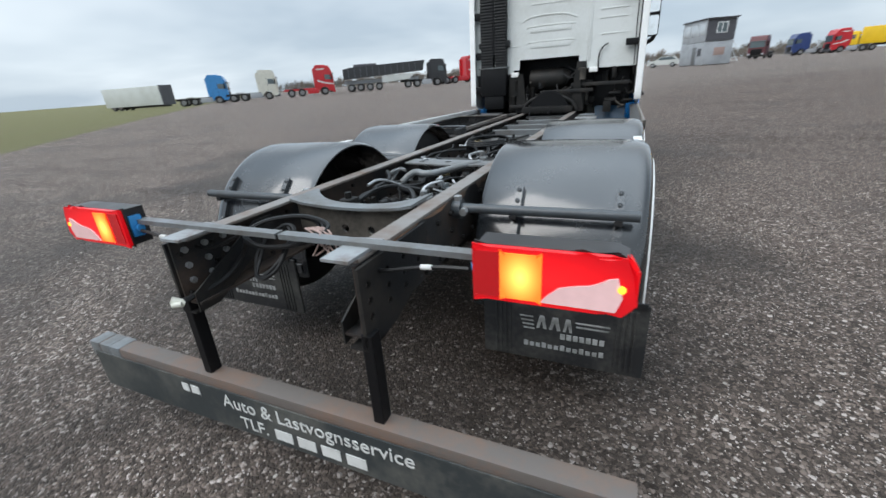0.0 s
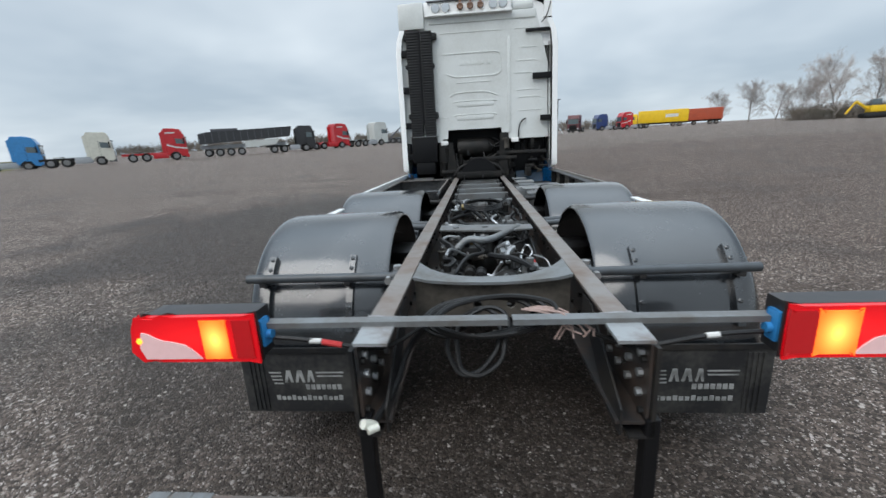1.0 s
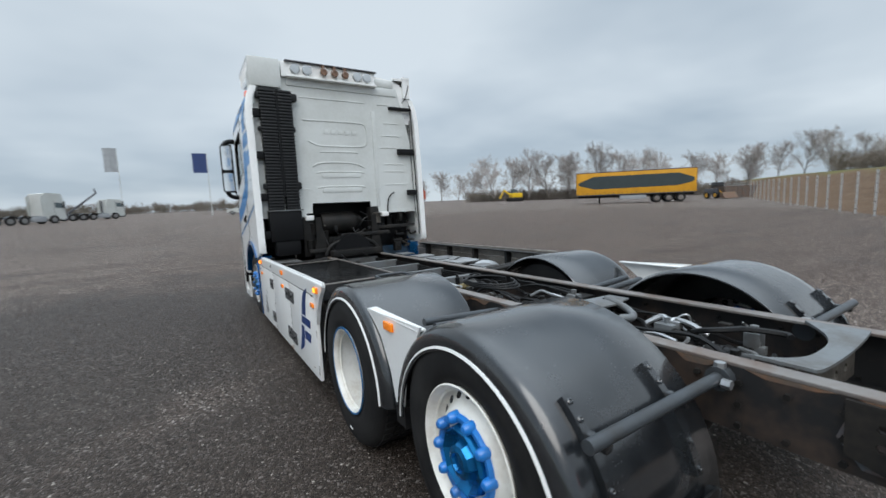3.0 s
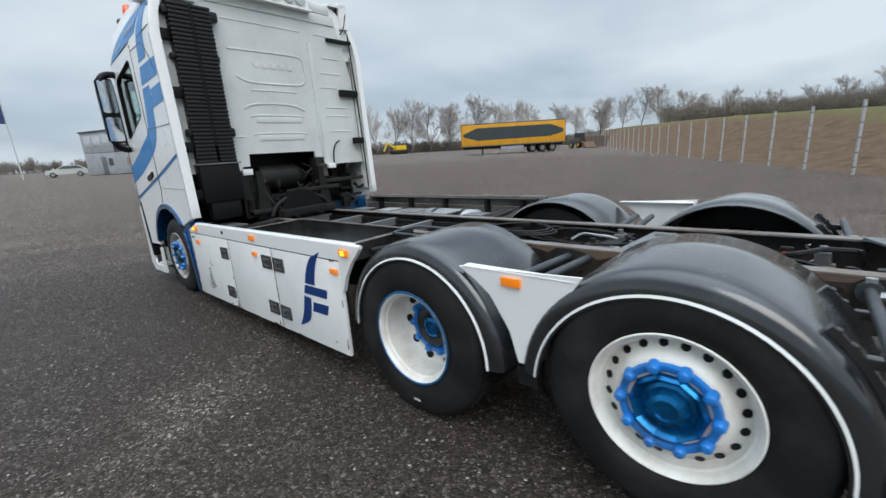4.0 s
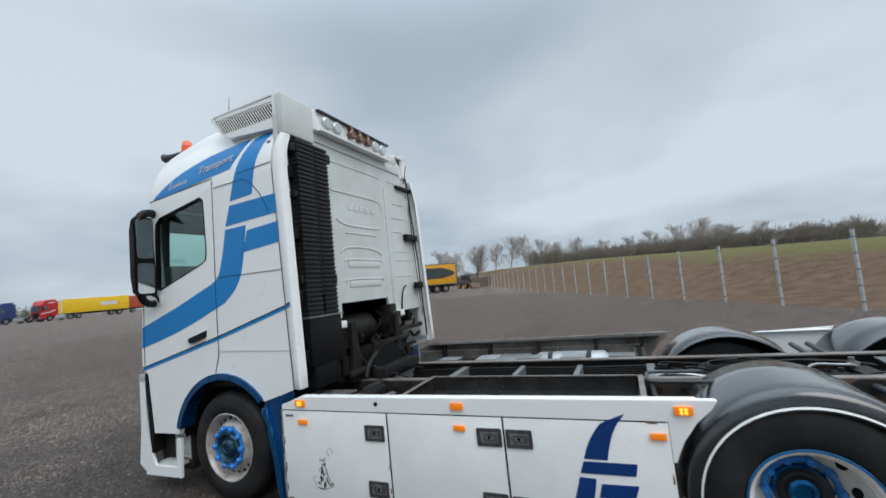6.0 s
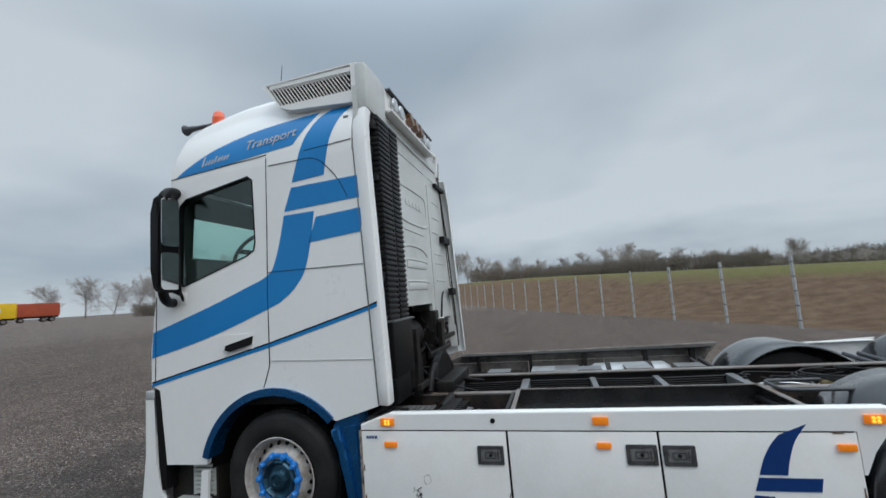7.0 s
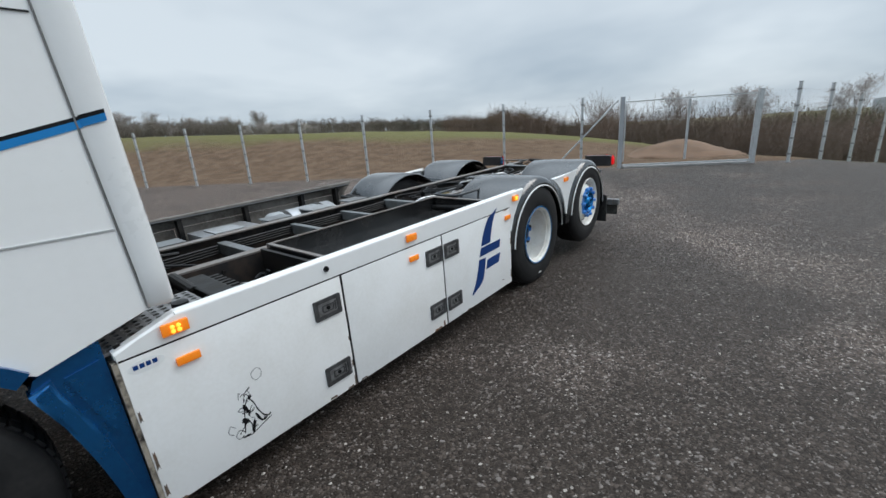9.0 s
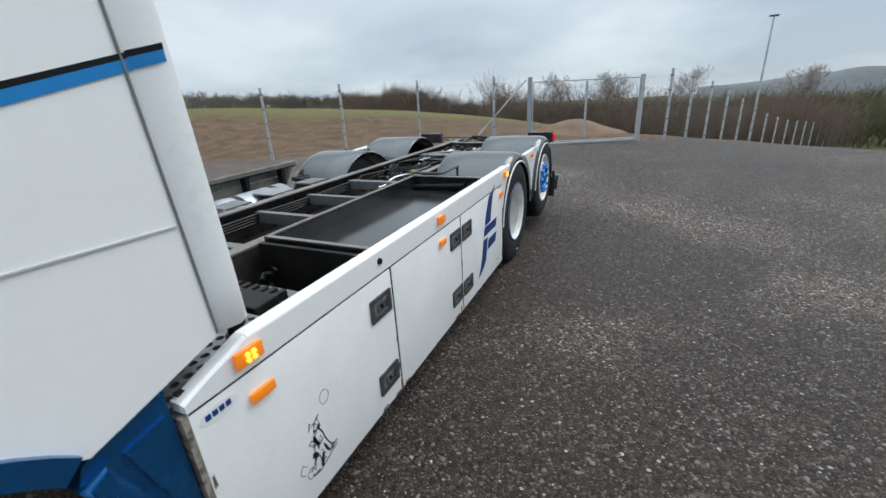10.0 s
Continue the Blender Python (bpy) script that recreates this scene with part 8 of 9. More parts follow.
# far-side deflector, its frame and clips
df = plate(bmesh.new(), [(4.90, 3.60), (4.70, 3.585), (4.668, 3.0), (4.622, 2.36), (4.585, 1.14), (4.68, 1.12), (4.80, 3.0)], [], "x", 1.165, 1.178)
dfo = part("side_deflector", df, M["white_dirty"], truck, "narrow side air deflector on black clips", smooth=False)
ed = bmesh.new()
tube(ed, [(1.172, 4.70, 3.585), (1.172, 4.668, 3.0), (1.172, 4.622, 2.36), (1.172, 4.585, 1.14)], 0.010, 8, 1)
tube(ed, [(1.14, 4.66, 2.95), (1.12, 4.63, 2.2), (1.14, 4.60, 1.4)], 0.006, 6, 1)
tube(ed, [(1.16, 4.66, 3.5), (1.10, 4.66, 3.3), (1.02, 4.64, 3.22)], 0.008, 6, 1)
part("deflector_edge", ed, M["frame"], dfo)
for z, x0, y in ((3.12, 0.78, 4.625), (2.455, 0.885, 4.60), (1.815, 1.005, 4.575)):
    part("deflector_clip", boxed(x0, 1.168, y - 0.012, y + 0.05, z - (0.022 if z > 3 else 0.042), z + (0.022 if z > 3 else 0.042), bevel=0.006), M["black"], dfo)
bm = bmesh.new()
tube(bm, [(0.66, 4.64, 1.50), (0.66, 4.62, 1.70), (0.72, 4.62, 1.80), (0.78, 4.62, 1.82)], 0.010, 6)
part("wiring", bm, M["hose"], truck)
for x in (-0.56, 0.60):
    part("lock_catch", boxed(x - 0.06, x + 0.06, 4.60, 4.67, 1.46, 1.53, bevel=0.012), M["white_dirty"], truck)

# machinery under and behind the cab
mc = bmesh.new()
lathe(mc, [(-0.36, 0.03), (-0.35, 0.15), (-0.30, 0.165), (0.14, 0.165), (0.18, 0.14), (0.26, 0.10), (0.28, 0.02)], 28, "x", (0, 4.86, 1.40))
part("silencer", mc, M["steel_dark"], truck, "round black canister behind the cab")
mc = bmesh.new()
box(mc, -0.55, 0.55, 4.75, 5.0, 1.0, 1.2, bevel=0.02)
box(mc, 0.36, 0.50, 4.62, 4.8, 0.95, 1.62, bevel=0.02)
box(mc, -0.66, -0.50, 4.62, 4.8, 0.95, 1.50, bevel=0.02)
box(mc, -0.45, 0.42, 5.0, 6.2, 0.75, 1.22, bevel=0.05)
box(mc, -0.36, 0.36, 4.30, 4.45, 0.93, 1.02, bevel=0.01)
part("engine_block", mc, M["steel_dark"], truck, "dark engine and cab mounts")
mc = bmesh.new()
lathe(mc, [(4.46, 0.30), (4.52, 0.31), (4.56, 0.27), (4.58, 0.12)], 30, "y", (0, 0, 0.93))
part("flywheel_bell", mc, M["black"], truck)
# added black block that stands in for the shade of the open cavity
part("cavity_block", boxed(0.60, 1.12, 4.92, 5.10, 0.95, 1.60, bevel=0.03), M["black"], truck, "black block added for the dark of the cavity behind the cab")
guard = bmesh.new()
rows = [[guard.verts.new((x, y, z)) for x in (0.64, 1.12)] for y, z in arc(*ARCH, 0.66, 172, 128, 8)]
for a, b in zip(rows, rows[1:]):
    guard.faces.new((a[0], a[1], b[1], b[0]))
ext = bmesh.ops.extrude_face_region(guard, geom=list(guard.faces))
bmesh.ops.translate(guard, vec=(0, -0.012, 0.006), verts=[v for v in ext["geom"] if isinstance(v, bmesh.types.BMVert)])
part("inner_guard", guard, M["skirt_blue"], truck, "dull blue inner wheel guard")
# brackets, pipes, filters and fittings crowded round the cab mounts
rc = random.Random(91)
for k in range(54):
    x, y, z = rc.uniform(-0.66, 1.08), rc.uniform(4.60, 4.95), rc.uniform(0.95, 1.52)
    if abs(x) < 0.34 and z > 1.2:
        y = rc.uniform(4.72, 4.95)
    tone = M[rc.choice(("steel_dark", "steel_dark", "hose", "frame", "grubby"))]
    kind_ = rc.randrange(3)
    if kind_ == 0:
        a, b, c = rc.uniform(0.02, 0.07), rc.uniform(0.02, 0.06), rc.uniform(0.02, 0.08)
        bm = boxed(x - a, x + a, y - b, y + b, z - c, z + c, bevel=0.008)
        cyl(bm, (x, y - b, z), (x, y - b - 0.025, z), 0.012, seg=8)
        part("bracket", bm, tone, truck)
    elif kind_ == 1:
        r = rc.uniform(0.025, 0.06)
        bm = bmesh.new()
        lathe(bm, [(-0.09, r * 0.5), (-0.08, r), (0.05, r), (0.06, r * 1.1), (0.075, r * 1.1), (0.08, r * 0.4)], 14, rc.choice("xz"), (x, y, z))
        part("filter", bm, tone, truck)
    else:
        pts = [Vector((x, y, z))]
        for _ in range(4):
            pts.append(pts[-1] + Vector((rc.uniform(-0.14, 0.14), rc.uniform(-0.06, 0.05), rc.uniform(-0.12, 0.08))))
            pts[-1].z = max(0.94, pts[-1].z)
        part("pipe", tube(bmesh.new(), pts, rc.choice((0.009, 0.012, 0.018)), 7), tone, truck)
for x0, x1, y, z in ((-0.62, 0.10, 4.52, 1.03), (-0.15, 0.62, 4.56, 1.22), (0.30, 1.10, 4.62, 1.30)):
    part("cross_tie", boxed(x0, x1, y - 0.02, y + 0.02, z - 0.025, z + 0.025, bevel=0.006), M["frame"], truck)
rh = random.Random(33)
for k in range(2):
    x = rh.uniform(-0.6, 0.6)
    pts = [(x, 4.68, rh.uniform(1.1, 1.45)), (x + rh.uniform(-0.1, 0.1), 4.55, rh.uniform(0.98, 1.2)), (x * 0.7, 4.42, rh.uniform(0.93, 1.0)), (x * 0.6, 4.1, rh.uniform(0.84, 0.95))]
    part("air_hose", tube(bmesh.new(), pts, rh.choice((0.007, 0.009, 0.012)), 6), M["hose"], truck)
for x in (-0.44, 0.40):
    part("cab_bracket", plate(bmesh.new(), [(x - 0.10, 0.93), (x + 0.10, 0.93), (x + 0.05, 1.22), (x + 0.02, 1.50), (x - 0.05, 1.50), (x - 0.06, 1.2)], [], "y", 4.56, 4.60), M["steel_dark"], truck, "dark cab support bracket", smooth=False)
arch_bm = tube(bmesh.new(), [(-0.40, 4.50, 0.95), (-0.34, 4.50, 1.08), (-0.15, 4.50, 1.16), (0.15, 4.50, 1.16), (0.34, 4.50, 1.08), (0.40, 4.50, 0.95)], 0.03, 10)
part("cab_hoop", arch_bm, M["steel_dark"], truck)
part("cab_floor_pan", boxed(-1.16, 1.16, 5.25, 6.5, 1.06, 1.20), M["black"], truck, smooth=False)
part("cab_rear_pan", boxed(-1.19, 1.19, 4.70, 5.20, 1.70, 1.716), M["black"], truck, smooth=False)
part("cab_rear_bulkhead", boxed(-1.19, 1.19, 5.18, 5.20, 1.0, 1.70), M["black"], truck, smooth=False)

# roof fittings
bc = bmesh.new()
lathe(bc, [(3.26, 0.055), (3.345, 0.055), (3.35, 0.050), (3.385, 0.046), (3.405, 0.03), (3.41, 0.001)], 18, "z", (-1.0, 6.11, 0.175))
part("beacon", bc, M["beacon"], truck, "orange roof beacon")
hn = bmesh.new()
lathe(hn, [(6.12, 0.015), (6.34, 0.02), (6.43, 0.03), (6.48, 0.05)], 16, "y", (-1.0, 0, 3.475))
box(hn, -1.02, -0.98, 6.19, 6.23, 3.30, 3.475)
part("air_horn", hn, M["grey_dark"], truck, "grey roof air horn")
vs = bmesh.new()
plate(vs, [(6.40, 3.02), (6.52, 2.97), (6.50, 2.94), (6.39, 2.97)], [], "x", -1.1, 1.1)
part("sun_visor", vs, M["grey_dark"], truck, smooth=False)
an = bmesh.new()
cyl(an, (-1.0, 5.48, 3.5), (-1.02, 5.42, 3.86), 0.006, 0.002, 6)
part("antenna", an, M["black"], truck)

# ---- parked vehicles and cabins at the far side of the yard ----


def disc_wheel(parent, x, y, r, hub, w_=0.3):
    e = new("wheel")
    e.parent = parent
    e.matrix_local = Matrix.Translation((x, y, r))
    bm = bmesh.new()
    lathe(bm, [(-w_ / 2, r * 0.6), (-w_ / 2, r * 0.92), (-w_ / 3, r), (w_ / 3, r), (w_ / 2, r * 0.92), (w_ / 2, r * 0.6)], 24, closed=True)
    part("tyre", bm, M["rubber"], e)
    bm = bmesh.new()
    lathe(bm, [(-w_ / 2 + 0.02, r * 0.6), (-w_ / 2 + 0.05, r * 0.4), (-w_ / 2 + 0.0, r * 0.25), (-w_ / 2, 0.001)], 20)
    lathe(bm, [(w_ / 2 - 0.02, r * 0.6), (w_ / 2 - 0.05, r * 0.4), (w_ / 2 - 0.0, r * 0.25), (w_ / 2, 0.001)], 20)
    part("rim", bm, hub, e)
    return e


def far_truck(x, y, heading, paint, label, tall=3.7, axles=(0.0, 1.35, 4.4), frame_paint=None, sweep=True, chassis_from=-1.0):
    root = thing("truck", pose(x, y, height(x, y), 0, 0, -heading), label, "truck", "parked trucks")
    y0 = axles[-1] - 0.9
    y1 = axles[-1] + 1.35
    top = tall
    prof = [(y0, 0.85), (y0, top - 0.15), (y0 + 0.15, top)] + ([(y0 + 1.15, top - 0.02), (y0 + 1.75, top - 0.22)] if sweep else [(y0 + 1.7, top - 0.05), (y0 + 1.95, top - 0.2)]) + [(y1 - 0.16, top - 0.80), (y1 - 0.02, 1.7), (y1, 0.5), (y1 - 0.35, 0.35)] + [(yy, zz) for yy, zz in arc(axles[-1], 0.5, 0.62, 0, 180, 10)]
    bm = plate(bmesh.new(), prof, [], "x", -1.22, 1.22)
    bmesh.ops.bevel(bm, geom=[e for e in bm.edges if abs(e.verts[0].co.x - e.verts[1].co.x) < 0.01 and e.calc_length() > 0.3], offset=0.05, segments=1, affect="EDGES")
    part("cab", bm, paint, root, smooth=False)
    for sx in (-1, 1):
        part("side_window", plate(bmesh.new(), [(y1 - 1.15, 2.6), (y1 - 0.42, 2.5), (y1 - 0.30, 1.9), (y1 - 1.15, 1.95)], [], "x", sx * 1.225, sx * 1.23), M["far_glass"], root, smooth=False)
        part("mirror", boxed(sx * 1.28, sx * 1.48, y1 - 0.35, y1 - 0.22, 1.9, 2.6, bevel=0.02), M["black"], root)
        part("skirt", boxed(sx * 1.0, sx * 1.2, axles[-2] + 0.75, y0 + 0.1, 0.3, 0.95, bevel=0.04), frame_paint or M["grey_box"], root)
    part("windscreen", plate(bmesh.new(), [(-1.05, 2.65), (1.05, 2.65), (1.1, 1.75), (-1.1, 1.75)], [], "y", y1 - 0.02, y1 + 0.02), M["far_glass"], root, smooth=False)
    part("grille", boxed(-0.8, 0.8, y1 + 0.0, y1 + 0.03, 0.6, 1.5, bevel=0.02), M["black"], root)
    part("bumper", boxed(-1.22, 1.22, y1 - 0.30, y1 + 0.06, 0.30, 0.62, bevel=0.05), frame_paint or M["grey_dark"], root)
    part("sun_visor", plate(bmesh.new(), [(y1 - 0.17, 2.78), (y1 + 0.10, 2.70), (y1 + 0.09, 2.60), (y1 - 0.10, 2.68)], [], "x", -1.12, 1.12), M["far_glass"], root, smooth=False)
    for sx in (-1, 1):
        part("headlamp", boxed(sx * 0.82, sx * 1.16, y1 + 0.02, y1 + 0.075, 0.62, 0.84, bevel=0.02), M["lamp_glass"], root)
        part("door_line", boxed(sx * 1.218, sx * 1.226, y1 - 1.26, y1 - 1.235, 0.95, 2.75), M["black"], root, smooth=False)
        part("cab_step", boxed(sx * 1.02, sx * 1.215, y1 - 0.62, y1 - 0.30, 0.30, 0.52, bevel=0.03), M["black"], root)
        part("side_fairing", plate(bmesh.new(), [(y0, 1.0), (y0, top - 0.25), (y0 - 0.32, top - 0.45), (y0 - 0.30, 1.0)], [], "x", sx * 1.14, sx * 1.20), paint, root, smooth=False)
        if paint == M["red"]:
            part("pale_stripe", plate(bmesh.new(), [(y0 + 0.10, 1.75), (y0 + 1.0, 1.45), (y1 - 0.05, 1.28), (y1 - 0.05, 1.42), (y0 + 1.0, 1.62), (y0 + 0.10, 1.98)], [], "x", sx * 1.222, sx * 1.228), M["white_print"], root, "pale sweeping stripe", smooth=False)
            part("pale_stripe", plate(bmesh.new(), [(y0 + 0.15, top - 0.62), (y0 + 1.1, top - 0.62), (y0 + 1.25, top - 0.46), (y0 + 0.15, top - 0.46)], [], "x", sx * 1.222, sx * 1.228), M["white_print"], root, smooth=False)
    fr = bmesh.new()
    for sx in (-1, 1):
        box(fr, sx * 0.35, sx * 0.45, chassis_from, y0 + 0.3, 0.75, 1.0)
    box(fr, -0.45, 0.45, chassis_from, chassis_from + 0.1, 0.7, 1.0)
    part("chassis", fr, frame_paint or M["frame"], root, smooth=False)
    fw = bmesh.new()
    lathe(fw, [(1.05, 0.5), (1.12, 0.48), (1.12, 0.1)], 20, "z", (0, (axles[0] + axles[-2]) / 2, 0))
    part("fifth_wheel", fw, M["frame"], root)
    for ya in axles:
        for sx in (-1, 1):
            disc_wheel(root, sx * 1.05, ya, 0.5, M["latch"])
            if ya != axles[-1]:
                gd = bmesh.new()
                rows = [[gd.verts.new((sx * xx, yy, zz)) for xx in (0.85, 1.24)] for yy, zz in arc(ya, 0.5, 0.58, 25, 155, 8)]
                for a, b in zip(rows, rows[1:]):
                    gd.faces.new((a[0], a[1], b[1], b[0]))
                part("fender", gd, frame_paint or M["plastic"], root)
    return root


HEAD = 48.6
far_truck(-54.6, 38.6, HEAD, M["sky_blue"], "light blue tractor unit with a dark rear cab wall", 3.75)
far_truck(-47.5, 40.6, HEAD, M["cream"], "cream high-roof tractor unit", 3.7, sweep=False)
far_truck(-41.2, 44.6, HEAD, M["red"], "bright red tractor unit with red fenders", 3.8, frame_paint=M["red"])
far_truck(-25.0, 60.3, HEAD - 4, M["red"], "red tractor unit with a white cab pattern", 3.75, frame_paint=M["red"])
far_truck(-19.6, 64.4, HEAD - 4, M["pale"], "white tractor unit with open chassis", 3.75, sweep=False)
tipper = far_truck(-28.2, 54.2, 60, M["black_paint"], "black tractor with a black tipping semitrailer", 3.5, axles=(0.0, 1.3, 4.2), sweep=False)
tb = plate(bmesh.new(), [(-8.9, 1.6), (2.2, 2.15), (2.55, 3.45), (-7.9, 3.1), (-8.9, 2.9)], [], "x", -1.25, 1.25)
part("tipper_body", tb, M["black_paint"], tipper, "long black tipping body", smooth=False)
tb = bmesh.new()
for k in range(12):
    y = -8.2 + 0.85 * k
    for sx in (-1, 1):
        box(tb, sx * 1.25, sx * 1.32, y, y + 0.08, 1.75 + 0.045 * k, 2.95 + 0.035 * k)
tagged(part("body_ribs", tb, M["grey_dark"], tipper, smooth=False), kind="stuff")
part("cover_roll", boxed(-0.6, 0.6, -7.4, -4.2, 3.1, 3.5, bevel=0.12), M["grey_dark"], tipper)
part("trailer_frame", boxed(-0.5, 0.5, -8.9, 1.6, 1.0, 1.45, bevel=0.03), M["grey_box"], tipper)
part("trailer_skirt", plate(bmesh.new(), [(-3.6, 0.95), (0.2, 1.15), (0.9, 1.9), (-3.6, 1.75)], [], "x", -1.2, 1.2), M["pale"], tipper, "pale side skirt", smooth=False)
for ya in (-8.0, -6.7, -5.4, -4.1):
    for sx in (-1, 1):
        disc_wheel(tipper, sx * 1.05, ya, 0.5, M["latch"])
hook = far_truck(-16.6, 78.6, HEAD + 6, M["pale"], "white hook-lift truck with a raised dark arm", 3.1, axles=(0.0, 1.3, 2.6, 5.6), sweep=False, chassis_from=-1.6)
hk = bmesh.new()
cyl(hk, (0, 0.0, 1.1), (0, 3.9, 4.1), 0.16, 0.12, 8)
cyl(hk, (0, 3.9, 4.1), (0, 3.7, 4.8), 0.12, 0.07, 8)
box(hk, -0.1, 0.1, 4.3, 4.5, 1.0, 2.9)
part("hook_arm", hk, M["grey_dark"], hook)
far_truck(23.0, 94.0, 205, M["maroon"], "dark tractor unit with an orange cab front", 3.6, sweep=False, frame_paint=M["frame"])
far_truck(32.8, 97.4, 262, M["deep_blue"], "dark blue tractor unit", 3.6)
far_truck(37.4, 95.0, 262, M["red"], "red tractor unit beside the yellow lorry", 3.7)


def box_lorry(x, y, heading, paint, length, z0, z1, label, wheels, category="trailer"):
    root = thing("trailer", pose(x, y, height(x, y), 0, 0, -heading), label, category, "parked trailers")
    part("body", boxed(-1.27, 1.27, -length / 2, length / 2, z0, z1, bevel=0.04), paint, root)
    part("chassis", boxed(-0.5, 0.5, -length / 2 + 0.1, length / 2 - 0.2, z0 - 0.35, z0, bevel=0.02), M["frame"], root)
    for ya in wheels:
        for sx in (-1, 1):
            disc_wheel(root, sx * 1.08, ya, 0.5, M["frame_top"])
    return root


yl = box_lorry(44.2, 101.9, 292, M["yellow"], 10.4, 1.1, 3.85, "bright yellow box lorry", (-3.6, -2.3, 3.8), "lorry")
part("cab", boxed(-1.2, 1.2, 5.35, 7.2, 0.6, 3.3, bevel=0.25), M["yellow"], yl)
part("side_window", boxed(-1.22, 1.22, 5.9, 6.8, 2.0, 2.7), M["far_glass"], yl)
part("print_panel", boxed(-1.276, -1.27, -3.2, -0.6, 2.2, 2.9), M["white_print"], yl)
ob_ = box_lorry(58.2, 111.2, 292, M["orange_box"], 8.0, 1.2, 4.0, "rust-orange container on a chassis", (-2.8, -1.5, 2.0))
rb_ = bmesh.new()
for k in range(26):
    y = -3.85 + 0.3 * k
    for sx in (-1, 1):
        box(rb_, sx * 1.27, sx * 1.30, y, y + 0.14, 1.35, 3.85)
tagged(part("corrugation", rb_, M["orange_box"], ob_, smooth=False), kind="stuff")
wt = box_lorry(-77, 46.5, HEAD + 30, M["pale"], 12.0, 0.6, 3.6, "long pale box trailer beyond the verge", (-4.5, -3.2))
part("rear_frame", boxed(-1.3, 1.3, 5.9, 6.05, 0.5, 3.65), M["grey_dark"], wt)

# yellow and black curtain trailer
ct = box_lorry(46.4, 29.8, -38, M["amber_tarp"], 13.6, 1.12, 3.95, "amber and anthracite curtain trailer standing alone", (-3.9, -2.6, -5.2))
for sx in (-1, 1):
    part("dark_field", plate(bmesh.new(), [(6.55, 2.55), (6.5, 2.75), (4.7, 3.45), (-4.9, 3.45), (-6.55, 2.85), (-6.6, 2.5), (-6.3, 2.3), (-4.8, 1.95), (4.6, 1.85), (6.4, 2.35)], [], "x", sx * 1.274, sx * 1.280), M["anthracite"], ct, "anthracite field on the curtain", smooth=False)
    part("rave", boxed(sx * 1.26, sx * 1.30, -6.8, 6.8, 1.05, 1.18, bevel=0.01), M["grey_dark"], ct)
    part("roof_edge", boxed(sx * 1.22, sx * 1.30, -6.8, 6.8, 3.92, 4.0, bevel=0.01), M["grey_dark"], ct)
    part("side_guard", boxed(sx * 1.2, sx * 1.24, -1.4, 1.6, 0.5, 0.95, bevel=0.01), M["grey_box"], ct)
    part("landing_leg", boxed(sx * 0.7, sx * 0.82, 3.9, 4.05, 0.0, 1.0), M["frame"], ct)
    bk = bmesh.new()
    for k in range(26):
        y = -6.5 + 0.52 * k
        box(bk, sx * 1.275, sx * 1.284, y, y + 0.035, 1.2, 1.42)
    tagged(part("straps", bk, M["grey_dark"], ct, smooth=False), kind="stuff")
part("rear_doors", boxed(-1.27, 1.27, -6.86, -6.8, 1.1, 3.98, bevel=0.02), M["grey_dark"], ct)
part("bulkhead", boxed(-1.27, 1.27, 6.8, 6.86, 1.1, 3.98, bevel=0.02), M["grey_dark"], ct)

# loader and rusty skip behind the trailer
ld = thing("wheel_loader", pose(62.5, 27.0, height(62.5, 27.0), 0, 0, 150) @ Matrix.Diagonal((0.75, 0.75, 0.75, 1)), "small dark loader with a bucket", "loader")
part("body", boxed(-1.1, 1.1, -2.4, 1.2, 0.8, 1.9, bevel=0.15), M["grey_dark"], ld)
part("cabin", boxed(-0.75, 0.75, -1.0, 0.6, 1.9, 3.1, bevel=0.12), M["black_paint"], ld)
part("bucket", plate(bmesh.new(), [(2.4, 0.2), (3.5, 0.1), (2.8, 1.2), (2.3, 1.1)], [], "x", -1.3, 1.3), M["rust"], ld, smooth=False)
ab_ = bmesh.new()
for sx in (-0.6, 0.6):
    cyl(ab_, (sx, 0.9, 1.7), (sx, 2.4, 0.7), 0.12, seg=8)
part("arm", ab_, M["amber_tarp"], ld)
for ya in (-1.5, 0.9):
    for sx in (-1, 1):
        disc_wheel(ld, sx * 1.0, ya, 0.65, M["amber_tarp"], 0.5)
sk_ = thing("skip", pose(63.6, 25.4, height(63.6, 25.4), 0, 0, 60), "rust-brown open steel skip", "skip")
part("body", plate(bmesh.new(), [(-1.9, 0.15), (1.9, 0.15), (2.4, 1.7), (-2.4, 1.7)], [], "x", -1.1, 1.1), M["bar"], sk_, smooth=False)
rb2 = bmesh.new()
for k in range(6):
    for sx in (-1, 1):
        box(rb2, sx * 1.1, sx * 1.16, -1.8 + 0.7 * k, -1.7 + 0.7 * k, 0.2, 1.65)
tagged(part("ribs", rb2, M["bar"], sk_, smooth=False), kind="stuff")
ex = thing("excavator", pose(62.3, 69.2, height(62.3, 69.2), 0, 0, 70), "small yellow excavator at the yard's far edge", "excavator")
part("house", boxed(-1.0, 1.0, -1.5, 1.0, 0.9, 1.9, bevel=0.15), M["yellow"], ex)
part("cabin", boxed(-0.9, 0.1, -0.2, 1.0, 1.9, 2.8, bevel=0.1), M["far_glass"], ex)
for sx in (-1, 1):
    part("track", boxed(sx * 0.7, sx * 1.2, -1.7, 1.7, 0.0, 0.8, bevel=0.3), M["rubber"], ex)
bm = bmesh.new()
cyl(bm, (0, 1.0, 1.4), (0, 2.6, 2.6), 0.2, seg=8)
cyl(bm, (0, 2.6, 2.6), (0, 3.6, 0.8), 0.16, seg=8)
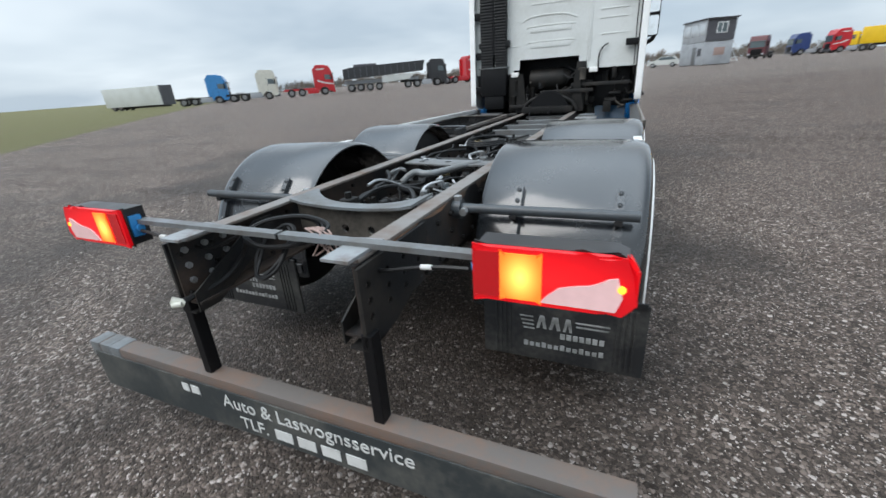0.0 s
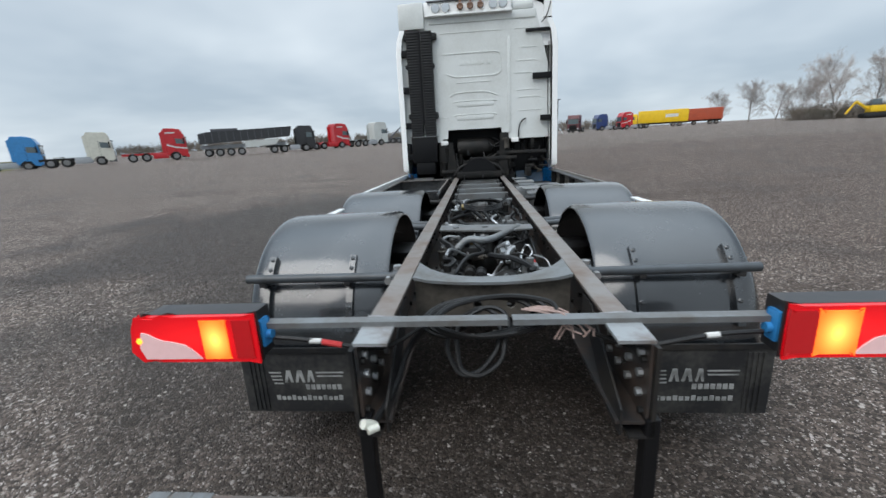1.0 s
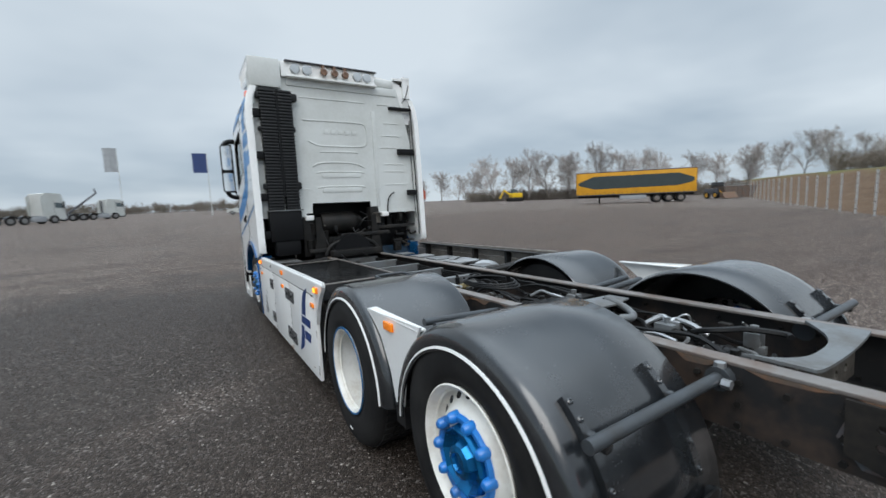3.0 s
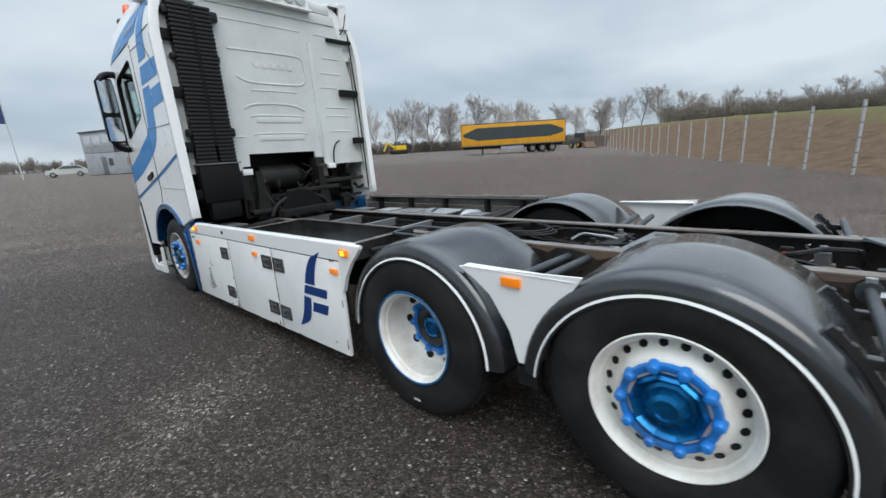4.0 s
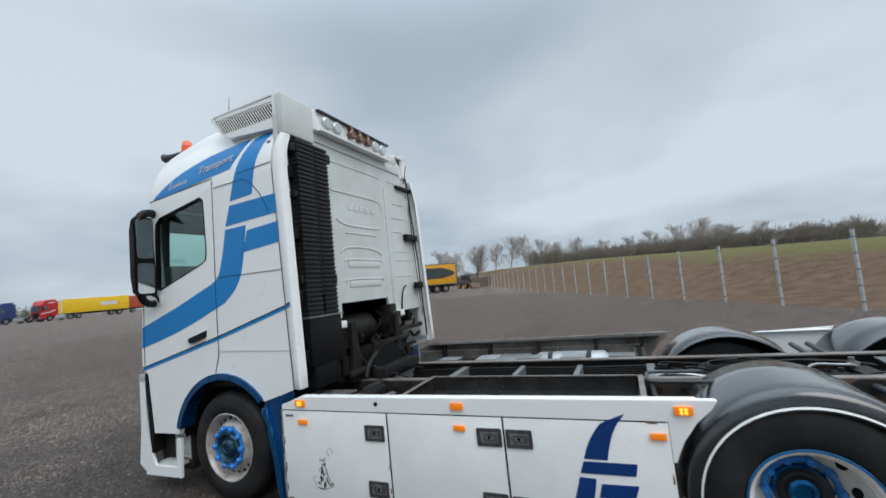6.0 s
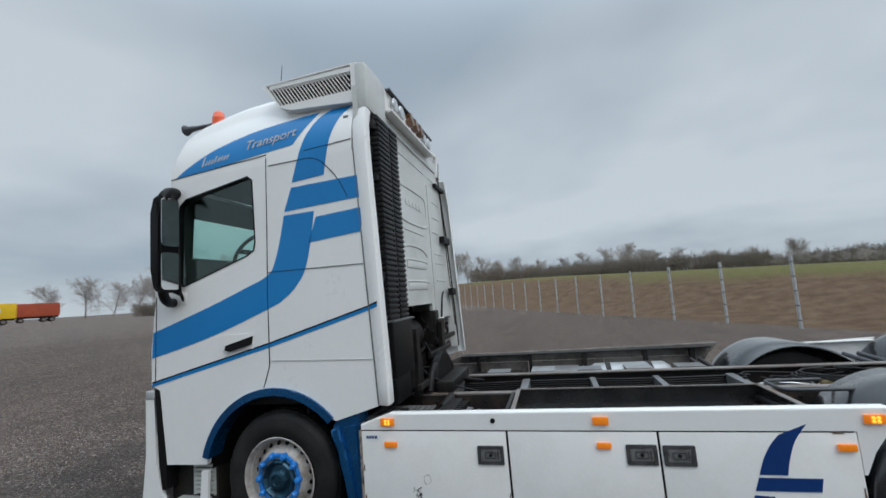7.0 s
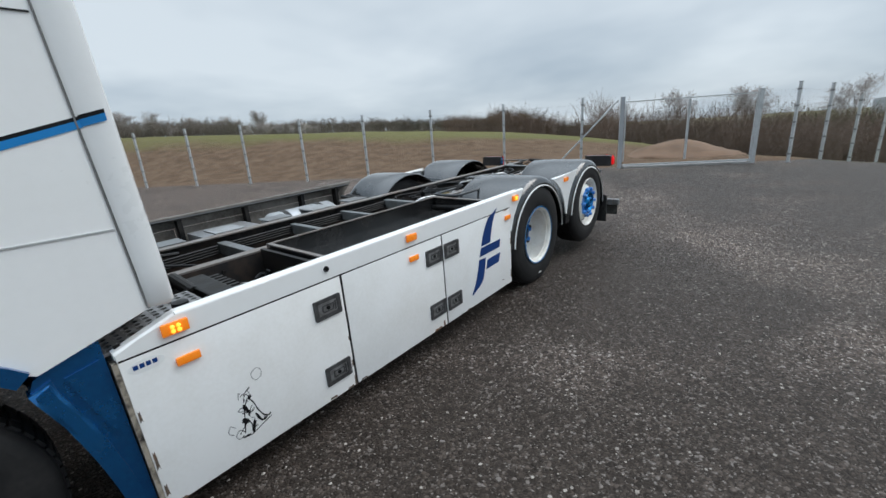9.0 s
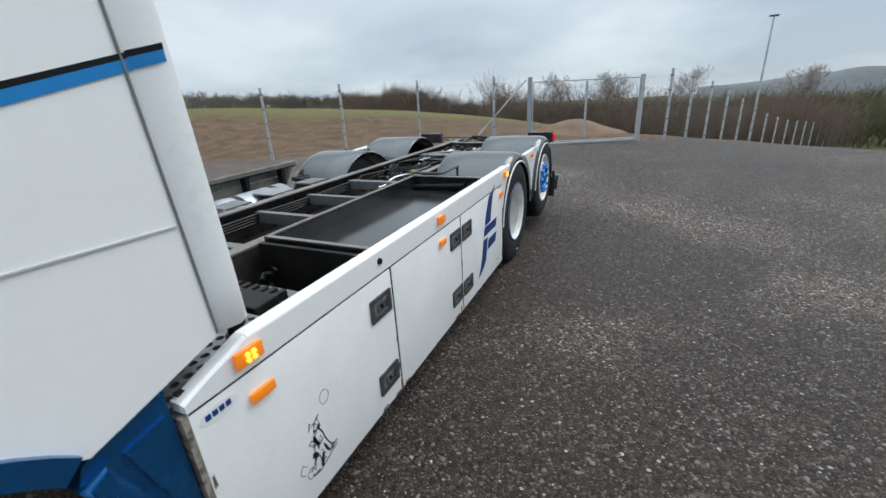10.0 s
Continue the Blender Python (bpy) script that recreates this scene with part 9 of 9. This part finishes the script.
part("boom", bm, M["yellow"], ex)

# two stacked site cabins
sc = thing("site_cabin", pose(10.2, 67.2, height(10.2, 67.2), 0, 0, 20), "two stacked grey site cabins with a dark upper front", "site cabin")
part("lower_cabin", boxed(-1.75, 1.75, -3.0, 3.0, 0.05, 2.7, bevel=0.04), M["grey_box"], sc)
part("upper_cabin", boxed(-1.75, 1.75, -3.0, 3.0, 2.74, 5.25, bevel=0.04), M["grey_box"], sc)
part("dark_front", boxed(-1.72, 1.72, -3.05, -3.0, 2.8, 5.2), M["grey_dark"], sc)
part("roof", boxed(-1.9, 1.95, -3.3, 3.1, 5.25, 5.4, bevel=0.03), M["grey_dark"], sc)
wf = part("upper_window", boxed(-0.55, 0.75, -3.075, -3.05, 3.65, 4.85, bevel=0.01), M["white"], sc, "white-framed upper window")
for x0, x1 in ((-0.47, 0.05), (0.13, 0.67)):
    part("pane", boxed(x0, x1, -3.085, -3.07, 3.73, 4.77), M["far_glass"], wf, smooth=False)
for k in range(7):
    part("stair_tread", boxed(1.85, 2.75, -2.9 + 0.42 * k, -2.6 + 0.42 * k, 0.35 * k + 0.3, 0.35 * k + 0.36), M["zinc"], sc, smooth=False)
for x in (1.85, 2.75):
    rl_ = bmesh.new()
    cyl(rl_, (x, -2.8, 1.2), (x, -0.2, 3.7), 0.04, seg=8)
    cyl(rl_, (x, -2.8, 0.3), (x, -0.2, 2.6), 0.05, seg=8)
    part("stair_rail", rl_, M["zinc"], sc)
for y0 in (-2.7, -0.9, 0.9):
    part("side_window", boxed(-1.78, -1.75, y0, y0 + 1.55, 3.45, 4.85, bevel=0.01), M["lamp_glass"], sc)
part("side_door", boxed(-1.78, -1.75, -1.2, -0.2, 0.1, 2.2, bevel=0.01), M["cross"], sc)
part("side_window", boxed(-1.78, -1.75, -2.4, -1.6, 1.1, 2.0, bevel=0.01), M["grey_dark"], sc)
part("notice_board", boxed(-0.5, 0.8, -3.04, -3.0, 1.1, 2.0, bevel=0.01), M["tape"], sc, "brown and yellow notice board")
bl = bmesh.new()
for sx in (-1.6, 1.6):
    for y in (-2.8, 2.8):
        box(bl, sx - 0.15, sx + 0.15, y - 0.15, y + 0.15, -0.3, 0.06)
part("footing", bl, M["concrete"], sc, smooth=False)

# parked car by the cabins
cr = thing("car", pose(5.6, 71.0, height(5.6, 71.0), 0, 0, 80), "pale silver parked hatchback car", "car")
part("body", plate(bmesh.new(), [(-2.1, 0.35), (-2.1, 0.85), (-1.9, 0.95), (-1.3, 1.4), (0.2, 1.42), (0.95, 0.98), (1.9, 0.85), (2.05, 0.6), (2.0, 0.35)], [], "x", -0.85, 0.85), M["pale"], cr, smooth=False)
part("windows", plate(bmesh.new(), [(-1.75, 0.98), (-1.22, 1.34), (0.15, 1.36), (0.75, 1.0)], [], "x", -0.86, 0.86), M["far_glass"], cr, smooth=False)
for ya in (-1.3, 1.3):
    for sx in (-1, 1):
        disc_wheel(cr, sx * 0.78, ya, 0.31, M["alu"], 0.2)
